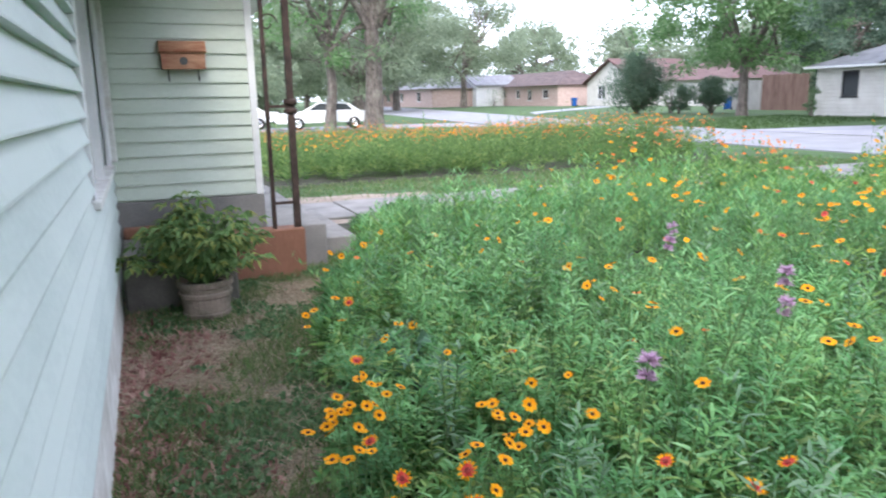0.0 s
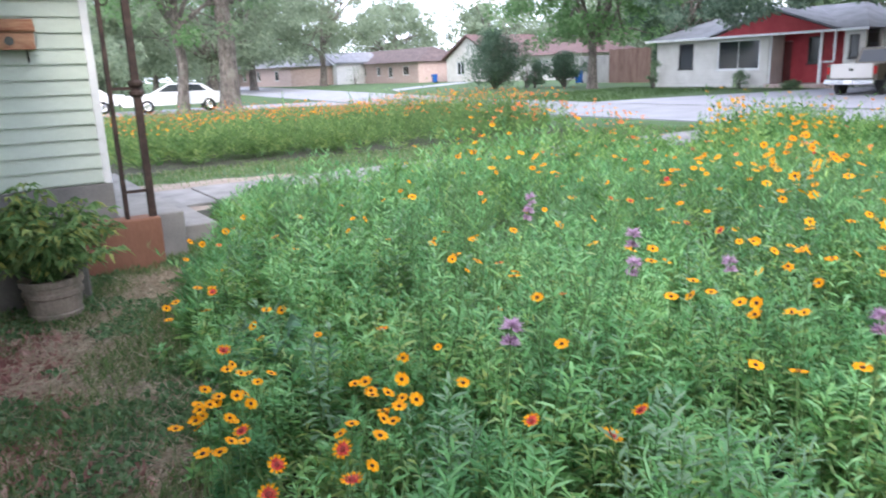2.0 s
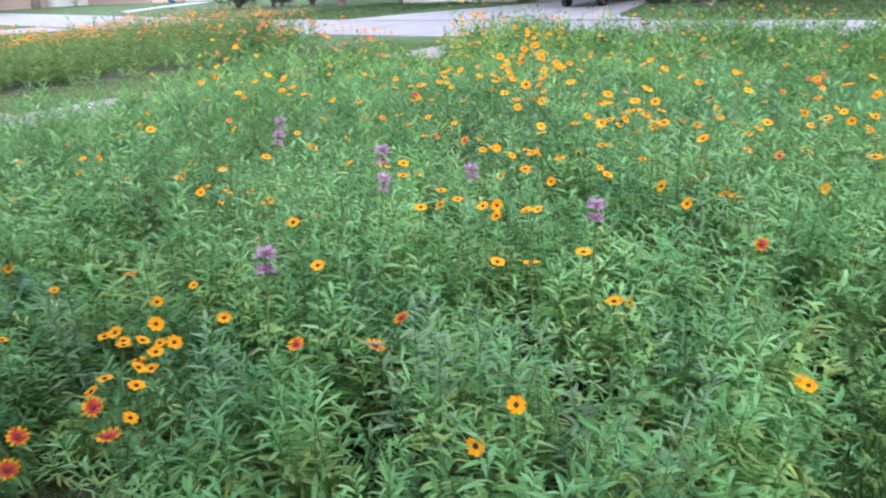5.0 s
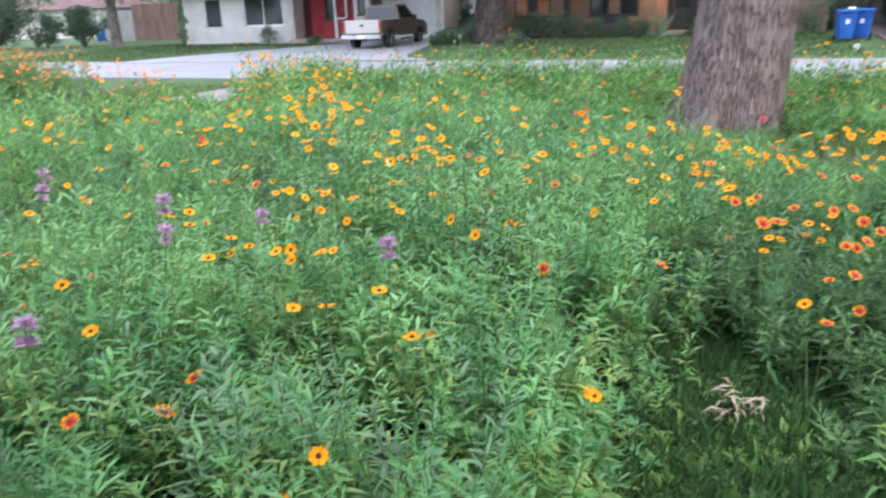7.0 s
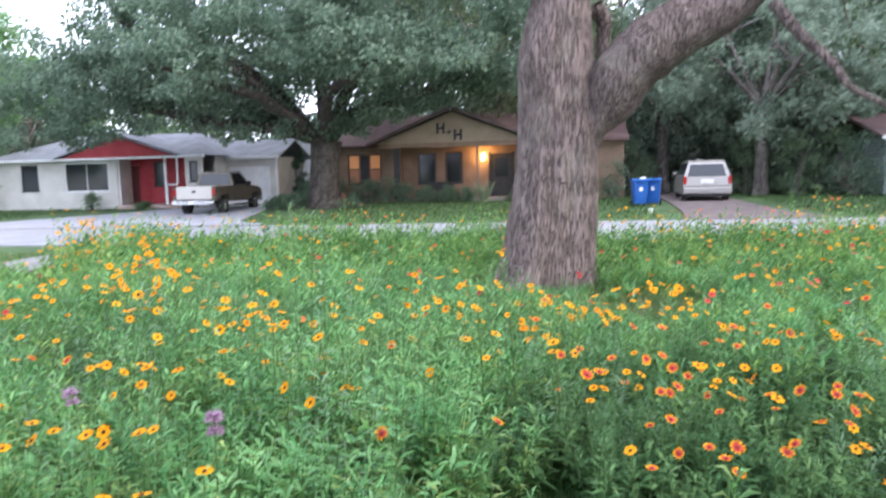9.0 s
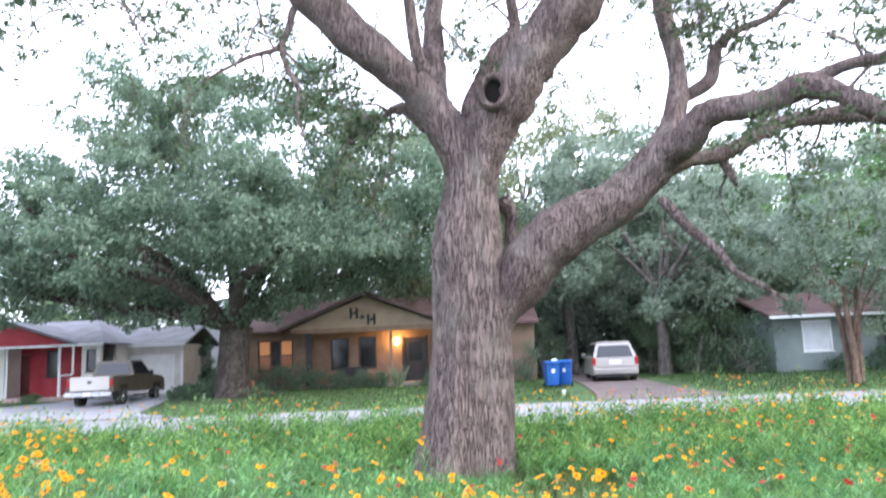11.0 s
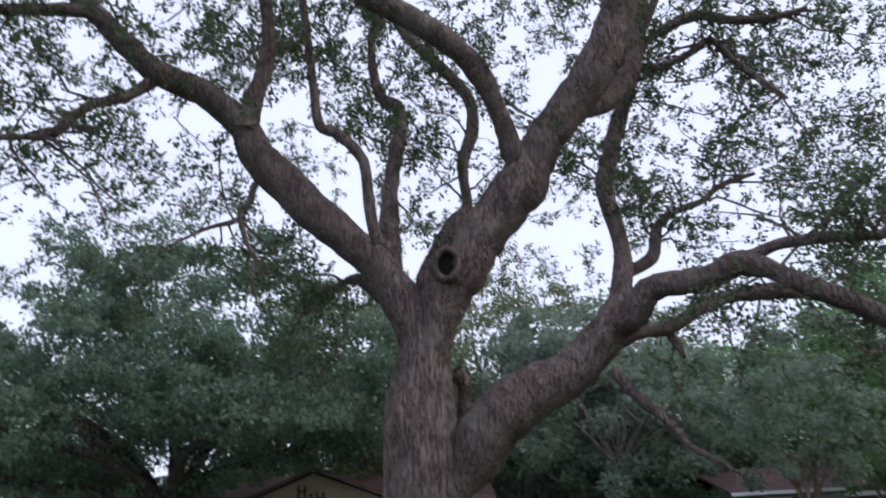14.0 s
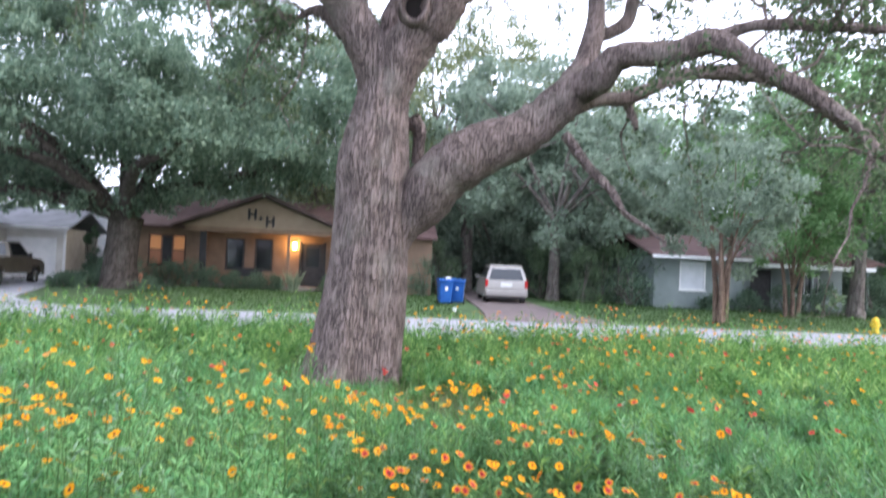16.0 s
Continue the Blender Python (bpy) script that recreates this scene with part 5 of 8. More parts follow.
def window_set(parent, x, y0, y1, z0, z1, frame_mat, pane_mat, mullions=1, label="dark window with a light frame"):
    """A window in a wall that faces the street: frame, sill and panes."""
    b = 0.07
    w = part("window", boxes((x - 0.04, x + 0.03, y0, y0 + b, z0, z1), (x - 0.04, x + 0.03, y1 - b, y1, z0, z1), (x - 0.04, x + 0.03, y0 + b, y1 - b, z0, z0 + b), (x - 0.04, x + 0.03, y0 + b, y1 - b, z1 - b, z1)), frame_mat, parent, label)
    n = mullions + 1
    for i in range(n):
        a = y0 + b + (y1 - y0 - 2 * b) * i / n
        e = y0 + b + (y1 - y0 - 2 * b) * (i + 1) / n
        part("pane", boxes((x - 0.005, x + 0.005, a + 0.02, e - 0.02, z0 + b, z1 - b)), pane_mat, w)
        if i:
            part("mullion", boxes((x - 0.03, x + 0.02, a - 0.02, a + 0.02, z0 + b, z1 - b)), frame_mat, w)
    part("sill", boxes((x - 0.09, x - 0.041, y0 - 0.05, y1 + 0.05, z0 - 0.05, z0)), frame_mat, w)
    return w


# the cream house with the red porch
rh = thing("house", 38, 24, 0.1, "cream-sided bungalow with red porch and grey roof", "house", "houses of the street")
FX, T, Z0 = 34.6, 0.16, 0.16
part("front_wall", pierced("x", FX, T, 22.75, 29.9, Z0 - 0.2, 2.82, [(27.33, 28.33, 1.2, 2.56), (23.23, 25.78, 1.1, 2.62)]), CREAM, rh)
cream_front = rh.children[0]
for i in range(13):
    z = Z0 + 0.06 + 0.2 * i
    edges = [22.75]
    for a, b, c, d in ((23.23, 25.78, 1.1, 2.62), (27.33, 28.33, 1.2, 2.56)):
        if z + 0.2 > c - 0.05 and z < d:
            edges += [a - 0.05, b + 0.05]
    edges.append(29.9)
    for a, b in zip(edges[::2], edges[1::2]):
        part("lap_board", prism([(FX - 0.002, z + 0.2), (FX - 0.034, z + 0.012), (FX - 0.034, z), (FX - 0.002, z)], "y", a, b), CREAM, cream_front)
part("front_wall", pierced("x", FX, T, 18.0, 18.95, Z0 - 0.2, 2.82, [(18.25, 18.72, 1.5, 2.55)]), CREAM, rh)
part("porch_wall", pierced("x", FX + 1.3, T, 18.8, 22.9, Z0, 2.82, [(20.0 * 1.035, 20.72 * 1.035, 1.3, 2.6), (22.3, 22.9, 0.35, 2.45)]), RED, rh, "red painted porch wall")
part("porch_side", boxes((FX + T, FX + 1.3, 22.76, 22.9, Z0, 2.82)), CREAM, rh)
part("porch_side", boxes((FX + T, FX + 1.3, 18.8, 18.94, Z0, 2.82)), RED, rh)
part("porch_slab", boxes((FX - 0.25, FX + 1.3, 18.96, 22.74, 0.0, 0.36), bevel=0.01), PINK_BRICK, rh, "low brick porch step")
part("porch_post", boxes((FX + 0.02, FX + 0.12, 20.02, 20.13, 0.36, 2.82), bevel=0.01), WHITE, rh)
part("porch_post", boxes((FX + 0.02, FX + 0.12, 22.62, 22.73, 0.36, 2.82), bevel=0.01), WHITE, rh)
part("end_wall", boxes((FX + T, 43, 29.75, 29.9, 0, 2.82)), CREAM, rh)
part("end_wall", boxes((FX + 1.5, 43, 18.0, 18.15, 0, 2.82)), CREAM, rh)
part("back_wall", boxes((43, 43.16, 18.0, 29.9, 0, 2.82)), CREAM, rh)
part("door", boxes((FX + 1.36, FX + 1.4, 22.32, 22.88, 0.37, 2.43)), mat("dark_red_door", (0.09, 0.02, 0.02), (0.13, 0.03, 0.03), 3, 0.5, 0.1), rh, "dark red front door")
window_set(rh, FX + 0.05, 27.33, 28.33, 1.2, 2.56, BLACK_TRIM, DARK_GLASS, 0)
window_set(rh, FX + 0.05, 23.23, 25.78, 1.1, 2.62, WHITE, DARK_GLASS, 1)
window_set(rh, FX + 0.05, 18.25, 18.72, 1.5, 2.55, BLACK_TRIM, DARK_GLASS, 0)
window_set(rh, FX + 1.35, 20.7, 21.45, 1.3, 2.6, BLACK_TRIM, DARK_GLASS, 0)
bm = bmesh.new()
rv = [bm.verts.new(p) for p in ((FX - 0.5, 17.6, 2.82), (FX - 0.5, 30.4, 2.82), (43.6, 30.4, 2.82), (43.6, 17.6, 2.82), (39, 20.5, 4.25), (39, 28, 4.25))]
for q in ((0, 1, 5, 4), (1, 2, 5), (2, 3, 4, 5), (3, 0, 4), (0, 3, 2, 1)):
    bm.faces.new([rv[i] for i in q])
part("roof", bm, ROOF_GREY, rh, "low grey hipped roof")
part("eave_board", boxes((FX - 0.54, FX - 0.501, 17.6, 30.4, 2.72, 2.83)), WHITE, rh)
part("gable", prism([(19.3, 2.83), (22.35, 3.88), (25.6, 2.83)], "x", FX - 0.45, FX - 0.35), RED, rh, "red painted gable boarding")
part("gable_roof", prism([(19.0, 2.81), (22.35, 3.95), (25.9, 2.81), (25.9, 2.9), (22.35, 4.05), (19.0, 2.9)], "x", FX - 0.6, 39), ROOF_GREY, rh)
part("downpipe", boxes((FX - 0.1, FX - 0.02, 19.3, 19.38, 1.4, 2.79), (FX - 0.1, FX - 0.02, 19.38, 20.0, 1.33, 1.41), (FX - 0.1, FX - 0.02, 19.92, 20.0, 0.3, 1.33)), WHITE, rh)

gar = thing("garage", 40, 16, 0.1, "white garage with a panelled door beside the cream house", "garage")
part("front_wall", pierced("x", 37.5, 0.16, 15.2, 19.9, 0.0, 2.72, [(15.6, 19.3, 0.14, 2.22)]), CREAM, gar)
door = part("garage_door", boxes((37.58, 37.62, 15.6, 19.3, 0.14, 2.22)), WHITE, gar, "white panelled garage door")
for r in range(4):
    for c in range(4):
        part("panel", boxes((37.562, 37.579, 15.68 + c * 0.915, 16.48 + c * 0.915, 0.21 + r * 0.51, 0.62 + r * 0.51), bevel=0.008), WHITE, door)
part("end_wall", boxes((37.66, 40, 15.2, 15.35, 0, 2.72)), TAN_TRIM, gar)
part("back_wall", boxes((41.6, 41.76, 15.2, 19.9, 0, 2.72)), CREAM, gar)
part("roof", prism([(37.0, 2.62), (39.6, 3.62), (42.2, 2.62), (42.2, 2.74), (39.6, 3.75), (37.0, 2.74)], "y", 14.85, 20.3), ROOF_GREY, gar)
part("fascia", boxes((36.95, 36.998, 14.85, 20.3, 2.62, 2.76)), WHITE, gar)
part("gutter_post", boxes((37.3, 37.4, 15.1, 15.2, 0.1, 2.7)), WHITE, gar)

wh = thing("house", 45, 12.5, 0.1, "small white gabled house half hidden behind the oak", "house", "houses of the street")
part("front_wall", pierced("x", 43.0, 0.16, 12.8, 17.4, 0.0, 3.1, [(15.9, 16.4, 1.5, 2.6)]), WHITE, wh)
part("gable", prism([(12.8, 3.1), (15.3, 4.3), (17.4, 3.1)], "x", 43.0, 43.16), WHITE, wh)
part("roof", prism([(12.4, 3.0), (15.3, 4.42), (17.8, 3.0), (17.8, 3.1), (15.3, 4.55), (12.4, 3.1)], "x", 42.6, 51), ROOF_GREY, wh)
part("end_wall", boxes((43.16, 50.5, 17.25, 17.4, 0, 3.1)), WHITE, wh)
part("end_wall", boxes((43.16, 50.5, 12.8, 12.95, 0, 3.1)), WHITE, wh)
window_set(wh, 43.05, 15.9, 16.4, 1.5, 2.6, WHITE, DARK_GLASS, 1)

# the tan house with the gabled porch
hh = thing("house", 40, 5, 0.1, "tan bungalow with gabled porch and lit lantern", "house", "houses of the street")
PX, HX = 35.6, 37.4
WARM_PANE = glow("lamplit_blind", (0.5, 0.22, 0.09), 0.16)
part("porch_wall", pierced("x", HX, 0.18, 1.2, 8.55, 0.1, 3.1, [(6.45, 7.4, 1.07, 2.62), (5.05, 5.95, 1.07, 2.65), (2.5, 3.6, 0.34, 2.52)]), TAN, hh)
part("wing_wall", pierced("x", 36.6, 0.18, 8.3, 11.95, 0.0, 3.05, [(9.15, 10.95, 1.12, 2.66)]), TAN, hh)
part("wing_side", boxes((36.78, HX + 0.18, 8.3, 8.45, 0.1, 3.05)), TAN, hh)
part("right_wall", pierced("x", 36.6, 0.18, -3.0, 1.4, 0.0, 3.05, []), TAN, hh)
part("end_wall", boxes((36.78, 45, 11.8, 11.95, 0, 3.05)), TAN, hh)
part("end_wall", boxes((36.78, 45, -3.0, -2.85, 0, 3.05)), TAN, hh)
part("back_wall", boxes((45, 45.16, -3.0, 11.95, 0, 3.05)), TAN, hh)
part("porch_floor", boxes((PX - 0.1, HX, 1.42, 8.28, -0.1, 0.33), bevel=0.01), SLAB, hh)
part("porch_beam", boxes((PX, PX + 0.2, 1.6, 9.0, 2.86, 3.1), bevel=0.01), TAN, hh)
part("gable", prism([(1.5, 3.101), (5.3, 4.58), (9.15, 3.101)], "x", PX + 0.04, PX + 0.16), mat("pale_tan_boarding", (0.29, 0.215, 0.155), (0.37, 0.285, 0.21), 2, 0.7, 0.1), hh, "pale tan gable boarding")
part("gable_roof", prism([(1.0, 2.98), (5.3, 4.66), (9.6, 2.98), (9.6, 3.12), (5.3, 4.82), (1.0, 3.12)], "x", PX - 0.35, 41), ROOF_BROWN, hh)
part("roof", prism([(36.0, 2.95), (41, 4.75), (46, 2.95), (46, 3.07), (41, 4.88), (36.0, 3.07)], "y", -3.2, 12.4), ROOF_RED, hh, "reddish brown shingle roof")
part("porch_ceiling", boxes((PX + 0.2, HX, 1.45, 9.0, 3.1, 3.13)), WHITE, hh)
for cy in (8.12, 4.08, 1.75):
    w = 0.16 if cy > 8 else 0.06
    part("porch_post", boxes((PX + 0.03, PX + 0.15, cy - w, cy + w, 0.331, 2.858), bevel=0.01), BLACK_TRIM if cy > 8 else TAN, hh)
BROWN_FRAME = mat("brown_window_frame", (0.07, 0.04, 0.03), (0.12, 0.07, 0.05), 4, 0.6, 0.1)
DIM_PANE = glow("dim_lamplit_pane", (0.30, 0.13, 0.07), 0.05)
wl_ = window_set(hh, 36.66, 9.15, 10.95, 1.12, 2.66, BROWN_FRAME, DIM_PANE, 2, "lamplit triple window with brown frame")
for a, b in ((9.24, 9.74), (10.36, 10.86)):
    part("lit_upper_pane", boxes((36.64, 36.648, a, b, 1.92, 2.58)), WARM_PANE, wl_, "warm lamplit pane")
    part("meeting_rail", boxes((36.625, 36.66, a, b, 1.86, 1.915)), BROWN_FRAME, wl_)
part("centre_blind", boxes((36.64, 36.65, 9.82, 10.28, 1.2, 2.58)), BLACK_TRIM, wl_)
window_set(hh, HX + 0.06, 6.45, 7.4, 1.07, 2.62, BLACK_TRIM, DARK_GLASS, 0, "dark window")
window_set(hh, HX + 0.06, 5.05, 5.95, 1.07, 2.65, BLACK_TRIM, DARK_GLASS, 0, "dark window")
hd = part("door", boxes((HX + 0.06, HX + 0.10, 2.5, 3.6, 0.34, 2.52)), BLACK_TRIM, hh, "dark front door with a glazed top")
part("door_light", boxes((HX + 0.045, HX + 0.059, 2.72, 3.38, 1.35, 2.3)), CAR_GLASS, hd)
part("door_casing", boxes((HX - 0.03, HX - 0.002, 2.38, 2.5, 0.34, 2.6), (HX - 0.03, HX - 0.002, 3.6, 3.72, 0.34, 2.6)), BLACK_TRIM, hh)


def letter(name, strokes, y, z, size, slant):
    """A wooden letter on the gable, made of bars (u, v, width, height) in letter units."""
    bm = bmesh.new()
    for u, v, w, h in strokes:
        box(bm, PX + 0.005, PX + 0.039, y - (u + w) * size, y - u * size, z + v * size, z + (v + h) * size)
    return bm


H_BARS = [(0, 0, 0.22, 1), (0.58, 0, 0.22, 1), (0.2, 0.4, 0.4, 0.2)]
sign = thing("gable_letters", PX, 5.5, 3.5, "dark wooden letters H + H on the gable", "sign")
part("letter", letter("h", H_BARS, 6.07, 3.52, 0.52, 0), BLACK_TRIM, sign)
part("letter", letter("plus", [(0.3, 0, 0.2, 0.8), (0, 0.3, 0.8, 0.2)], 5.58, 3.46, 0.32, 0), BLACK_TRIM, sign)
part("letter", letter("h", H_BARS, 5.21, 3.19, 0.52, 0), BLACK_TRIM, sign)

lantern = thing("porch_lantern", HX - 0.12, 3.95, 2.3, "glowing warm porch lantern beside the dark door", "lamp")
bm = bmesh.new()
lathe(bm, [(0.05, 2.18), (0.11, 2.24), (0.12, 2.48), (0.07, 2.54)], HX - 0.14, 3.95, 10)
part("glass", bm, glow("lantern_glow", (1.0, 0.50, 0.13), 20), lantern)
part("bracket", boxes((HX - 0.14, HX - 0.001, 3.93, 3.97, 2.545, 2.6)), BLACK_TRIM, lantern)
lamp = new("lantern_light", bpy.data.lights.new("lantern_light", "POINT"))
lamp.data.energy, lamp.data.color, lamp.data.shadow_soft_size = 22, (1.0, 0.50, 0.17), 0.1
lamp.matrix_basis = pose(HX - 0.42, 3.95, 2.42)

bench = thing("porch_bench", 37.0, 6.1, 0.33, "dark low bench under the porch windows", "bench")
part("seat", boxes((36.75, 37.2, 5.5, 6.9, 0.72, 0.78)), BLACK_TRIM, bench)
part("backrest", boxes((37.2, 37.25, 5.5, 6.9, 0.78, 1.15)), BLACK_TRIM, bench)
for by in (5.55, 6.8):
    for bx in (36.78, 37.12):
        part("leg", boxes((bx, bx + 0.05, by, by + 0.05, 0.33, 0.719)), BLACK_TRIM, bench)

deer = thing("deer_statue", 34.3, 10.7, 0.15, "small terracotta deer statue on the lawn", "statue")
bm = bmesh.new()
box(bm, 34.15, 34.42, 10.45, 11.0, 0.48, 0.74, bevel=0.05)
box(bm, 34.2, 34.36, 10.9, 11.05, 0.7, 1.05, bevel=0.03)
box(bm, 34.2, 34.36, 10.95, 11.25, 1.0, 1.16, bevel=0.03)
for lx in (34.18, 34.34):
    for ly in (10.48, 10.9):
        box(bm, lx, lx + 0.05, ly, ly + 0.05, 0.13, 0.5)
    box(bm, lx, lx + 0.03, 10.98, 11.01, 1.15, 1.38)
part("figure", bm, CLAY_DEER, deer)

# the grey house behind the crape myrtles
gh = thing("house", 37, -18, 0.1, "low grey-green sided house with brown roof", "house", "houses of the street")
part("front_wall", pierced("x", 33.0, 0.16, -18.2, -13.75, -0.05, 2.62, [(-16.3, -15.0, 1.05, 2.4)]), GREYBLUE, gh)
part("porch_wall", pierced("x", 34.8, 0.16, -24.4, -18.0, -0.05, 2.62, [(-20.6, -19.5, 0.2, 2.2), (-23.2, -21.6, 1.0, 2.1)]), GREYBLUE, gh)
part("side_wall", boxes((33.16, 41, -13.9, -13.75, -0.05, 2.62)), GREYBLUE, gh)
part("side_wall", boxes((33.16, 34.8, -18.2, -18.05, -0.05, 2.62)), GREYBLUE, gh)
part("side_wall", boxes((34.96, 41, -24.4, -24.25, -0.05, 2.62)), GREYBLUE, gh)
part("back_wall", boxes((41, 41.16, -24.4, -13.75, -0.05, 2.62)), GREYBLUE, gh)
window_set(gh, 33.06, -16.3, -15.0, 1.05, 2.4, WHITE, mat("pale_blind", (0.5, 0.53, 0.56), (0.6, 0.62, 0.66), 3, 0.6, 0.05), 0, "white window with a closed pale blind")
window_set(gh, 34.86, -23.2, -21.6, 1.0, 2.1, WHITE, DARK_GLASS, 1, "dark porch window")
part("door", boxes((34.86, 34.9, -20.6, -19.5, 0.2, 2.2)), BLACK_TRIM, gh)
part("roof", prism([(32.4, 2.58), (37, 3.75), (41.6, 2.58), (41.6, 2.68), (37, 3.87), (32.4, 2.68)], "y", -24.9, -13.4), ROOF_RED, gh, "low brown shingle roof")
part("eave_board", boxes((32.36, 32.399, -18.4, -13.4, 2.52, 2.66)), WHITE, gh)
part("porch_eave", boxes((32.3, 32.42, -24.4, -18.42, 2.28, 2.46)), WHITE, gh)
part("porch_roof", prism([(32.3, 2.47), (34.0, 2.98), (34.0, 3.06), (32.3, 2.55)], "y", -24.4, -18.42), ROOF_RED, gh)
part("porch_floor", boxes((32.5, 34.8, -24.3, -18.25, -0.1, 0.2)), SLAB, gh)
for cy in (-24.2, -21.4):
    part("porch_post", boxes((32.5, 32.6, cy, cy + 0.1, 0.2, 2.28)), GREYBLUE, gh)

gh.matrix_basis = pose(37, -17.5, 0.1)

# far houses down the street


def far_house(x, y0, y1, depth, eave, ridge, wall, roof, label, wins, gable_front=False):
    h = thing("house", x + depth / 2, (y0 + y1) / 2, 0.1, label, "house", "houses of the street")
    part("front_wall", pierced("x", x, 0.2, y0, y1, 0.0, eave, wins), wall, h)
    part("end_wall", boxes((x + 0.2, x + depth, y0, y0 + 0.2, 0, eave)), wall, h)
    part("end_wall", boxes((x + 0.2, x + depth, y1 - 0.2, y1, 0, eave)), wall, h)
    part("back_wall", boxes((x + depth, x + depth + 0.2, y0, y1, 0, eave)), wall, h)
    for a, b, c, d in wins:
        window_set(h, x + 0.06, a, b, c, d, WHITE, DARK_GLASS, 1)
    if gable_front:
        m = (y0 + y1) / 2
        part("roof", prism([(y0 - 0.5, eave - 0.2), (m, ridge), (y1 + 0.5, eave - 0.2), (y1 + 0.5, eave), (m, ridge + 0.2), (y0 - 0.5, eave)], "x", x - 0.5, x + depth + 0.5), roof, h)
        part("gable", prism([(y0, eave), (m, ridge - 0.03), (y1, eave)], "x", x, x + 0.2), wall, h)
    else:
        bm = bmesh.new()
        k = min(3.5, (y1 - y0) * 0.3)
        rv = [bm.verts.new(p) for p in ((x - 0.6, y0 - 0.5, eave), (x - 0.6, y1 + 0.5, eave), (x + depth + 0.6, y1 + 0.5, eave), (x + depth + 0.6, y0 - 0.5, eave), (x + depth / 2, y0 + k, ridge), (x + depth / 2, y1 - k, ridge))]
        for q in ((0, 1, 5, 4), (1, 2, 5), (2, 3, 4, 5), (3, 0, 4), (0, 3, 2, 1)):
            bm.faces.new([rv[i] for i in q])
        part("roof", bm, roof, h)
    return h


far_house(46.5, 99.5, 106.5, 7, 3.3, 4.6, WHITE, ROOF_GREY, "white garage end of a far house", [(102, 104, 0.2, 2.5)], True)
far_house(51, 84, 111, 9, 2.9, 4.9, PINK_BRICK, ROOF_BROWN, "pinkish brick ranch house with dark hipped roof", [(86.5, 88.0, 1.2, 2.4), (91, 92.2, 0.9, 2.4), (94.5, 95.6, 1.2, 2.4), (99, 101, 1.2, 2.4)])
far_house(53.2, 70.5, 80.5, 10, 3.0, 5.6, CREAM, ROOF_RED, "white gabled house down the street", [(76.5, 78.2, 1.0, 2.6)], True)
far_house(55, 57.5, 70.3, 9, 2.9, 4.8, CREAM, ROOF_RED, "white ranch house with grey roof", [(64, 65, 1.1, 2.4), (59.5, 60.4, 1.1, 2.4)])
far_house(40, 101, 130, 9, 2.9, 4.6, PINK_BRICK, ROOF_GREY, "pale brick house far down the street", [(106, 107.5, 1.0, 2.4), (114, 115.5, 1.0, 2.4), (121, 122.5, 1.0, 2.4)])
far_house(-4, 50, 62, 9, 2.9, 4.8, WHITE, ROOF_BROWN, "white house beyond the neighbouring drive", [(53, 54.5, 1.0, 2.4)])

fence = thing("board_fence", 44.5, 41, 0.1, "weathered board fence and brown shed side", "fence")
for i in range(32):
    y = 39.1 + i * 0.24
    brown = y < 43.3
    part("board", boxes((44.5, 44.53, y, y + 0.225, 0.1, (2.75 if brown else 2.35) + 0.03 * ((i * 7) % 3))), WOOD_FENCE if brown else GREY_FENCE, fence)
for i in range(4):
    part("rail", boxes((44.531, 44.6, 39.1 + i * 1.9, 40.98 + i * 1.9, 1.9, 2.0)), GREY_FENCE, fence)

# arching ornamental grass by the porch
og = thing("ornamental_grass", 33.2, 3.5, 0.12, "pale arching ornamental grass before the porch", "plant")
r = np.random.default_rng(91)
n = 150
az = r.uniform(0, 6.283, n)
L = r.uniform(0.8, 1.5, n)
v, f = blades(np.stack([33.2 + 0.1 * np.cos(az), 3.5 + 0.1 * np.sin(az), np.full(n, 0.13)], 1), np.stack([np.cos(az) * 0.35, np.sin(az) * 0.35, np.full(n, 1.0)], 1), L, np.full(n, 0.03), 0.15, r)
soup("blades", v, f, HAZE_LEAF, og)

# ---- vehicles ----


def wheel(veh, x, y, r, side):
    w = 0.22
    bm = bmesh.new()
    lathe(bm, [(r * 0.62, y - w / 2), (r * 0.95, y - w / 2), (r, y - w / 2 + 0.03), (r, y + w / 2 - 0.03), (r * 0.95, y + w / 2), (r * 0.62, y + w / 2)], x, r, 24, "y")
    t = part("wheel", bm, TYRE, veh, "black tyre", smooth=False)
    bm = bmesh.new()
    o = side * (w / 2 + 0.004)
    lathe(bm, [(r * 0.60, y + o), (r * 0.5, y + o + side * 0.012), (r * 0.2, y + o - side * 0.01), (r * 0.12, y + o + side * 0.02)], x, r, 18, "y")
    part("rim", bm, CHROME, t, "dull metal rim")


def hull(profile, half, tuck=0.06, bevel=0.05):
    """A car body: the side outline drawn out across the width, drawn in a little towards the top."""
    bm = prism(profile, "y", -half, half)
    top = max(v.co.z for v in bm.verts)
    low = min(v.co.z for v in bm.verts)
    for v in bm.verts:
        k = (v.co.z - low) / (top - low)
        v.co.y *= 1 - tuck * max(0, k - 0.35)
    bmesh.ops.bevel(bm, geom=[e for e in bm.edges if len(e.link_faces) == 2 and e.calc_face_angle(0) > 0.5], offset=bevel, segments=2, affect="EDGES")
    return bm


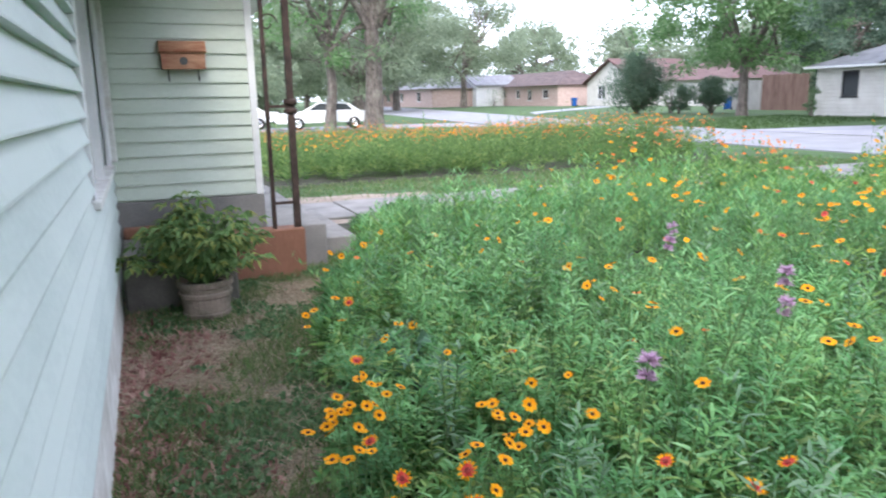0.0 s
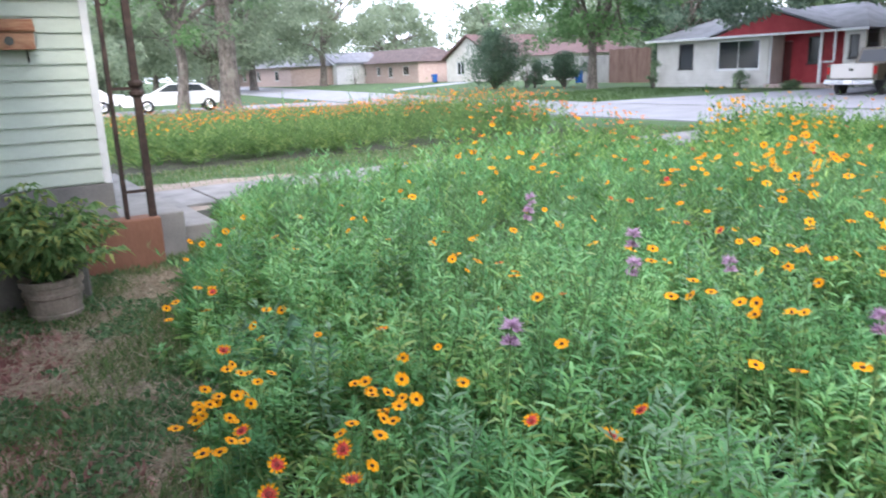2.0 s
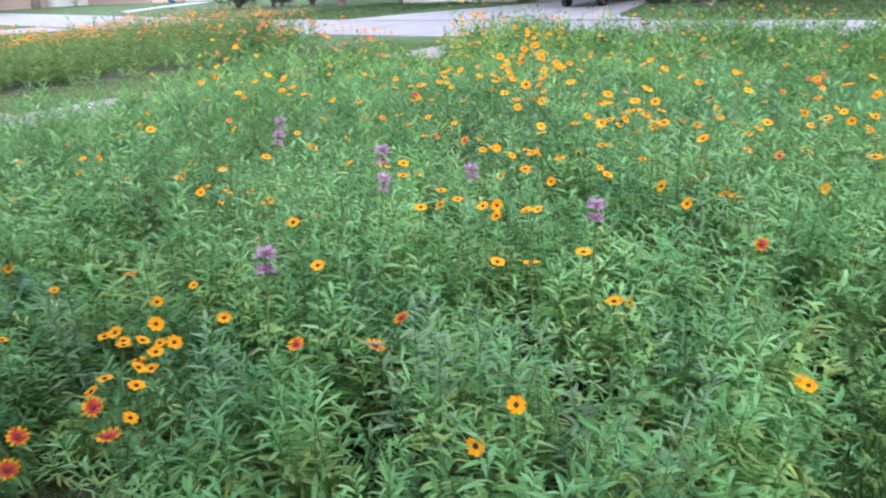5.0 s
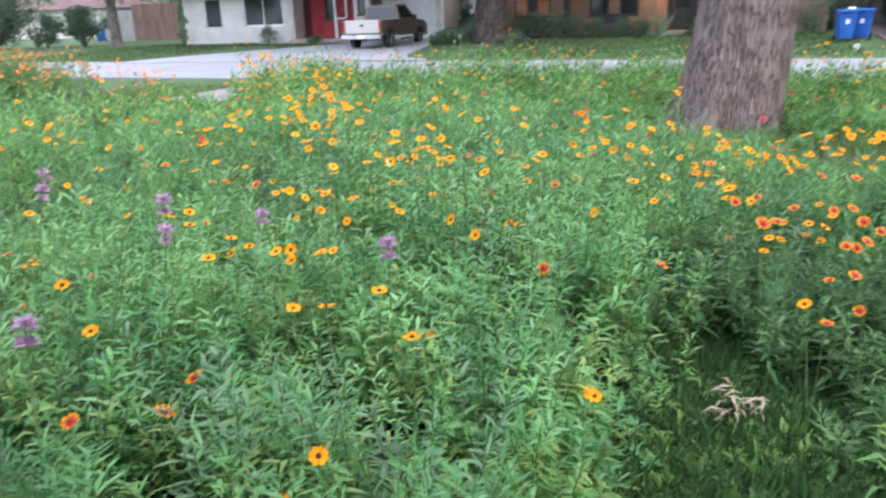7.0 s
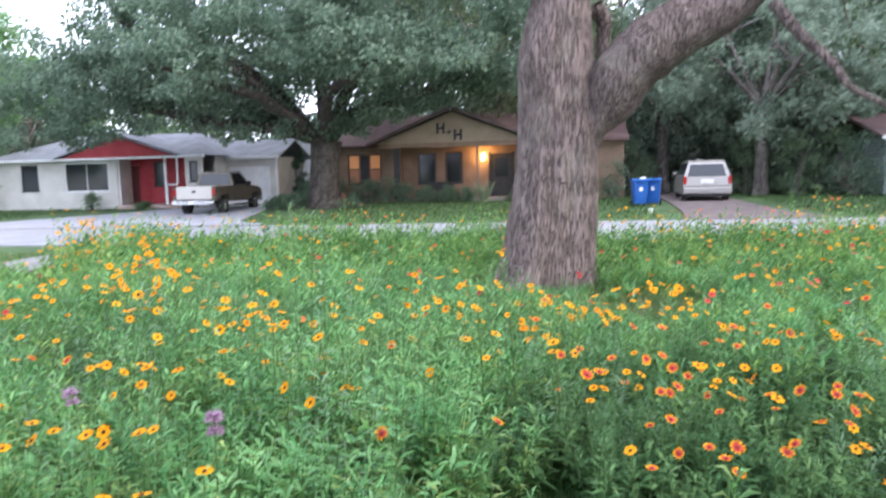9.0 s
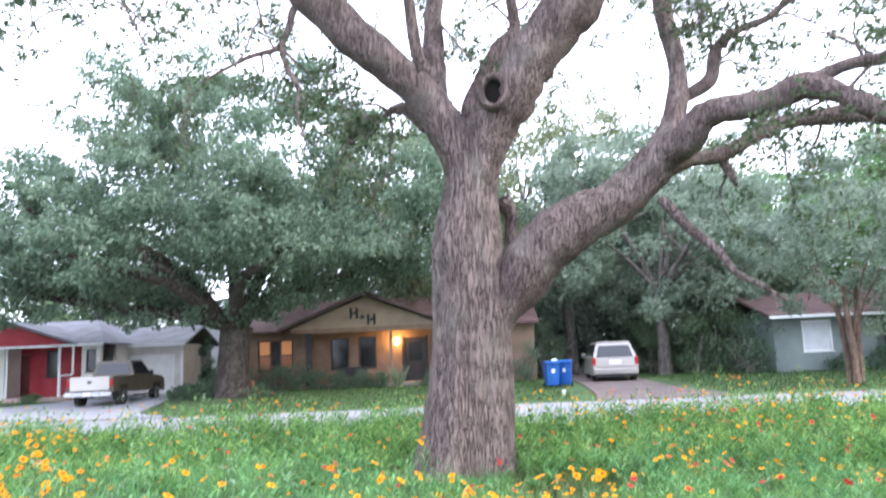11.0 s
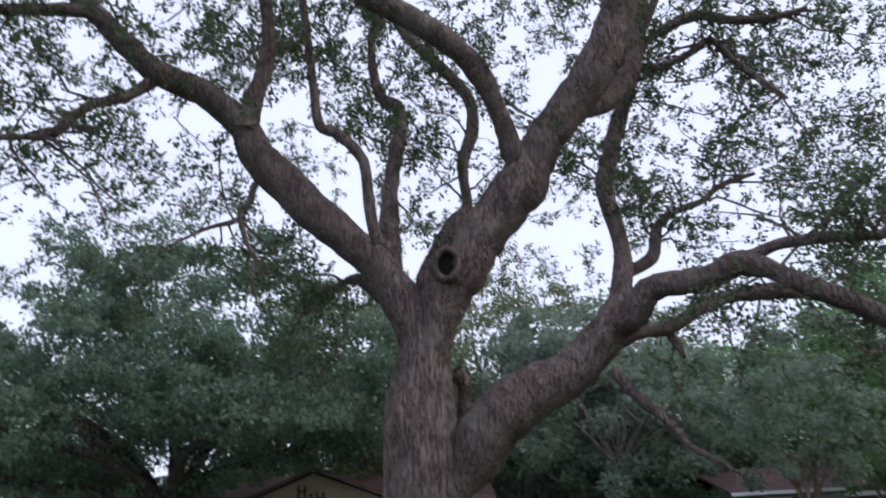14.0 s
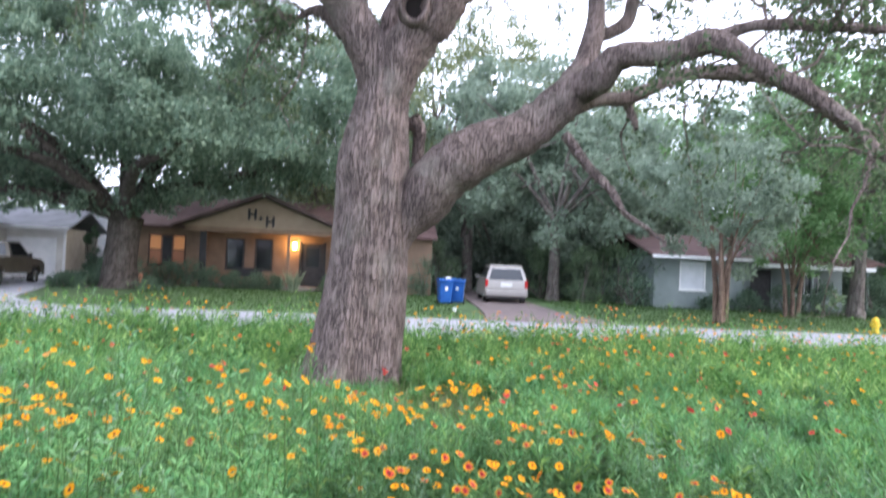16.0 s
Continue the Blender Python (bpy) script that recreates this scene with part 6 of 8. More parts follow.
def cabin(profile, half, top_half):
    """The glasshouse: profile rows of (x, z) from the rear foot over the roof to the front foot."""
    bm = prism(profile, "y", -1, 1)
    lo = min(p[1] for p in profile)
    hi = max(p[1] for p in profile)
    for v in bm.verts:
        k = (v.co.z - lo) / (hi - lo)
        v.co.y *= half + (top_half - half) * k
    bmesh.ops.bevel(bm, geom=[e for e in bm.edges if e.calc_face_angle(0) > 0.4], offset=0.04, segments=2, affect="EDGES")
    return bm


def pane(points):
    """A glass pane of four corners, 8 mm thick."""
    bm = bmesh.new()
    a = [Vector(p) for p in points]
    n = (a[1] - a[0]).cross(a[2] - a[0]).normalized() * 0.008
    f0 = [bm.verts.new(p) for p in a]
    f1 = [bm.verts.new(p + n) for p in a]
    bm.faces.new(f0)
    bm.faces.new(f1[::-1])
    for i in range(len(a)):
        j = (i + 1) % len(a)
        bm.faces.new((f0[i], f0[j], f1[j], f1[i]))
    return bm


def side_panes(veh, outline, half, top_half, lo, hi):
    for s in (1, -1):
        pts = []
        for x, z in outline:
            k = (z - lo) / (hi - lo)
            pts.append((x, s * (half + (top_half - half) * k + 0.006), z))
        part("window", pane(pts if s > 0 else pts[::-1]), CAR_GLASS, veh)


# pickup: front towards +x
pk = thing("pickup_truck", 0, 0, 0, "dark bronze pickup with pale tailgate parked on the driveway", "truck")
part("cab_body", hull([(-0.55, 0.58), (1.5, 0.56), (1.62, 0.86), (2.38, 0.86), (2.5, 0.55), (2.95, 0.6), (2.95, 0.98), (2.6, 1.14), (1.55, 1.22), (-0.55, 1.22)], 0.97, 0.06, 0.035), CAR_OLIVE, pk)
part("bed", hull([(-2.6, 0.66), (-2.1, 0.62), (-1.98, 0.88), (-1.22, 0.88), (-1.1, 0.6), (-0.58, 0.58), (-0.58, 1.24), (-2.6, 1.24)], 0.97, 0.03, 0.035), CAR_OLIVE, pk)
part("bed_liner", boxes((-2.5, -0.65, -0.82, 0.82, 1.225, 1.235)), BLACK_TRIM, pk)
# Tailgate paler than the bronze body: its reflection is put into the paint colour.
part("tailgate", boxes((-2.66, -2.58, -0.80, 0.80, 0.70, 1.26), bevel=0.02), mat("reflection_paled_paint", (0.44, 0.42, 0.39), (0.50, 0.48, 0.45), 2, 0.3, 0.0, 30), pk, "tailgate with its pale reflection painted on")
part("rear_bumper", boxes((-2.86, -2.64, -0.95, 0.95, 0.46, 0.66), bevel=0.03), CHROME, pk, "chrome step bumper")
part("front_bumper", boxes((2.9, 3.05, -0.95, 0.95, 0.42, 0.66), bevel=0.03), CHROME, pk)
part("number_plate", boxes((-2.87, -2.861, -0.16, 0.16, 0.49, 0.64)), PLATE, pk)
part("cab_roof", cabin([(-0.5, 1.21), (-0.40, 1.88), (0.75, 1.90), (1.55, 1.21)], 0.92, 0.72), CAR_OLIVE, pk)
part("rear_window", pane([(-0.505, -0.74, 1.30), (-0.425, -0.64, 1.78), (-0.425, 0.64, 1.78), (-0.505, 0.74, 1.30)]), CAR_GLASS, pk)
part("windscreen", pane([(1.46, 0.74, 1.28), (0.84, 0.60, 1.79), (0.84, -0.60, 1.79), (1.46, -0.74, 1.28)]), CAR_GLASS, pk)
side_panes(pk, [(-0.3, 1.29), (-0.25, 1.8), (0.68, 1.81), (1.28, 1.29)], 0.92, 0.72, 1.21, 1.90)
for s in (1, -1):
    part("tail_light", boxes((-2.665, -2.6, s * 0.885 - 0.06, s * 0.885 + 0.06, 0.86, 1.14), bevel=0.015), RED_LAMP, pk)
    part("mirror", boxes((1.05, 1.2, s * 1.02 - 0.09, s * 1.02 + 0.09, 1.22, 1.42), bevel=0.03), BLACK_TRIM, pk)
    part("running_board", boxes((-0.5, 1.4, s * 0.97 - 0.05, s * 0.97 + 0.05, 0.36, 0.42)), BLACK_TRIM, pk)
    wheel(pk, -1.6, s * 0.84, 0.39, s)
    wheel(pk, 2.0, s * 0.84, 0.39, s)
bm = boxes((-2.672, -2.661, -0.09, 0.09, 0.98, 1.08), bevel=0.01)
part("badge", bm, DARK_METAL, pk)
pk.matrix_basis = pose(31.1, 15.4, 0.09, 0, 0, 3) @ Matrix.Scale(0.97, 4)

# minivan: front towards +x
mv = thing("minivan", 0, 0, 0, "champagne minivan seen from behind on the gravel", "van")
part("body", hull([(-2.35, 0.35), (2.2, 0.32), (2.4, 0.5), (2.4, 0.8), (1.6, 1.05), (0.9, 1.08), (-2.35, 1.05), (-2.42, 0.7)], 0.95), CAR_CHAMPAGNE, mv)
part("upper_body", cabin([(-2.34, 1.0), (-2.02, 1.66), (-1.7, 1.74), (0.4, 1.72), (1.75, 1.0)], 0.92, 0.68), CAR_CHAMPAGNE, mv)
part("rear_window", pane([(-2.31, -0.76, 1.07), (-2.08, -0.63, 1.56), (-2.08, 0.63, 1.56), (-2.31, 0.76, 1.07)]), CAR_GLASS, mv)
part("windscreen", pane([(1.66, 0.78, 1.12), (0.62, 0.62, 1.69), (0.62, -0.62, 1.69), (1.66, -0.78, 1.12)]), CAR_GLASS, mv)
side_panes(mv, [(-2.05, 1.12), (-1.85, 1.62), (-0.55, 1.63), (-0.6, 1.12)], 0.92, 0.68, 1.0, 1.73)
side_panes(mv, [(-0.5, 1.12), (-0.45, 1.63), (0.45, 1.62), (1.35, 1.12)], 0.92, 0.68, 1.0, 1.73)
part("rear_bumper", boxes((-2.52, -2.36, -0.93, 0.93, 0.36, 0.62), bevel=0.04), CAR_CHAMPAGNE, mv)
part("under_bumper", boxes((-2.44, -2.3, -0.85, 0.85, 0.26, 0.358)), BLACK_TRIM, mv)
part("number_plate", boxes((-2.44, -2.425, -0.25, 0.25, 0.78, 0.96)), PLATE, mv)
part("roof_rack", boxes((-1.6, 0.2, -0.62, -0.58, 1.78, 1.82), (-1.6, 0.2, 0.58, 0.62, 1.78, 1.82)), BLACK_TRIM, mv)
for s in (1, -1):
    part("tail_light", boxes((-2.41, -2.3, s * 0.87 - 0.07, s * 0.87 + 0.07, 0.72, 1.08), bevel=0.02), RED_LAMP, mv)
    part("mirror", boxes((1.0, 1.15, s * 1.02 - 0.09, s * 1.02 + 0.09, 1.08, 1.24), bevel=0.03), CAR_CHAMPAGNE, mv)
    wheel(mv, -1.5, s * 0.82, 0.33, s)
    wheel(mv, 1.5, s * 0.82, 0.33, s)
mv.matrix_basis = pose(33.6, -6.05, 0.11, 0, 0, -4)

# white sedan: front towards +x
sd = thing("sedan", 0, 0, 0, "long white sedan parked on the neighbouring driveway", "car", "parked cars")
part("body", hull([(-2.65, 0.42), (2.55, 0.36), (2.68, 0.5), (2.66, 0.74), (2.4, 0.88), (1.15, 0.98), (-1.6, 0.99), (-2.55, 0.95), (-2.7, 0.72)], 0.95), CAR_WHITE, sd)
part("cabin", cabin([(-1.85, 0.97), (-1.25, 1.38), (-0.9, 1.44), (0.35, 1.45), (1.25, 0.97)], 0.90, 0.66), CAR_WHITE, sd)
part("rear_window", pane([(-1.80, -0.72, 1.03), (-1.30, -0.60, 1.37), (-1.30, 0.60, 1.37), (-1.80, 0.72, 1.03)]), CAR_GLASS, sd)
part("windscreen", pane([(1.18, 0.74, 1.04), (0.46, 0.60, 1.41), (0.46, -0.60, 1.41), (1.18, -0.74, 1.04)]), CAR_GLASS, sd)
side_panes(sd, [(-1.45, 1.03), (-1.1, 1.34), (-0.35, 1.37), (-0.35, 1.03)], 0.90, 0.66, 0.97, 1.45)
side_panes(sd, [(-0.27, 1.03), (-0.27, 1.37), (0.32, 1.37), (0.92, 1.03)], 0.90, 0.66, 0.97, 1.45)
part("rear_bumper", boxes((-2.76, -2.6, -0.93, 0.93, 0.42, 0.6), bevel=0.03), CAR_WHITE, sd)
part("front_bumper", boxes((2.6, 2.76, -0.93, 0.93, 0.36, 0.56), bevel=0.03), BLACK_TRIM, sd)
for s in (1, -1):
    part("tail_light", boxes((-2.69, -2.55, s * 0.75 - 0.15, s * 0.75 + 0.15, 0.66, 0.86), bevel=0.02), RED_LAMP, sd)
    part("headlight", boxes((2.56, 2.68, s * 0.7 - 0.16, s * 0.7 + 0.16, 0.6, 0.76), bevel=0.02), CAR_GLASS, sd)
    wheel(sd, -1.5, s * 0.84, 0.33, s)
    wheel(sd, 1.45, s * 0.84, 0.33, s)
sd.matrix_basis = pose(9.35, 39.4, 0.045, 0, 0, 168)
second = copy_thing(sd, pose(4.6, 42.2, 0.045, 0, 0, 178))
tagged(second, "second white car behind the long sedan")

# ---- bins ----


def wheelie_bin():
    b = thing("wheelie_bin", 0, 0, 0, "blue plastic wheeled bin standing on the verge", "bin", "blue bins")
    bm = boxes((-0.30, 0.30, -0.28, 0.28, 0.10, 0.98))
    for v in bm.verts:
        if v.co.z < 0.5:
            v.co.x *= 0.78
            v.co.y *= 0.82
    bmesh.ops.bevel(bm, geom=list(bm.edges), offset=0.03, segments=1, affect="EDGES")
    part("body", bm, BLUE_BIN, b)
    lid = part("lid", prism([(-0.36, 0.985), (0.33, 0.985), (0.33, 1.02), (0.0, 1.08), (-0.36, 1.03)], "y", -0.31, 0.31), BLUE_BIN, b)
    part("handle", boxes((0.33, 0.40, -0.25, 0.25, 0.95, 0.98)), BLACK_TRIM, b)
    part("recycling_mark", boxes((-0.312, -0.305, -0.06, 0.06, 0.6, 0.75), bevel=0.002), PLATE, b, "plain white mark")
    for s in (1, -1):
        bm = bmesh.new()
        lathe(bm, [(0.10, s * 0.25 - 0.03), (0.12, s * 0.25 - 0.02), (0.12, s * 0.25 + 0.02), (0.10, s * 0.25 + 0.03)], 0.22, 0.12, 14, "y")
        part("wheel", bm, TYRE, b)
    return b


wb = wheelie_bin()
wb.matrix_basis = pose(29.6, -3.02, 0.09, 0, 0, 8)
copy_thing(wb, pose(30.1, -3.62, 0.09, 0, 0, -12))
copy_thing(wb, pose(49.5, 77.7, 0.16, 0, 0, 0))
copy_thing(wb, pose(43.0, 45.3, 0.16, 0, 0, 30))
bag = thing("bin_bag", 30.9, -3.3, 0.1, "pale bag heaped behind the bins", "bag")
bm = bmesh.new()
lathe(bm, [(0.2, 0.1), (0.32, 0.3), (0.3, 0.7), (0.22, 1.05), (0.08, 1.22)], 30.9, -3.3, 12)
for v in bm.verts:
    v.co += Vector((random.uniform(-0.03, 0.03), random.uniform(-0.03, 0.03), 0))
part("bag_body", bm, WHITE, bag)

# a small hydrant beyond the street, and a cup dropped on the verge
HYDRANT_YELLOW = mat("faded_yellow_enamel", (0.55, 0.36, 0.02), (0.70, 0.50, 0.04), 9, 0.5, 0.15, 60)
hydrant = thing("hydrant", 23.6, -17.5, 0.0, "small yellow hydrant on the grass beside the street", "hydrant")
bm = bmesh.new()
lathe(bm, [(0.15, -0.03), (0.15, 0.05), (0.11, 0.07), (0.11, 0.36), (0.135, 0.37), (0.135, 0.40)], 23.6, -17.5, 16)
part("barrel", bm, HYDRANT_YELLOW, hydrant)
bm = bmesh.new()
lathe(bm, [(0.13, 0.401), (0.12, 0.46), (0.07, 0.52), (0.03, 0.53), (0.03, 0.57)], 23.6, -17.5, 16)
part("bonnet", bm, HYDRANT_YELLOW, hydrant)
for side in (1, -1):
    bm = bmesh.new()
    lathe(bm, [(0.055, -17.5 + side * 0.10), (0.055, -17.5 + side * 0.17), (0.035, -17.5 + side * 0.19)], 23.6, 0.28, 12, "y")
    part("outlet", bm, HYDRANT_YELLOW, hydrant)
cup = thing("paper_cup", 26.0, -3.05, float(gz(26.0, -3.05)), "white paper cup dropped on the grass verge", "cup")
bm = bmesh.new()
zc = float(gz(26.0, -3.05))
lathe(bm, [(0.055, zc), (0.075, zc + 0.17), (0.082, zc + 0.175), (0.07, zc + 0.172), (0.05, zc + 0.02)], 26.0, -3.05, 14)
part("wall", bm, WHITE, cup)

# ---- the wildflower beds ----
mrng = np.random.default_rng(77)


def wave(x, y, s, seed):
    """Soft unevenness in the plan."""
    return (np.sin(x * s + seed) * np.cos(y * s * 1.13 + seed * 2.1) + 0.6 * np.sin(x * s * 2.3 - y * s * 1.7 + seed) + 0.4 * np.cos(y * s * 3.1 + x * s * 2.7 - seed)) / 2


def bed_edge(y):
    return np.interp(y, [-1, 0.4, 2.4, 4.4, 5.9, 7.2, 9.4], [0.75, 0.62, 0.62, 0.88, 1.35, 1.9, 2.6])


def in_bed(x, y, raw=False):
    """How far a place is planted: 1 in the beds, 0 on lawn, walk and round the oak."""
    one = smooth(0, 0.18, x - bed_edge(y)) * smooth(0, 0.3, 9.35 - y) * smooth(0, 0.8, 14.9 + 0.3 * np.sin(y * 0.9) - x) * smooth(0, 1, y + 13.2)
    one = np.where((y < 0.3) & (x < np.where(y > -0.7, 2.75, 2.6)), 0, one)
    glade = smooth(0, 0.3, x - 1.8) * smooth(0, 0.5, 3.15 + 0.2 * np.sin(y * 4) - x) * smooth(0, 0.6, 0.55 + 0.22 * np.sin(x * 5) + 0.1 * np.sin(x * 13) - y) * smooth(-1.3, -0.8, y)
    glade2 = np.exp(-(((x - 7.6) / 1.1) ** 2 + ((y + 0.9) / 0.55) ** 2) * 1.2)
    lane = np.exp(-(((x - 11.6) / 1.2) ** 2 + ((y - 9.4) / 0.8) ** 2))
    oakfoot = np.exp(-(((x - 9.95) / 0.85) ** 4 + ((y - 0.33) / 0.85) ** 4))
    one = one * (1 - 0.68 * glade) * np.clip(1 - 1.3 * glade2, 0, 1) * np.clip(1 - 1.5 * oakfoot, 0, 1) * np.clip(1 - 1.4 * lane, 0, 1)
    two = smooth(0, 0.4, y - 13.6 - 0.06 * np.abs(x - 9)) * smooth(0, 1, 22.3 - y) * smooth(0, 0.6, x - 2.0) * smooth(0, 0.8, 13.6 + 0.05 * (y - 14) - x)
    if raw:
        return np.maximum(one, two)
    gaps = 0.12 + 0.88 * smooth(-0.45, 0.25, wave(x, y, 2.7, 9.0))
    return np.maximum(one, two) * gaps


def swell(x, y, cx, cy, rx, ry):
    """A soft round hump in the plan, 1 at its middle."""
    return np.exp(-(((x - cx) / rx) ** 2 + ((y - cy) / ry) ** 2))


def tall(x, y):
    """Height of the growth."""
    h = 0.64 + 0.18 * wave(x, y, 1.1, 1.0) + 0.20 * wave(x, y, 3.1, 4.0)
    h = h * (0.45 + 0.55 * smooth(0.0, 1.0, x - bed_edge(y)))
    h = h * (1 - 0.30 * smooth(5.5, 8.5, x) * (y < 12) + (0.20 + 0.16 * smooth(0, 3, y)) * smooth(10.0, 12.5, x) * (y < 12)) * (1 - 0.6 * np.exp(-(((x - 8.6) / 1.3) ** 4 + ((y - 0.1) / 1.0) ** 4)))
    h = h * (1 - 0.75 * swell(x, y, 4.3, 8.6, 1.3, 1.3)) * (1 - 0.5 * swell(x, y, 6.6, 7.6, 1.3, 0.6)) * (1 - 0.65 * swell(x, y, 9.2, 7.5, 0.9, 0.8))
    h = h + 0.42 * swell(x, y, 7.9, 8.85, 1.9, 0.7) + 0.47 * swell(x, y, 10.75, 7.3, 0.9, 0.8)
    h = np.where(y > 12, 0.70 + 0.12 * wave(x, y, 0.9, 2.0) + 0.12 * wave(x, y, 3.0, 1.0) + 0.34 * swell(x, y, 11.2, 15.3, 2.0, 1.8), h)
    h = np.where((y < 0.4) & (x < 8), h * 0.72, h)
    h = np.where((y < 0.5) & (x < 3.0), h * 0.7, h)
    return np.clip(h, 0.14, 1.15)


def sow(n, x0, x1, y0, y1, near, far):
    """Random places in the beds whose distance from the house corner lies between near and far."""
    out = []
    while sum(len(o) for o in out) < n:
        p = np.stack([mrng.uniform(x0, x1, 40000), mrng.uniform(y0, y1, 40000)], 1)
        d = np.hypot(p[:, 0], p[:, 1])
        keep = (d > near) & (d < far) & (mrng.random(40000) < in_bed(p[:, 0], p[:, 1]))
        out.append(p[keep])
    return np.concatenate(out)[:n]


def stalks(p, h, lean, r):
    """Thin three-sided stems, bent once."""
    n = len(p)
    a = np.array([0, 2.094, 4.189])
    ring = np.stack([np.cos(a), np.sin(a), 0 * a], 1)[None]
    base = np.concatenate([p, np.zeros((n, 1))], 1)
    top = base + np.concatenate([lean, h[:, None]], 1)
    mid = base + np.concatenate([lean * 0.35, h[:, None] * 0.55], 1)
    v = np.concatenate([base[:, None] + ring * r, mid[:, None] + ring * r * 0.8, top[:, None] + ring * r * 0.4], 1)
    k = np.arange(n)[:, None] * 9
    f = np.concatenate([k + q for q in ([0, 1, 4, 3], [1, 2, 5, 4], [2, 0, 3, 5], [3, 4, 7, 6], [4, 5, 8, 7], [5, 3, 6, 8])])
    return v.reshape(-1, 3), f, base, mid, top


def lances(base, way, length, width, droop, rng):
    """Lance-shaped leaves, folded along the midrib, widest a third of the way out, their tips bent a little down: six vertices and four faces."""
    way = unit(way)
    side = unit(np.cross(way, np.array([0, 0, 1.0]) + 0.22 * rng.standard_normal(way.shape)))
    nor = np.cross(side, way)
    L, W, D = np.asarray(length)[:, None], np.asarray(width)[:, None], np.asarray(droop)[:, None]
    down = np.array([0, 0, -1.0])
    near_ = base + way * L * 0.36 + nor * L * 0.03
    out_ = base + way * L * 0.74 + down * L * D * 0.35
    tip = base + way * L + down * L * D
    v = np.stack([base, near_ + side * W * 0.5 + nor * W * 0.16, near_ - side * W * 0.5 + nor * W * 0.16, out_ + side * W * 0.34, out_ - side * W * 0.34, tip], 1)
    n = np.arange(len(base))[:, None] * 6
    f = np.concatenate([n + [0, 1, 2], n + [1, 3, 2], n + [2, 3, 4], n + [3, 5, 4]])
    return v.reshape(-1, 3), f


def herbs(name, n, per, length, width, area, near, far, material, label, fine=True, curl=0.35, bunch=6, spread=0.05, up=1.0, tip=None, ring=2, first=0.2):
    """Leafy herbs in tufts of several stems that lean apart; every leaf is set on its stem, in pairs or rings."""
    tufts = sow(n // bunch, *area, near, far)
    vigour = mrng.uniform(0.55, 1.2, len(tufts)) * np.where(mrng.random(len(tufts)) < 0.14, 1.25, 1.0)
    k = np.repeat(np.arange(len(tufts)), bunch)
    n = len(k)
    off = mrng.normal(0, spread, (n, 2))
    p = tufts[k] + off
    h = up * tall(p[:, 0], p[:, 1]) * vigour[k] * mrng.uniform(0.62, 1.1, n) * (0.4 + 0.6 * in_bed(p[:, 0], p[:, 1], True))
    lean = (off * 1.6 + mrng.normal(0, 0.06, (n, 2))) * h[:, None] * 1.3
    v, f, base, mid, top = stalks(p, h, lean, 0.0026 if fine else 0.0038)
    tagged(soup(name + "_stems", v, f, STEM), "thin green stems of the wildflowers", "stems", kind="stuff")
    leaf = np.arange(per)
    s = np.tile((first + (1 - first) * (leaf // ring) / max(1, (per - 1) // ring)) ** 0.85, n)
    i = np.repeat(np.arange(n), per)
    s = np.clip(s + mrng.normal(0, 0.02, len(s)), 0.08, 1.0)
    q = np.where(s[:, None] < 0.55, base[i] + (mid - base)[i] * (s / 0.55)[:, None], mid[i] + (top - mid)[i] * ((s - 0.55) / 0.45)[:, None])
    az = np.tile((leaf // ring) * 1.75 + (leaf % ring) * 2 * math.pi / ring, n) + np.repeat(mrng.uniform(0, 6.28, n), per) + mrng.normal(0, 0.25, n * per)
    rise = (0.15 + 0.75 * s ** 3 if fine else 0.35 + 0.9 * s ** 2) + mrng.normal(0, 0.2, len(s))
    way = np.stack([np.cos(az), np.sin(az), rise], 1)
    size = np.repeat(mrng.uniform(0.7, 1.25, n), per) * (1.25 - 0.6 * s)
    L = length * size * mrng.uniform(0.75, 1.25, len(s))
    W = width * size * np.repeat(mrng.uniform(0.7, 1.4, n), per)
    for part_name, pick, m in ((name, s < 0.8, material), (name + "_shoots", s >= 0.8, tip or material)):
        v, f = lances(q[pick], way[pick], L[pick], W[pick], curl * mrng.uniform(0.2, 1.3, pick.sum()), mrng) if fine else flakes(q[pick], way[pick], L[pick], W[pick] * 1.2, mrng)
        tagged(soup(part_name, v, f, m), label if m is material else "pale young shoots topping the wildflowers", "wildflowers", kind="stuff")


THREAD = leaf_mat("thread_leaf", [(0.095, 0.20, 0.085), (0.135, 0.265, 0.115), (0.175, 0.30, 0.145)], 0.35, patches=0.5)
MINT = leaf_mat("grey_green_leaf", [(0.12, 0.215, 0.125), (0.17, 0.28, 0.165), (0.23, 0.335, 0.21)], 0.3, patches=0.3)
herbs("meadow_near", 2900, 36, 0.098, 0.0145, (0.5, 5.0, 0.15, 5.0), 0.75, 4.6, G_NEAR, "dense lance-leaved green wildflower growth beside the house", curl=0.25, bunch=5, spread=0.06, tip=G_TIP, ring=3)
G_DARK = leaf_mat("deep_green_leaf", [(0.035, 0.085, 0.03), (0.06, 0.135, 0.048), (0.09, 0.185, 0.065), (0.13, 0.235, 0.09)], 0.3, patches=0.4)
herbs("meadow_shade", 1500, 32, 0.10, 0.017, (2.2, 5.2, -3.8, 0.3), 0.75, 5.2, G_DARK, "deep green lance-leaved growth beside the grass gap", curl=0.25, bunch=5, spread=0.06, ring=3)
herbs("meadow_threads", 2000, 36, 0.085, 0.0065, (0.5, 6.0, -3.8, 6.5), 0.9, 6.5, THREAD, "feathery thread-leaved growth among the wildflowers", fine=False, bunch=9, spread=0.07)
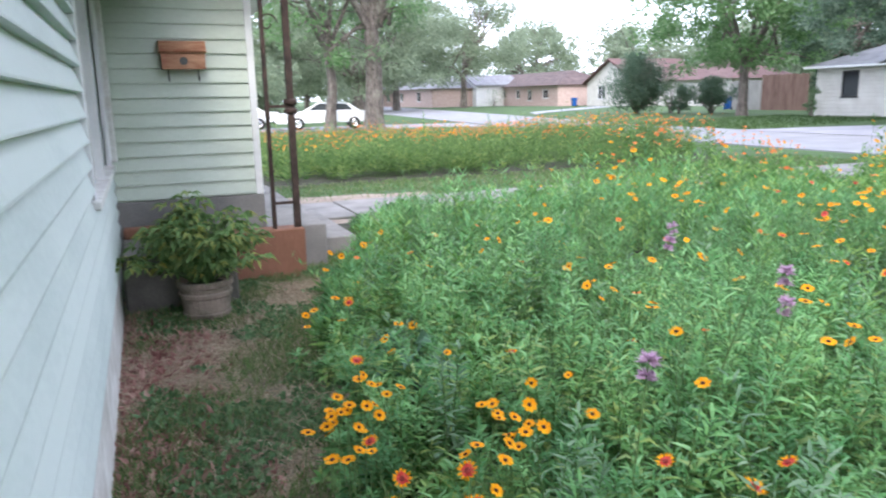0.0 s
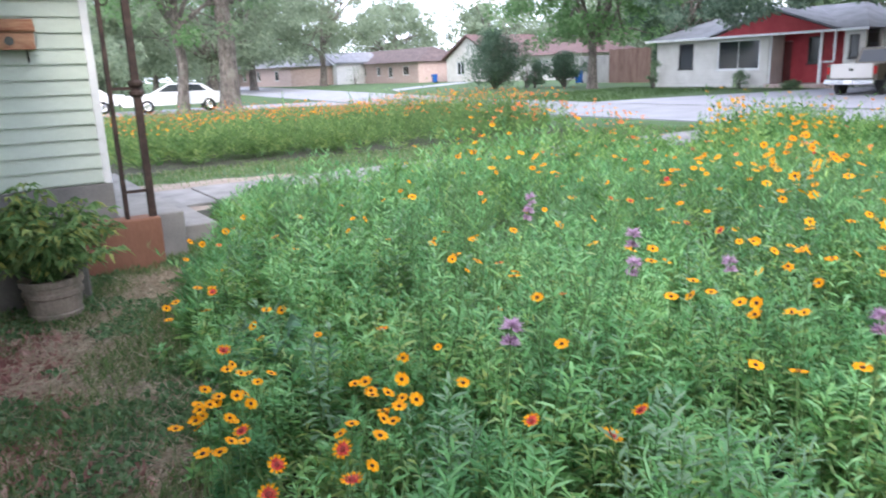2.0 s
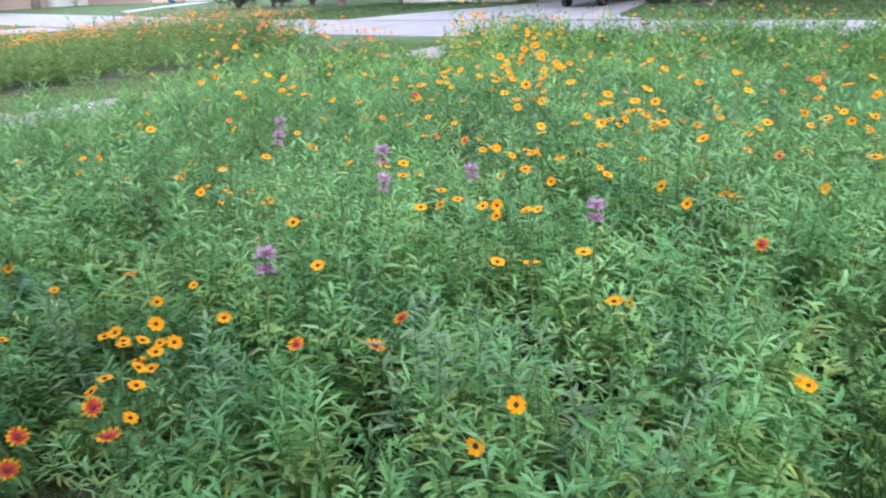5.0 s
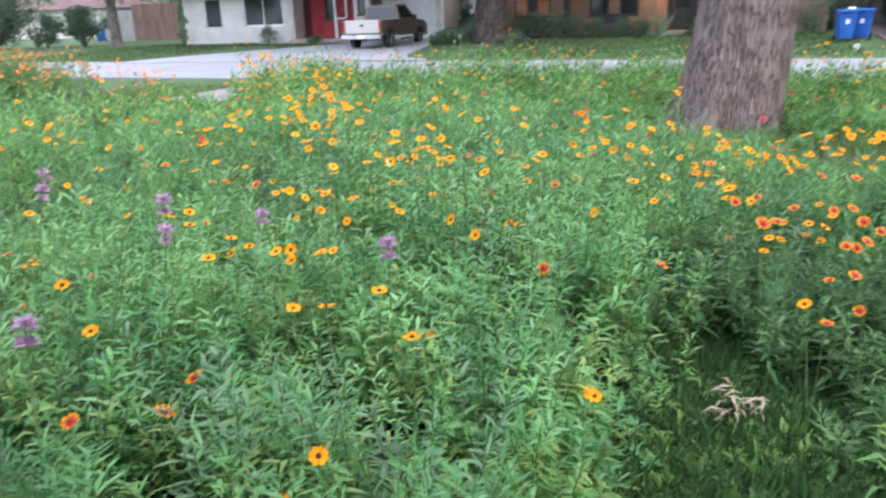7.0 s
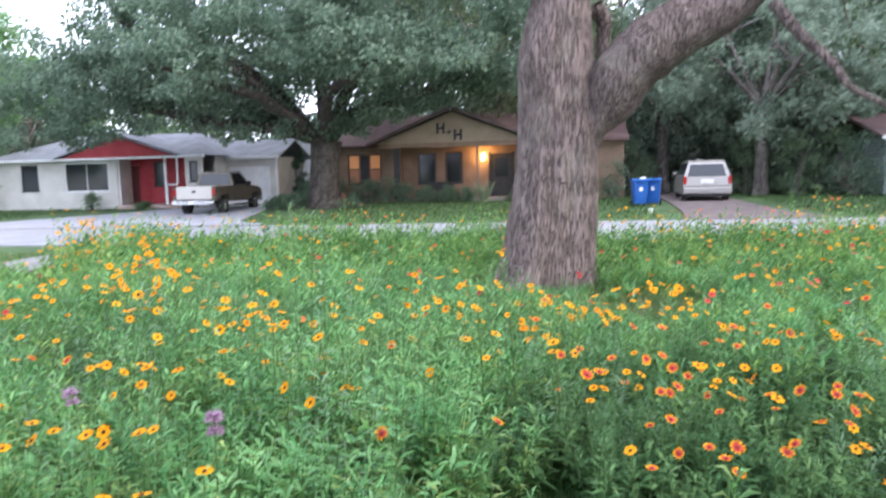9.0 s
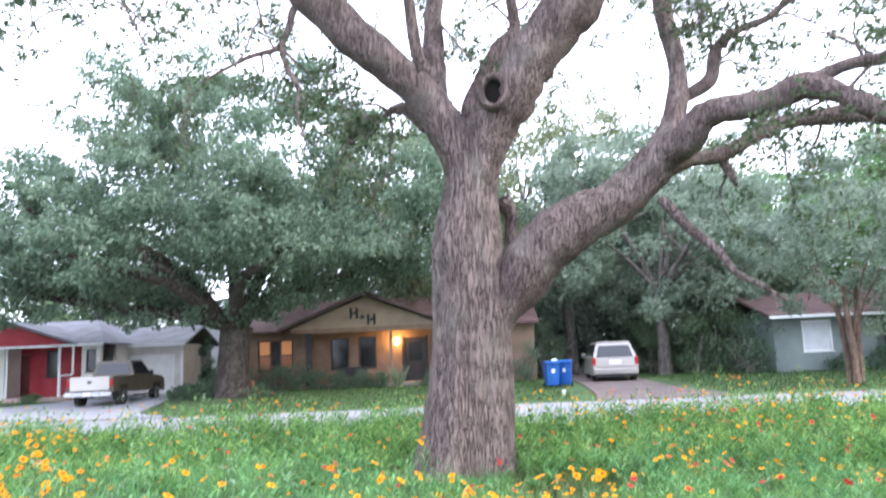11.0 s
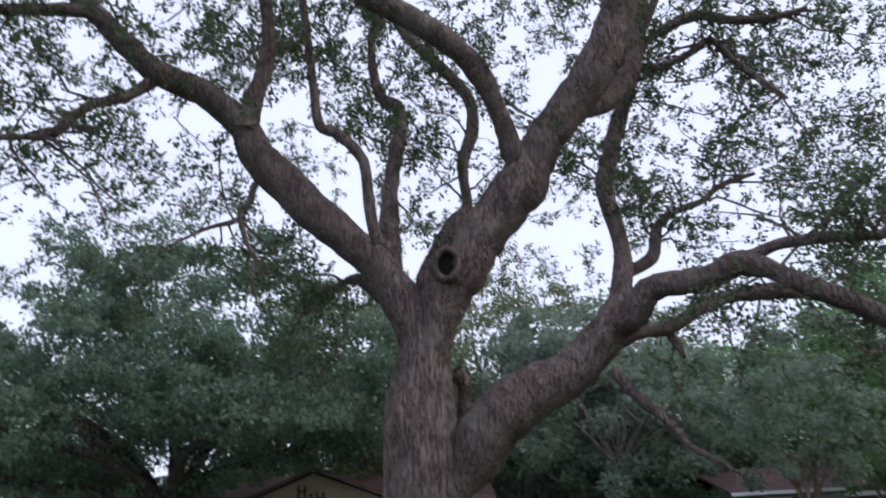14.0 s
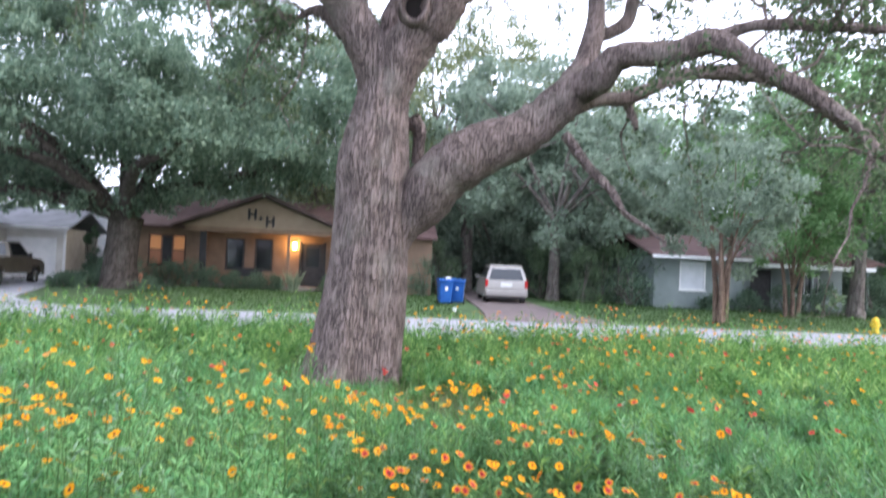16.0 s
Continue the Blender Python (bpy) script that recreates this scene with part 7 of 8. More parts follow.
herbs("meadow_spikes", 560, 36, 0.085, 0.014, (0.7, 6.0, -3.8, 6.0), 1.2, 6.5, MINT, "upright grey-green spikes standing above the growth", curl=0.15, bunch=3, spread=0.04, up=1.2, ring=3)
herbs("meadow_low", 1300, 12, 0.11, 0.024, (0.5, 5.5, 0.2, 6.0), 0.75, 6.0, G_NEAR, "low broader leaves under the wildflowers", curl=0.3, bunch=4, spread=0.05, up=0.5, first=0.4)
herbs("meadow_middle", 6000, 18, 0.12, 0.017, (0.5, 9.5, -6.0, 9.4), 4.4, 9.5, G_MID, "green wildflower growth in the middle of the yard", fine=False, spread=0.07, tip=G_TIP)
herbs("meadow_feather", 2200, 22, 0.11, 0.012, (0.5, 9.5, -6.0, 9.4), 5.0, 9.8, THREAD, "feathery yellow-green growth in the middle of the yard", fine=False, bunch=10, spread=0.09)
herbs("meadow_far", 12500, 11, 0.15, 0.028, (3.0, 15.8, -13.4, 9.4), 9.3, 21, G_MID, "green wildflower growth towards the street", fine=False, spread=0.12)
herbs("meadow_beyond", 5600, 11, 0.15, 0.024, (1.8, 15.5, 13.4, 22.4), 12, 40, G_BED, "tall feathery growth of the bed beyond the walk", fine=False, bunch=9, spread=0.16)

# coarse weeds standing above the rest
def weed(x, y, h, seed, wide=0.03):
    r = np.random.default_rng(seed)
    w = thing("tall_weed", x, y, 0, "tall leafy green weed standing above the flowers", "plant", "tall weeds")
    v, f = tube([(x, y, -0.02), (x + 0.02, y, h * 0.5), (x + 0.01, y + 0.02, h)], [0.007, 0.006, 0.003], 6)
    soup("stem", v, f, STEM, w)
    n = 34
    s = np.linspace(0.1, 1, n)
    az = np.arange(n) * 2.399
    base = np.stack([np.full(n, x + 0.01), np.full(n, y), s * h], 1)
    way = np.stack([np.cos(az), np.sin(az), 0.3 + 0.9 * s], 1)
    v, f = blades(base, way, 0.17 * (1.1 - 0.55 * s) * r.uniform(0.8, 1.2, n), wide * (1.1 - 0.5 * s), 0.35, r)
    soup("foliage", v, f, G_NEAR, w)


for i, (wx, wy, wh_) in enumerate([(2.5, -0.6, 0.62), (3.6, 0.55, 0.85), (3.9, 0.2, 0.92), (4.1, 0.0, 0.88), (4.0, 0.38, 0.85), (5.6, 2.4, 1.0), (6.6, 1.2, 0.98), (4.9, 3.3, 0.98), (7.4, 2.6, 1.0), (9.2, 1.9, 1.0), (5.2, 0.35, 0.95), (6.2, -3.0, 1.0), (9.5, -4.2, 1.15), (11.2, -3.3, 1.2), (12.0, -3.9, 1.25), (11.6, -5.0, 1.2),
                                  (8.2, -5.2, 1.05), (12.6, -6.5, 1.25), (13.0, 5.5, 1.1), (9, 3.6, 0.95), (7.2, 4.8, 1.0), (10.3, 12.9 + 2.2, 1.2), (7.6, 15.6, 1.25), (6.2, 16.2, 1.25), (8.8, 16, 1.2), (1.75, 3.9, 0.7), (1.35, 2.9, 0.62)]):
    weed(wx, wy, wh_, 300 + i, 0.03 if wx < 6 else 0.045)

# a broad-leaved plant at the edge of the bed
bl = thing("broadleaf_plant", 1.15, 3.2, 0, "broad blue-green leaves low among the flowers", "plant")
n = 11
az = np.arange(n) * 2.399
v, f = blades(np.stack([1.15 + 0.03 * np.cos(az), 3.2 + 0.03 * np.sin(az), np.linspace(0.12, 0.45, n)], 1), np.stack([np.cos(az), np.sin(az), np.full(n, 0.75)], 1), np.linspace(0.30, 0.2, n), np.linspace(0.11, 0.07, n), 0.4, mrng)
soup("foliage", v, f, leaf_mat("blue_green_leaf", [(0.07, 0.14, 0.085), (0.10, 0.19, 0.12)], 0.25), bl)
v, f = tube([(1.15, 3.2, -0.02), (1.15, 3.2, 0.25), (1.16, 3.21, 0.46)], [0.012, 0.01, 0.006], 6)
soup("stem", v, f, STEM, bl)

# ---- flowers ----


def petal_ring(n, r0, r1, w, dish, seed, notch=0.0):
    """A ring of single petals round the z axis."""
    r = np.random.default_rng(seed)
    vs, fs = [], []
    for i in range(n):
        a = 2 * math.pi * i / n + r.normal(0, 0.05)
        c, s = math.cos(a), math.sin(a)
        k = len(vs)
        for rad, side, z in ((r0, 0, 0), (0.55 * r1, w * 0.42, dish * 0.5), (r1 * r.uniform(0.9, 1.05), w * 0.30, dish * 1.0), (r1 * (1.0 - notch), 0, dish * 0.9), (r1 * r.uniform(0.9, 1.05), -w * 0.30, dish * 1.0), (0.55 * r1, -w * 0.42, dish * 0.5)):
            vs.append((rad * c - side * s, rad * s + side * c, z + r.normal(0, 0.0015)))
        fs += [(k, k + 1, k + 2), (k, k + 2, k + 3), (k, k + 3, k + 4), (k, k + 4, k + 5)]
    return np.array(vs), np.array(fs)


def dome(r, h, n=9):
    bm = bmesh.new()
    lathe(bm, [(r, 0), (r * 0.8, h * 0.7), (r * 0.3, h)], 0, 0, n)
    return bm


def flower_model(name, label, petals, petal_mat, eye_r, eye_mat, nod, tips=None):
    """One flower at the origin, its head turned by nod degrees towards -x, at the end of an upright stem that reaches 0.7 m down."""
    t = thing(name, 0, 0, 0, label, "flower", name + "s of the bed")
    turn = np.array(Matrix.Rotation(radians(-nod), 3, "Y"))
    soup("petal_ring", petals[0] @ turn.T, petals[1], petal_mat, t)
    if tips is not None:
        soup("petal_tip_ring", tips[0] @ turn.T, tips[1], YELLOW, t, "yellow petal tips")
    bm = dome(eye_r, eye_r * 0.7)
    bmesh.ops.rotate(bm, verts=bm.verts, matrix=Matrix.Rotation(radians(-nod), 3, "Y"))
    part("eye", bm, eye_mat, t)
    bend = 0.03 * math.sin(radians(nod))
    v, f = tube([(0, 0, -0.001), (bend, 0.002, -0.035), (bend * 1.3, 0.004, -0.14), (0.012, 0.0, -0.4), (0.004, 0.004, -0.7)], [0.0018, 0.0018, 0.002, 0.0024, 0.0028], 5)
    soup("stem", v, f, STEM, t)
    return t


NODS = (4, 26, 48)
petals_1, petals_2, petals_3 = petal_ring(8, 0.004, 0.030, 0.021, 0.004, 1, 0.1), petal_ring(11, 0.006, 0.029, 0.014, 0.003, 2, 0.05), petal_ring(8, 0.003, 0.024, 0.017, 0.003, 3, 0.1)
tips_2 = petal_ring(11, 0.021, 0.041, 0.015, 0.005, 2, 0.22)
tips_2 = (tips_2[0] + np.array([0, 0, 0.0016]), tips_2[1])
coreopsis = [flower_model("coreopsis", "golden coreopsis flower with a dark eye", petals_1, YELLOW, 0.0085, DARK_EYE, nod) for nod in NODS]
blanket = [flower_model("blanket_flower", "red blanket flower with yellow petal tips", petals_2, REDDISH, 0.012, RED_EYE, nod, tips_2) for nod in NODS]
small_orange = [flower_model("orange_coreopsis", "small orange coreopsis flower", petals_3, ORANGE, 0.007, DARK_EYE, nod) for nod in NODS]
bergamot = thing("bee_balm", 0, 0, 0, "lilac bee balm with tiered whorls on a leafy stem", "flower", "bee balms of the bed")
for tier, (bz, br) in enumerate([(0.0, 0.036), (-0.048, 0.030)]):
    r = np.random.default_rng(60 + tier)
    n = 90
    az, el = r.uniform(0, 6.283, n), r.uniform(-0.3, 0.9, n)
    way = np.stack([np.cos(az) * np.cos(el), np.sin(az) * np.cos(el), np.sin(el)], 1)
    v, f = flakes(way * 0.006 + [0, 0, bz], way, br * r.uniform(0.7, 1.2, n), np.full(n, 0.010), r)
    soup("whorl", v, f, PURPLE, bergamot)
v, f = tube([(0, 0, 0.01), (0, 0.002, -0.2), (0.006, 0, -0.5)], [0.003, 0.0032, 0.0036], 5)
soup("stem", v, f, STEM, bergamot)
r = np.random.default_rng(66)
az = np.arange(16) * 1.57 + 0.3 * (np.arange(16) // 2)
v, f = blades(np.stack([0 * az, 0 * az, -0.03 - 0.028 * np.arange(16)], 1), np.stack([np.cos(az), np.sin(az), np.full(16, 0.25)], 1), np.full(16, 0.075), np.full(16, 0.015), 0.35, r)
soup("foliage", v, f, G_NEAR, bergamot)

heads = []


def bloom(models, x, y, z, size=1.0, nods=(0.35, 0.4, 0.25)):
    """A copy of a flower, its head at the given height, nodding mostly towards the open lawn by the house."""
    model = models if not isinstance(models, list) else random.choices(models, nods)[0]
    a = math.degrees(math.atan2(y, x)) + random.gauss(0, 55) if isinstance(models, list) else random.uniform(0, 360)
    heads.append(copy_thing(model, pose(x, y, z, random.gauss(0, 7), random.gauss(0, 7), a) @ Matrix.Scale(size, 4)))
    return heads[-1]


random.seed(8)
CLUMP_1 = ((0.85, 2.98, 0.42), (0.76, 2.72, 0.51), (0.83, 2.79, 0.45), (0.79, 2.56, 0.54), (0.90, 2.62, 0.49), (0.87, 2.71, 0.43), (0.63, 2.56, 0.52), (0.68, 2.58, 0.47), (0.69, 2.37, 0.55), (0.75, 2.48, 0.50), (0.77, 2.49, 0.45), (0.57, 2.42, 0.53), (0.63, 2.51, 0.48), (0.61, 2.56, 0.42), (0.54, 2.35, 0.51), (0.56, 2.40, 0.46), (0.46, 2.27, 0.54), (0.65, 2.34, 0.49), (0.68, 2.41, 0.44), (0.59, 2.12, 0.52), (0.65, 2.19, 0.47), (0.48, 2.02, 0.56), (0.55, 2.11, 0.50), (0.67, 2.58, 0.45), (0.56, 2.36, 0.54))
CLUMP_2 = ((1.11, 2.31, 0.50), (1.09, 2.18, 0.56), (1.11, 2.18, 0.52), (1.03, 2.01, 0.59), (1.12, 2.07, 0.55), (1.18, 2.08, 0.51), (1.15, 1.93, 0.57), (1.06, 2.00, 0.53), (0.98, 1.84, 0.59), (1.09, 1.94, 0.56), (1.06, 1.93, 0.52), (0.93, 1.77, 0.58), (0.87, 1.92, 0.54), (0.96, 2.03, 0.50), (0.84, 1.65, 0.57), (1.34, 2.35, 0.53), (1.17, 2.06, 0.59), (1.37, 1.98, 0.55), (1.08, 2.01, 0.51))
LAWN_EDGE = ((1.36, 5.69, 0.40), (1.31, 5.12, 0.49), (1.15, 4.95, 0.44), (1.52, 5.25, 0.53), (1.89, 6.00, 0.47), (1.28, 4.62, 0.41), (0.97, 3.95, 0.51), (1.09, 4.12, 0.45), (0.73, 3.59, 0.54), (0.83, 3.86, 0.48), (0.96, 3.77, 0.43), (0.71, 3.46, 0.52), (1.19, 3.49, 0.46), (1.30, 3.58, 0.41), (1.02, 3.18, 0.50), (1.04, 3.15, 0.44))
NEAR_BED = ((2.08, 3.29, 0.70), (1.83, 2.72, 0.77), (2.23, 3.12, 0.73), (1.83, 2.52, 0.80), (2.15, 3.26, 0.76), (2.40, 3.86, 0.71), (1.85, 2.29, 0.78), (1.82, 2.11, 0.74), (1.44, 1.55, 0.81), (2.37, 1.81, 0.77), (2.62, 2.24, 0.72), (2.07, 1.67, 0.80), (2.33, 1.57, 0.75), (2.38, 1.54, 0.70), (2.28, 1.34, 0.78), (1.91, 1.22, 0.73), (1.79, 1.02, 0.81), (2.06, 0.99, 0.76))
MIDDLE = ((3.15, 0.85, 0.68), (3.19, 0.52, 0.75), (3.44, 1.33, 0.71), (3.29, 1.02, 0.78), (3.17, 1.00, 0.74), (3.25, 1.09, 0.69), (2.34, 1.51, 0.76), (2.48, 1.41, 0.72), (4.28, 0.26, 0.79), (4.64, 0.47, 0.75), (3.64, 0.32, 0.70), (3.11, 1.80, 0.78), (3.16, 1.97, 0.73), (3.45, 2.26, 0.68), (3.69, 2.95, 0.76), (3.41, 2.75, 0.71), (3.33, 2.80, 0.79), (3.77, 3.27, 0.74), (2.41, 1.85, 0.69), (2.65, 2.26, 0.77), (2.67, 2.19, 0.72))
BESIDE_GLADE = ((3.83, -0.26, 0.50), (3.61, -0.20, 0.57), (3.53, -0.18, 0.53), (3.79, -0.37, 0.60), (3.89, -0.45, 0.56), (3.82, -0.43, 0.51), (2.80, -0.30, 0.58), (3.87, -0.82, 0.54), (3.62, -0.91, 0.61), (4.62, -1.25, 0.57), (4.21, -1.03, 0.52), (3.91, -1.11, 0.60), (3.96, -0.27, 0.55), (4.57, -0.48, 0.50), (4.03, -0.87, 0.58))
BESIDE_OAK = ((6.90, -0.72, 0.50), (6.61, -0.75, 0.57), (6.55, -0.99, 0.53), (6.46, -0.94, 0.60), (6.02, -0.61, 0.56), (6.04, -0.71, 0.51), (5.58, -0.91, 0.58), (5.42, -0.43, 0.54), (6.61, -0.80, 0.61), (6.63, -1.04, 0.57), (7.12, -0.97, 0.52), (5.87, -1.01, 0.60))
BAND = ((4.75, 2.31, 0.62), (4.26, 1.96, 0.72), (4.80, 2.11, 0.66), (4.43, 1.86, 0.76), (4.89, 1.99, 0.70), (3.98, 1.82, 0.63), (3.67, 1.60, 0.73), (3.89, 1.63, 0.67), (3.85, 1.98, 0.77), (4.19, 1.61, 0.71), (5.27, 1.63, 0.65), (4.33, 1.23, 0.75), (4.45, 1.36, 0.69), (4.81, 1.22, 0.63), (4.56, 1.11, 0.72), (4.19, 0.81, 0.66), (3.91, 0.71, 0.76), (4.93, 0.87, 0.70), (4.17, 1.10, 0.64), (3.86, 0.45, 0.74), (4.26, 0.33, 0.68), (3.65, -0.01, 0.78), (3.70, -0.01, 0.72), (4.75, 0.21, 0.65), (3.49, 1.63, 0.75), (4.77, 2.12, 0.69), (5.03, 0.97, 0.63), (4.35, 0.43, 0.73))
NEAR_EDGE = ((2.33, 0.36, 0.36), (2.21, 0.32, 0.42), (2.55, 1.09, 0.38), (2.42, 0.98, 0.44), (2.19, 2.28, 0.40), (3.23, 0.92, 0.66), (2.43, 1.43, 0.73), (1.91, 0.81, 0.69), (2.89, 1.07, 0.76), (3.55, 1.15, 0.72), (3.43, 1.13, 0.67), (3.35, 1.35, 0.74), (3.41, 2.04, 0.70), (3.11, 2.05, 0.77), (1.98, 2.91, 0.73), (2.17, 3.41, 0.68), (2.21, 3.07, 0.76), (2.05, 2.53, 0.71), (1.33, 0.78, 0.66), (1.38, 0.94, 0.45))
for place in (CLUMP_1, CLUMP_2):
    for fx, fy, fz in place:
        bloom(coreopsis, fx, fy, fz, random.uniform(0.7, 0.92))
for place in (LAWN_EDGE, NEAR_BED, MIDDLE, BESIDE_GLADE, NEAR_EDGE):
    for fx, fy, fz in place:
        bloom(coreopsis, fx, fy, fz, random.uniform(0.72, 0.98))
for place in (BESIDE_OAK, BAND):
    for fx, fy, fz in place:
        bloom(coreopsis, fx, fy, fz, random.uniform(1.0, 1.3))
RED_NEAR = ((1.78, 4.94, 0.50), (2.01, 5.03, 0.60), (0.99, 3.72, 0.54), (0.72, 2.59, 0.64), (1.37, 2.57, 0.58), (2.01, 2.62, 0.51), (0.59, 1.99, 0.61), (0.64, 1.85, 0.55), (0.52, 1.56, 0.65), (1.33, 1.56, 0.59), (0.79, 1.68, 0.53), (0.77, 1.68, 0.63), (1.48, 1.38, 0.57), (1.76, 1.52, 0.51), (4.12, 3.89, 0.60), (4.00, 3.26, 0.54))
RED_MIDDLE = ((4.29, 0.96, 0.60), (2.60, 0.59, 0.69), (2.90, 0.20, 0.64), (3.95, 1.64, 0.73), (3.91, 3.56, 0.67), (3.81, 2.99, 0.61), (3.42, 2.46, 0.71), (4.04, -0.14, 0.65), (3.52, -0.28, 0.74), (3.75, -0.46, 0.68), (4.01, -0.57, 0.63), (3.44, -0.54, 0.72), (3.36, -0.55, 0.66), (3.44, -0.49, 0.61), (3.38, -0.16, 0.70), (6.19, 1.43, 0.64), (5.11, 0.07, 0.73), (4.47, -0.63, 0.68), (4.78, -0.49, 0.62))
RED_GLADE = ((4.92, -0.95, 0.48), (4.70, -1.00, 0.55), (4.74, -1.11, 0.51), (3.81, -0.98, 0.58), (4.10, -0.78, 0.54), (3.74, -0.91, 0.49), (3.33, -0.72, 0.56), (3.69, -0.74, 0.52), (3.13, -0.49, 0.59), (3.16, -0.41, 0.55), (3.07, -0.63, 0.50), (2.87, -0.69, 0.58), (2.92, -0.49, 0.53), (3.01, -0.68, 0.48), (2.89, -0.87, 0.56), (2.80, -0.68, 0.51), (2.90, -0.90, 0.59), (2.74, -0.37, 0.54))
for place in (RED_NEAR, RED_MIDDLE, RED_GLADE):
    for fx, fy, fz in place:
        bloom(blanket, fx, fy, fz, random.uniform(0.6, 0.85) if place is RED_GLADE else random.uniform(0.65, 0.9), (0.2, 0.45, 0.35))
for fx, fy, fz in ((1.33, 1.65, 0.86), (2.67, 3.17, 0.90), (2.50, 2.98, 0.87), (2.35, 2.11, 0.91), (2.06, 1.84, 0.89), (2.41, 1.68, 0.87), (2.12, 0.98, 0.90)):
    bloom(bergamot, fx, fy, fz, random.uniform(0.75, 0.95))
# the rest of the near bed
for x, y in sow(75, 0.9, 6.0, -1.8, 6.0, 2.4, 6.2):
    bloom(coreopsis if random.random() < 0.7 else small_orange, x, y, min(float(tall(x, y)), 0.8) * random.uniform(1.0, 1.22) + 0.04, random.uniform(0.6, 1.0))
for x, y in sow(45, 2.7, 5.8, -2.2, 0.35, 2.9, 6.2):
    bloom(blanket, x, y, min(float(tall(x, y)), 0.8) * random.uniform(1.08, 1.32) + 0.06, random.uniform(0.6, 0.9))
for model in (*coreopsis, *blanket, *small_orange, bergamot):
    for ob in (*model.children_recursive, model):
        bpy.data.objects.remove(ob)


def flower_drift(name, n, area, near, far, size, material, label, lift=(1.05, 1.34), ok=None):
    """Far flowers past counting: each a dish of seven petals with an eye."""
    p = sow(n * 3, *area, near, far)
    if ok is not None:
        p = p[mrng.random(len(p)) < ok(p[:, 0], p[:, 1])]
    p = p[:n]
    m = len(p)
    z = np.minimum(tall(p[:, 0], p[:, 1]), 0.95) * mrng.uniform(*lift, m) + 0.02
    v, f = stalks(p, z, np.zeros((m, 2)), 0.0028)[:2]
    tagged(soup(name + "_stems", v, f, STEM), "thin stems carrying the flowers", "stems", kind="stuff")
    up = unit(np.stack([mrng.normal(-0.35, 0.4, m), mrng.normal(-0.25, 0.4, m), np.full(m, 1.0)], 1))
    u = unit(np.cross(up, mrng.standard_normal((m, 3))))
    w = np.cross(up, u)
    c = np.concatenate([p, z[:, None]], 1)
    k = 7
    a = np.linspace(0, 2 * math.pi, k * 2, endpoint=False)
    rad = np.where(np.arange(k * 2) % 2 == 0, 1.0, 0.62)
    R = size * mrng.uniform(0.75, 1.25, m)
    rim = c[:, None] + R[:, None, None] * rad[None, :, None] * (np.cos(a)[None, :, None] * u[:, None] + np.sin(a)[None, :, None] * w[:, None]) + up[:, None] * 0.005
    v = np.concatenate([c[:, None], rim], 1)
    i = np.arange(m)[:, None] * (2 * k + 1)
    f = np.concatenate([i + [0, 1 + j, 1 + (j + 1) % (2 * k)] for j in range(2 * k)])
    tagged(soup(name, v.reshape(-1, 3), f, material), label, "flowers", kind="stuff")
    eye = c[:, None] + 0.28 * R[:, None, None] * (np.cos(a[::3])[None, :, None] * u[:, None] + np.sin(a[::3])[None, :, None] * w[:, None]) + up[:, None] * 0.008
    ke = eye.shape[1]
    fe = np.arange(m)[:, None] * ke + np.arange(ke)[None]
    tagged(soup(name + "_eyes", eye.reshape(-1, 3), fe, DARK_EYE), "dark eyes of the flowers", "flowers", kind="stuff")


flower_drift("golden_flowers", 500, (3.0, 15.6, -13, 9.3), 5.2, 21, 0.032, YELLOW, "scattered golden coreopsis flowers", ok=lambda x, y: 0.25 + 0.75 * smooth(-0.3, 0.5, wave(x, y, 0.9, 3.0)))
flower_drift("golden_middle", 250, (2.6, 7.0, -2.0, 5.0), 3.3, 6.8, 0.032, YELLOW, "golden coreopsis crowding the middle of the yard", ok=lambda x, y: smooth(-0.1, 0.4, wave(x, y, 1.5, 6.0)))
flower_drift("golden_clump", 110, (9.7, 11.9, 6.2, 8.4), 5, 21, 0.04, YELLOW, "crowded golden flowers near the end of the walk", (0.75, 1.15))
flower_drift("golden_flowers_south", 380, (6.5, 15.6, -12.5, -1.0), 6, 21, 0.032, YELLOW, "golden flowers beyond the oak")
flower_drift("orange_flowers", 150, (5.0, 15.6, -12, 9.3), 6, 21, 0.033, ORANGE, "scattered orange flowers", ok=lambda x, y: 0.3 + 0.7 * smooth(0, 0.5, wave(x, y, 0.7, 5.0)))
flower_drift("red_flowers", 200, (4.5, 14, -9, 6), 5.5, 21, 0.032, REDDISH, "scattered red blanket flowers", ok=lambda x, y: np.where(y < 1, 1.0, 0.35))
flower_drift("orange_band", 170, (5.9, 9.8, 8.3, 9.35), 8, 21, 0.027, ORANGE, "orange flowers along the walk")
flower_drift("orange_bed", 1950, (1.8, 15.5, 13.7, 22.2), 12, 40, 0.024, ORANGE, "orange flowers topping the bed beyond the walk", (0.95, 1.2))
flower_drift("golden_bed", 260, (1.8, 15.5, 14.2, 22.2), 12, 40, 0.036, YELLOW, "golden flowers of the bed beyond the walk", (0.9, 1.15))

# ---- lawn grass, straw and litter close by ----


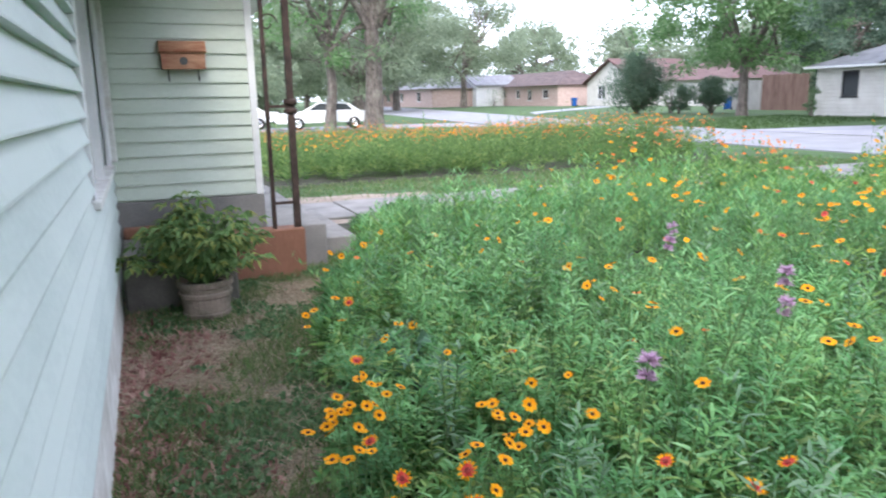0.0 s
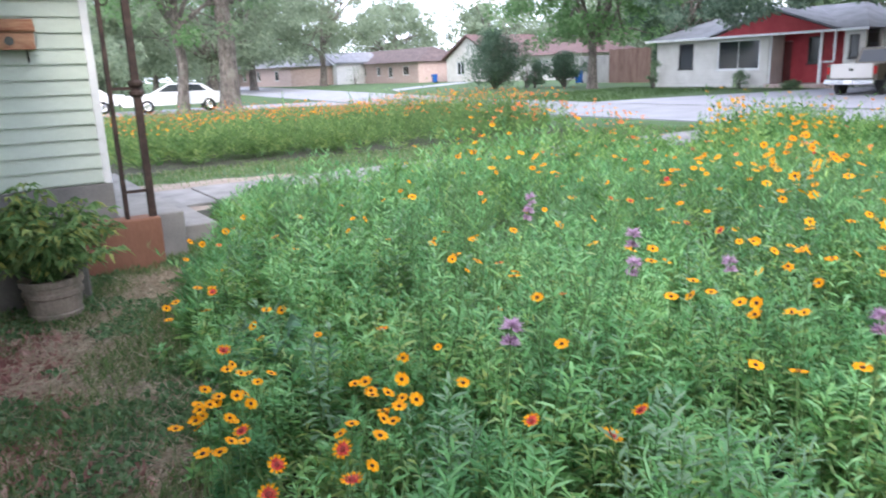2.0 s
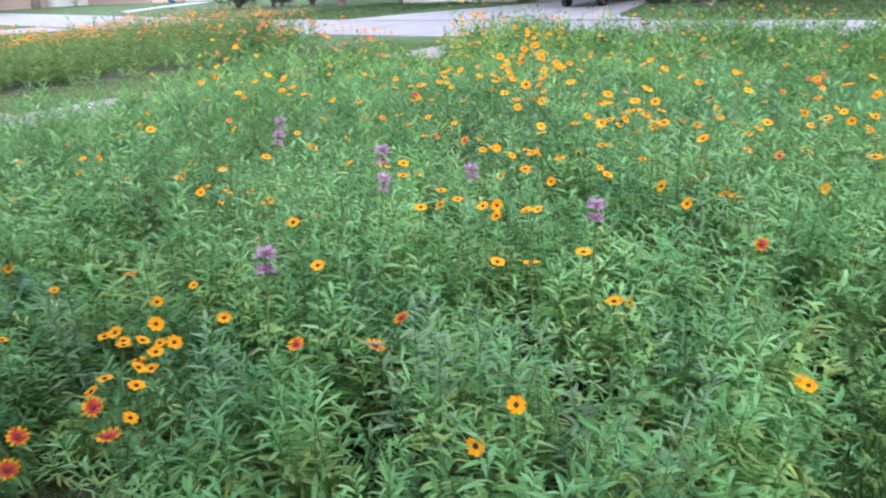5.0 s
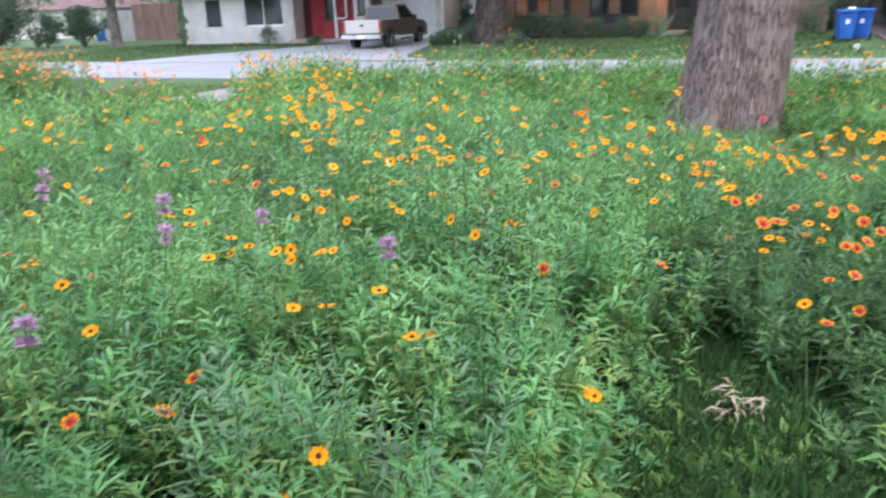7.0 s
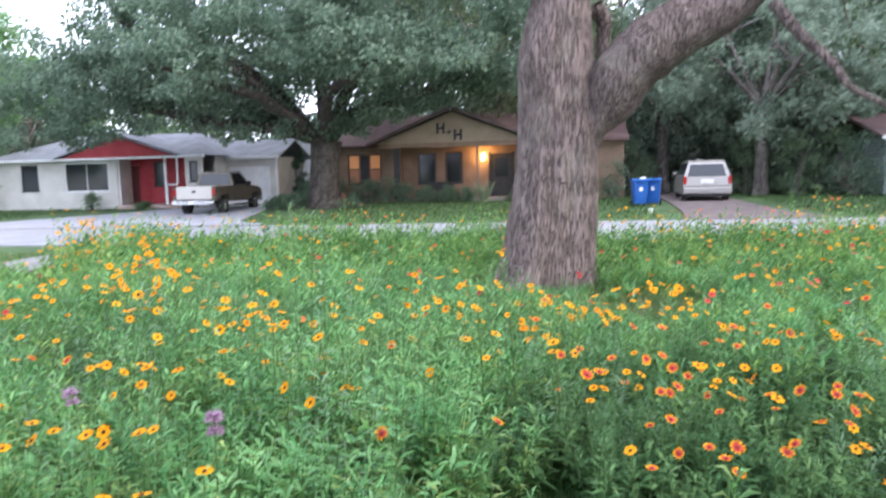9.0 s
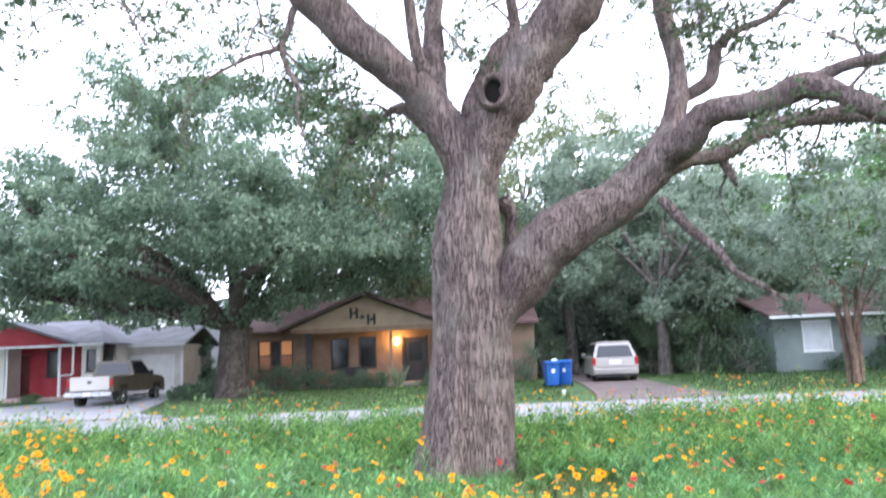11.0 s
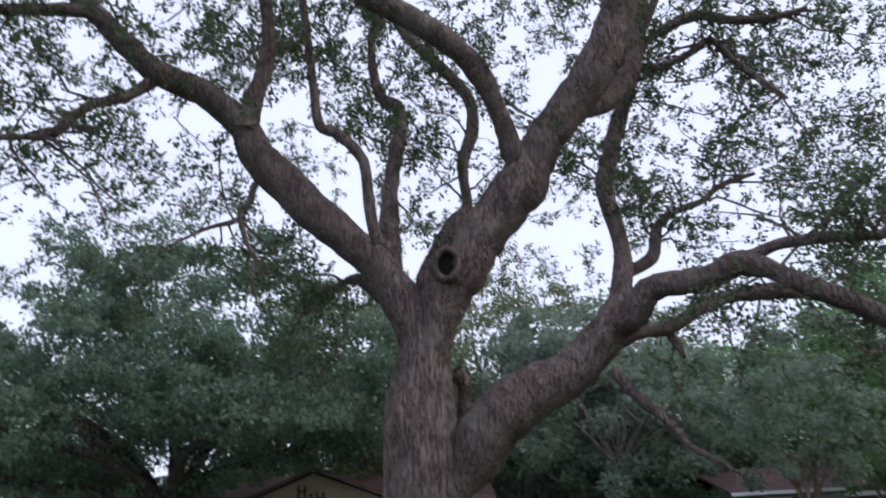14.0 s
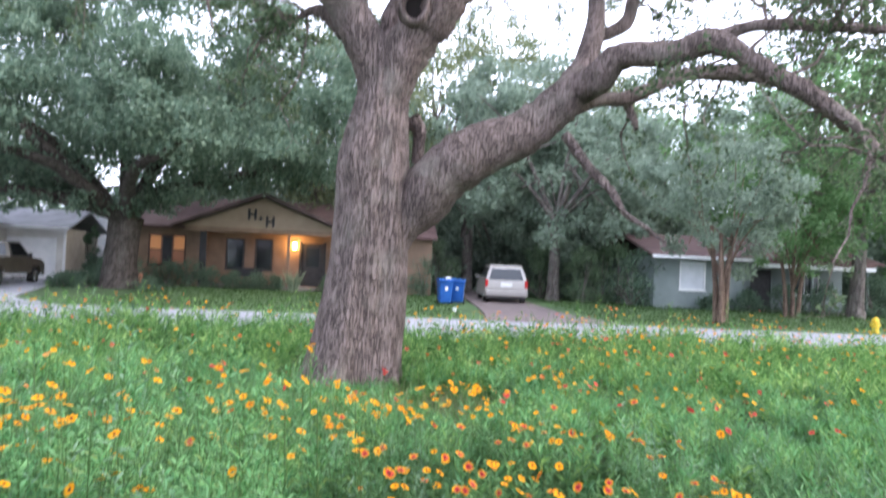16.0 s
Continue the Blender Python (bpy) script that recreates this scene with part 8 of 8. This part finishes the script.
def turf(name, n, area, height, width, material, label, keep, flat=0.0, z=0.0):
    x, y = mrng.uniform(area[0], area[1], n), mrng.uniform(area[2], area[3], n)
    ok = mrng.random(n) < keep(x, y)
    x, y = x[ok], y[ok]
    m = len(x)
    h = height * mrng.uniform(0.5, 1.3, m)
    way = np.stack([mrng.normal(0, 0.5, m), mrng.normal(0, 0.5, m), np.full(m, 1.0)], 1)
    if flat:
        way[:, 2] = mrng.normal(0.0, flat, m)
    base = np.stack([x, y, gz(x, y) + z + mrng.uniform(0, 0.02, m) * (1 if flat else 0)], 1)
    v, f = flakes(base, way, h, width * mrng.uniform(0.7, 1.3, m), mrng)
    v[:, 2] = np.maximum(v[:, 2], 0.004)
    tagged(soup(name, v, f, material), label, "grass", kind="stuff")


strip = lambda x, y: (x > WX + 0.03) * (x < bed_edge(y) + 0.25) * smooth(-0.35, 0.45, wave(x, y, 2.2, 2.0) + 0.25 * (x - 0.2)) * (y < 6.6 + (x > 1.4) * 3)
bare = lambda x, y: (x > WX + 0.03) * (x < bed_edge(y) + 0.1) * (1 - smooth(-0.4, 0.4, wave(x, y, 2.2, 2.0) + 0.25 * (x - 0.2)))
turf("lawn_grass", 52000, (-0.2, 1.9, 0.9, 7.4), 0.085, 0.0065, GRASS, "patchy green lawn grass beside the house", strip)
turf("dead_grass_blades", 80000, (-0.2, 1.6, 0.9, 6.5), 0.12, 0.0055, STRAW, "dead straw grass lying on the lawn", lambda x, y: np.clip(bare(x, y) + 0.22, 0, 1) * (x < bed_edge(y) + 0.1), flat=0.12)
turf("dry_leaves", 17000, (-0.2, 0.75, 0.9, 6.0), 0.07, 0.032, LITTER, "dry reddish leaf litter along the house wall", lambda x, y: np.clip(1.05 - 1.9 * (x + 0.12) + 0.5 * wave(x, y, 3, 1), 0, 1), flat=0.25)
turf("clover", 30000, (-0.1, 1.8, 0.9, 6.8), 0.042, 0.032, leaf_mat("low_weed_leaf", [(0.07, 0.14, 0.06), (0.125, 0.22, 0.10), (0.19, 0.29, 0.15)], 0.35), "low round-leaved weeds in the lawn", lambda x, y: (x > WX + 0.05) * (x < bed_edge(y) + 0.2) * smooth(-0.05, 0.3, wave(x, y, 2.6, 7.0) + 0.2 * wave(x, y, 7, 1)), flat=0.45, z=0.025)
glade = lambda x, y: smooth(0, 0.3, x - 1.5) * smooth(0, 0.2, 3.8 - x) * smooth(0, 0.2, 0.6 - y)
# Darker copy of the lawn blades; the gap's shade is in their colour.
turf("glade_grass", 34000, (1.5, 3.9, -2.6, 0.6), 0.14, 0.008, leaf_mat("shade_darkened_grass", [(0.03, 0.07, 0.022), (0.055, 0.125, 0.04), (0.09, 0.17, 0.055)], 0.25), "grass in a gap between the flowers, coloured dark for shade", glade)
turf("glade_weeds", 11000, (1.6, 3.6, -1.7, 0.55), 0.065, 0.028, G_MID, "low leafy weeds in a gap between the flowers", lambda x, y: glade(x, y) * smooth(-0.4, 0.4, wave(x, y, 3.3, 2.0)), flat=0.55, z=0.03)
turf("verge_grass", 15000, (1.2, 15, 11.3, 13.7), 0.09, 0.012, GRASS, "uncut lawn between the walk and the far bed", lambda x, y: np.full(len(x), 1.0) * (1 - (x < 4.4) * (y < 12.1) * 0.85))
turf("oak_foot_grass", 9000, (6.3, 11.4, -2.2, 1.8), 0.22, 0.014, GRASS, "long grass round the foot of the oak", lambda x, y: (np.hypot(x - 9.95, y - 0.33) > 0.6) * 1.0)
# Tufts across the street use darker blades, with tree shade in the colour.
turf("far_lawn_tufts", 34000, (23.3, 34.4, -24, 32), 0.13, 0.03, leaf_mat("shade_darkened_far_blade", [(0.035, 0.07, 0.022), (0.06, 0.11, 0.036), (0.09, 0.15, 0.052)], 0.3), "rough grass of the lawns across the street", lambda x, y: ((y < -8) | (y > -3.2)) * ((y < 9.0) | (y > 23.5) | (x > 34)) * 1.0, z=0.02)
tuft = thing("dry_tuft", 2.86, -0.11, 0, "pale dead tuft lying in the grass gap", "plant")
n = 60
az = mrng.uniform(0, 6.28, n)
v, f = blades(np.stack([2.86 + 0.09 * np.cos(az) * mrng.random(n), -0.11 + 0.13 * np.sin(az) * mrng.random(n), mrng.uniform(0.02, 0.16, n)], 1), np.stack([np.cos(az * 3), np.sin(az * 3), mrng.uniform(-0.6, 0.7, n)], 1), mrng.uniform(0.05, 0.12, n), np.full(n, 0.016), 0.3, mrng)
soup("dead_leaves", v, f, STRAW, tuft)

marker = thing("white_marker", 12.3, -7.0, 0, "small white panel on a stake among the flowers", "sign")
part("panel", boxes((12.28, 12.3, -7.16, -6.84, 0.42, 0.55), bevel=0.006), WHITE, marker)
part("stake", boxes((12.301, 12.32, -7.01, -6.99, -0.05, 0.5)), DRY_STEM, marker)
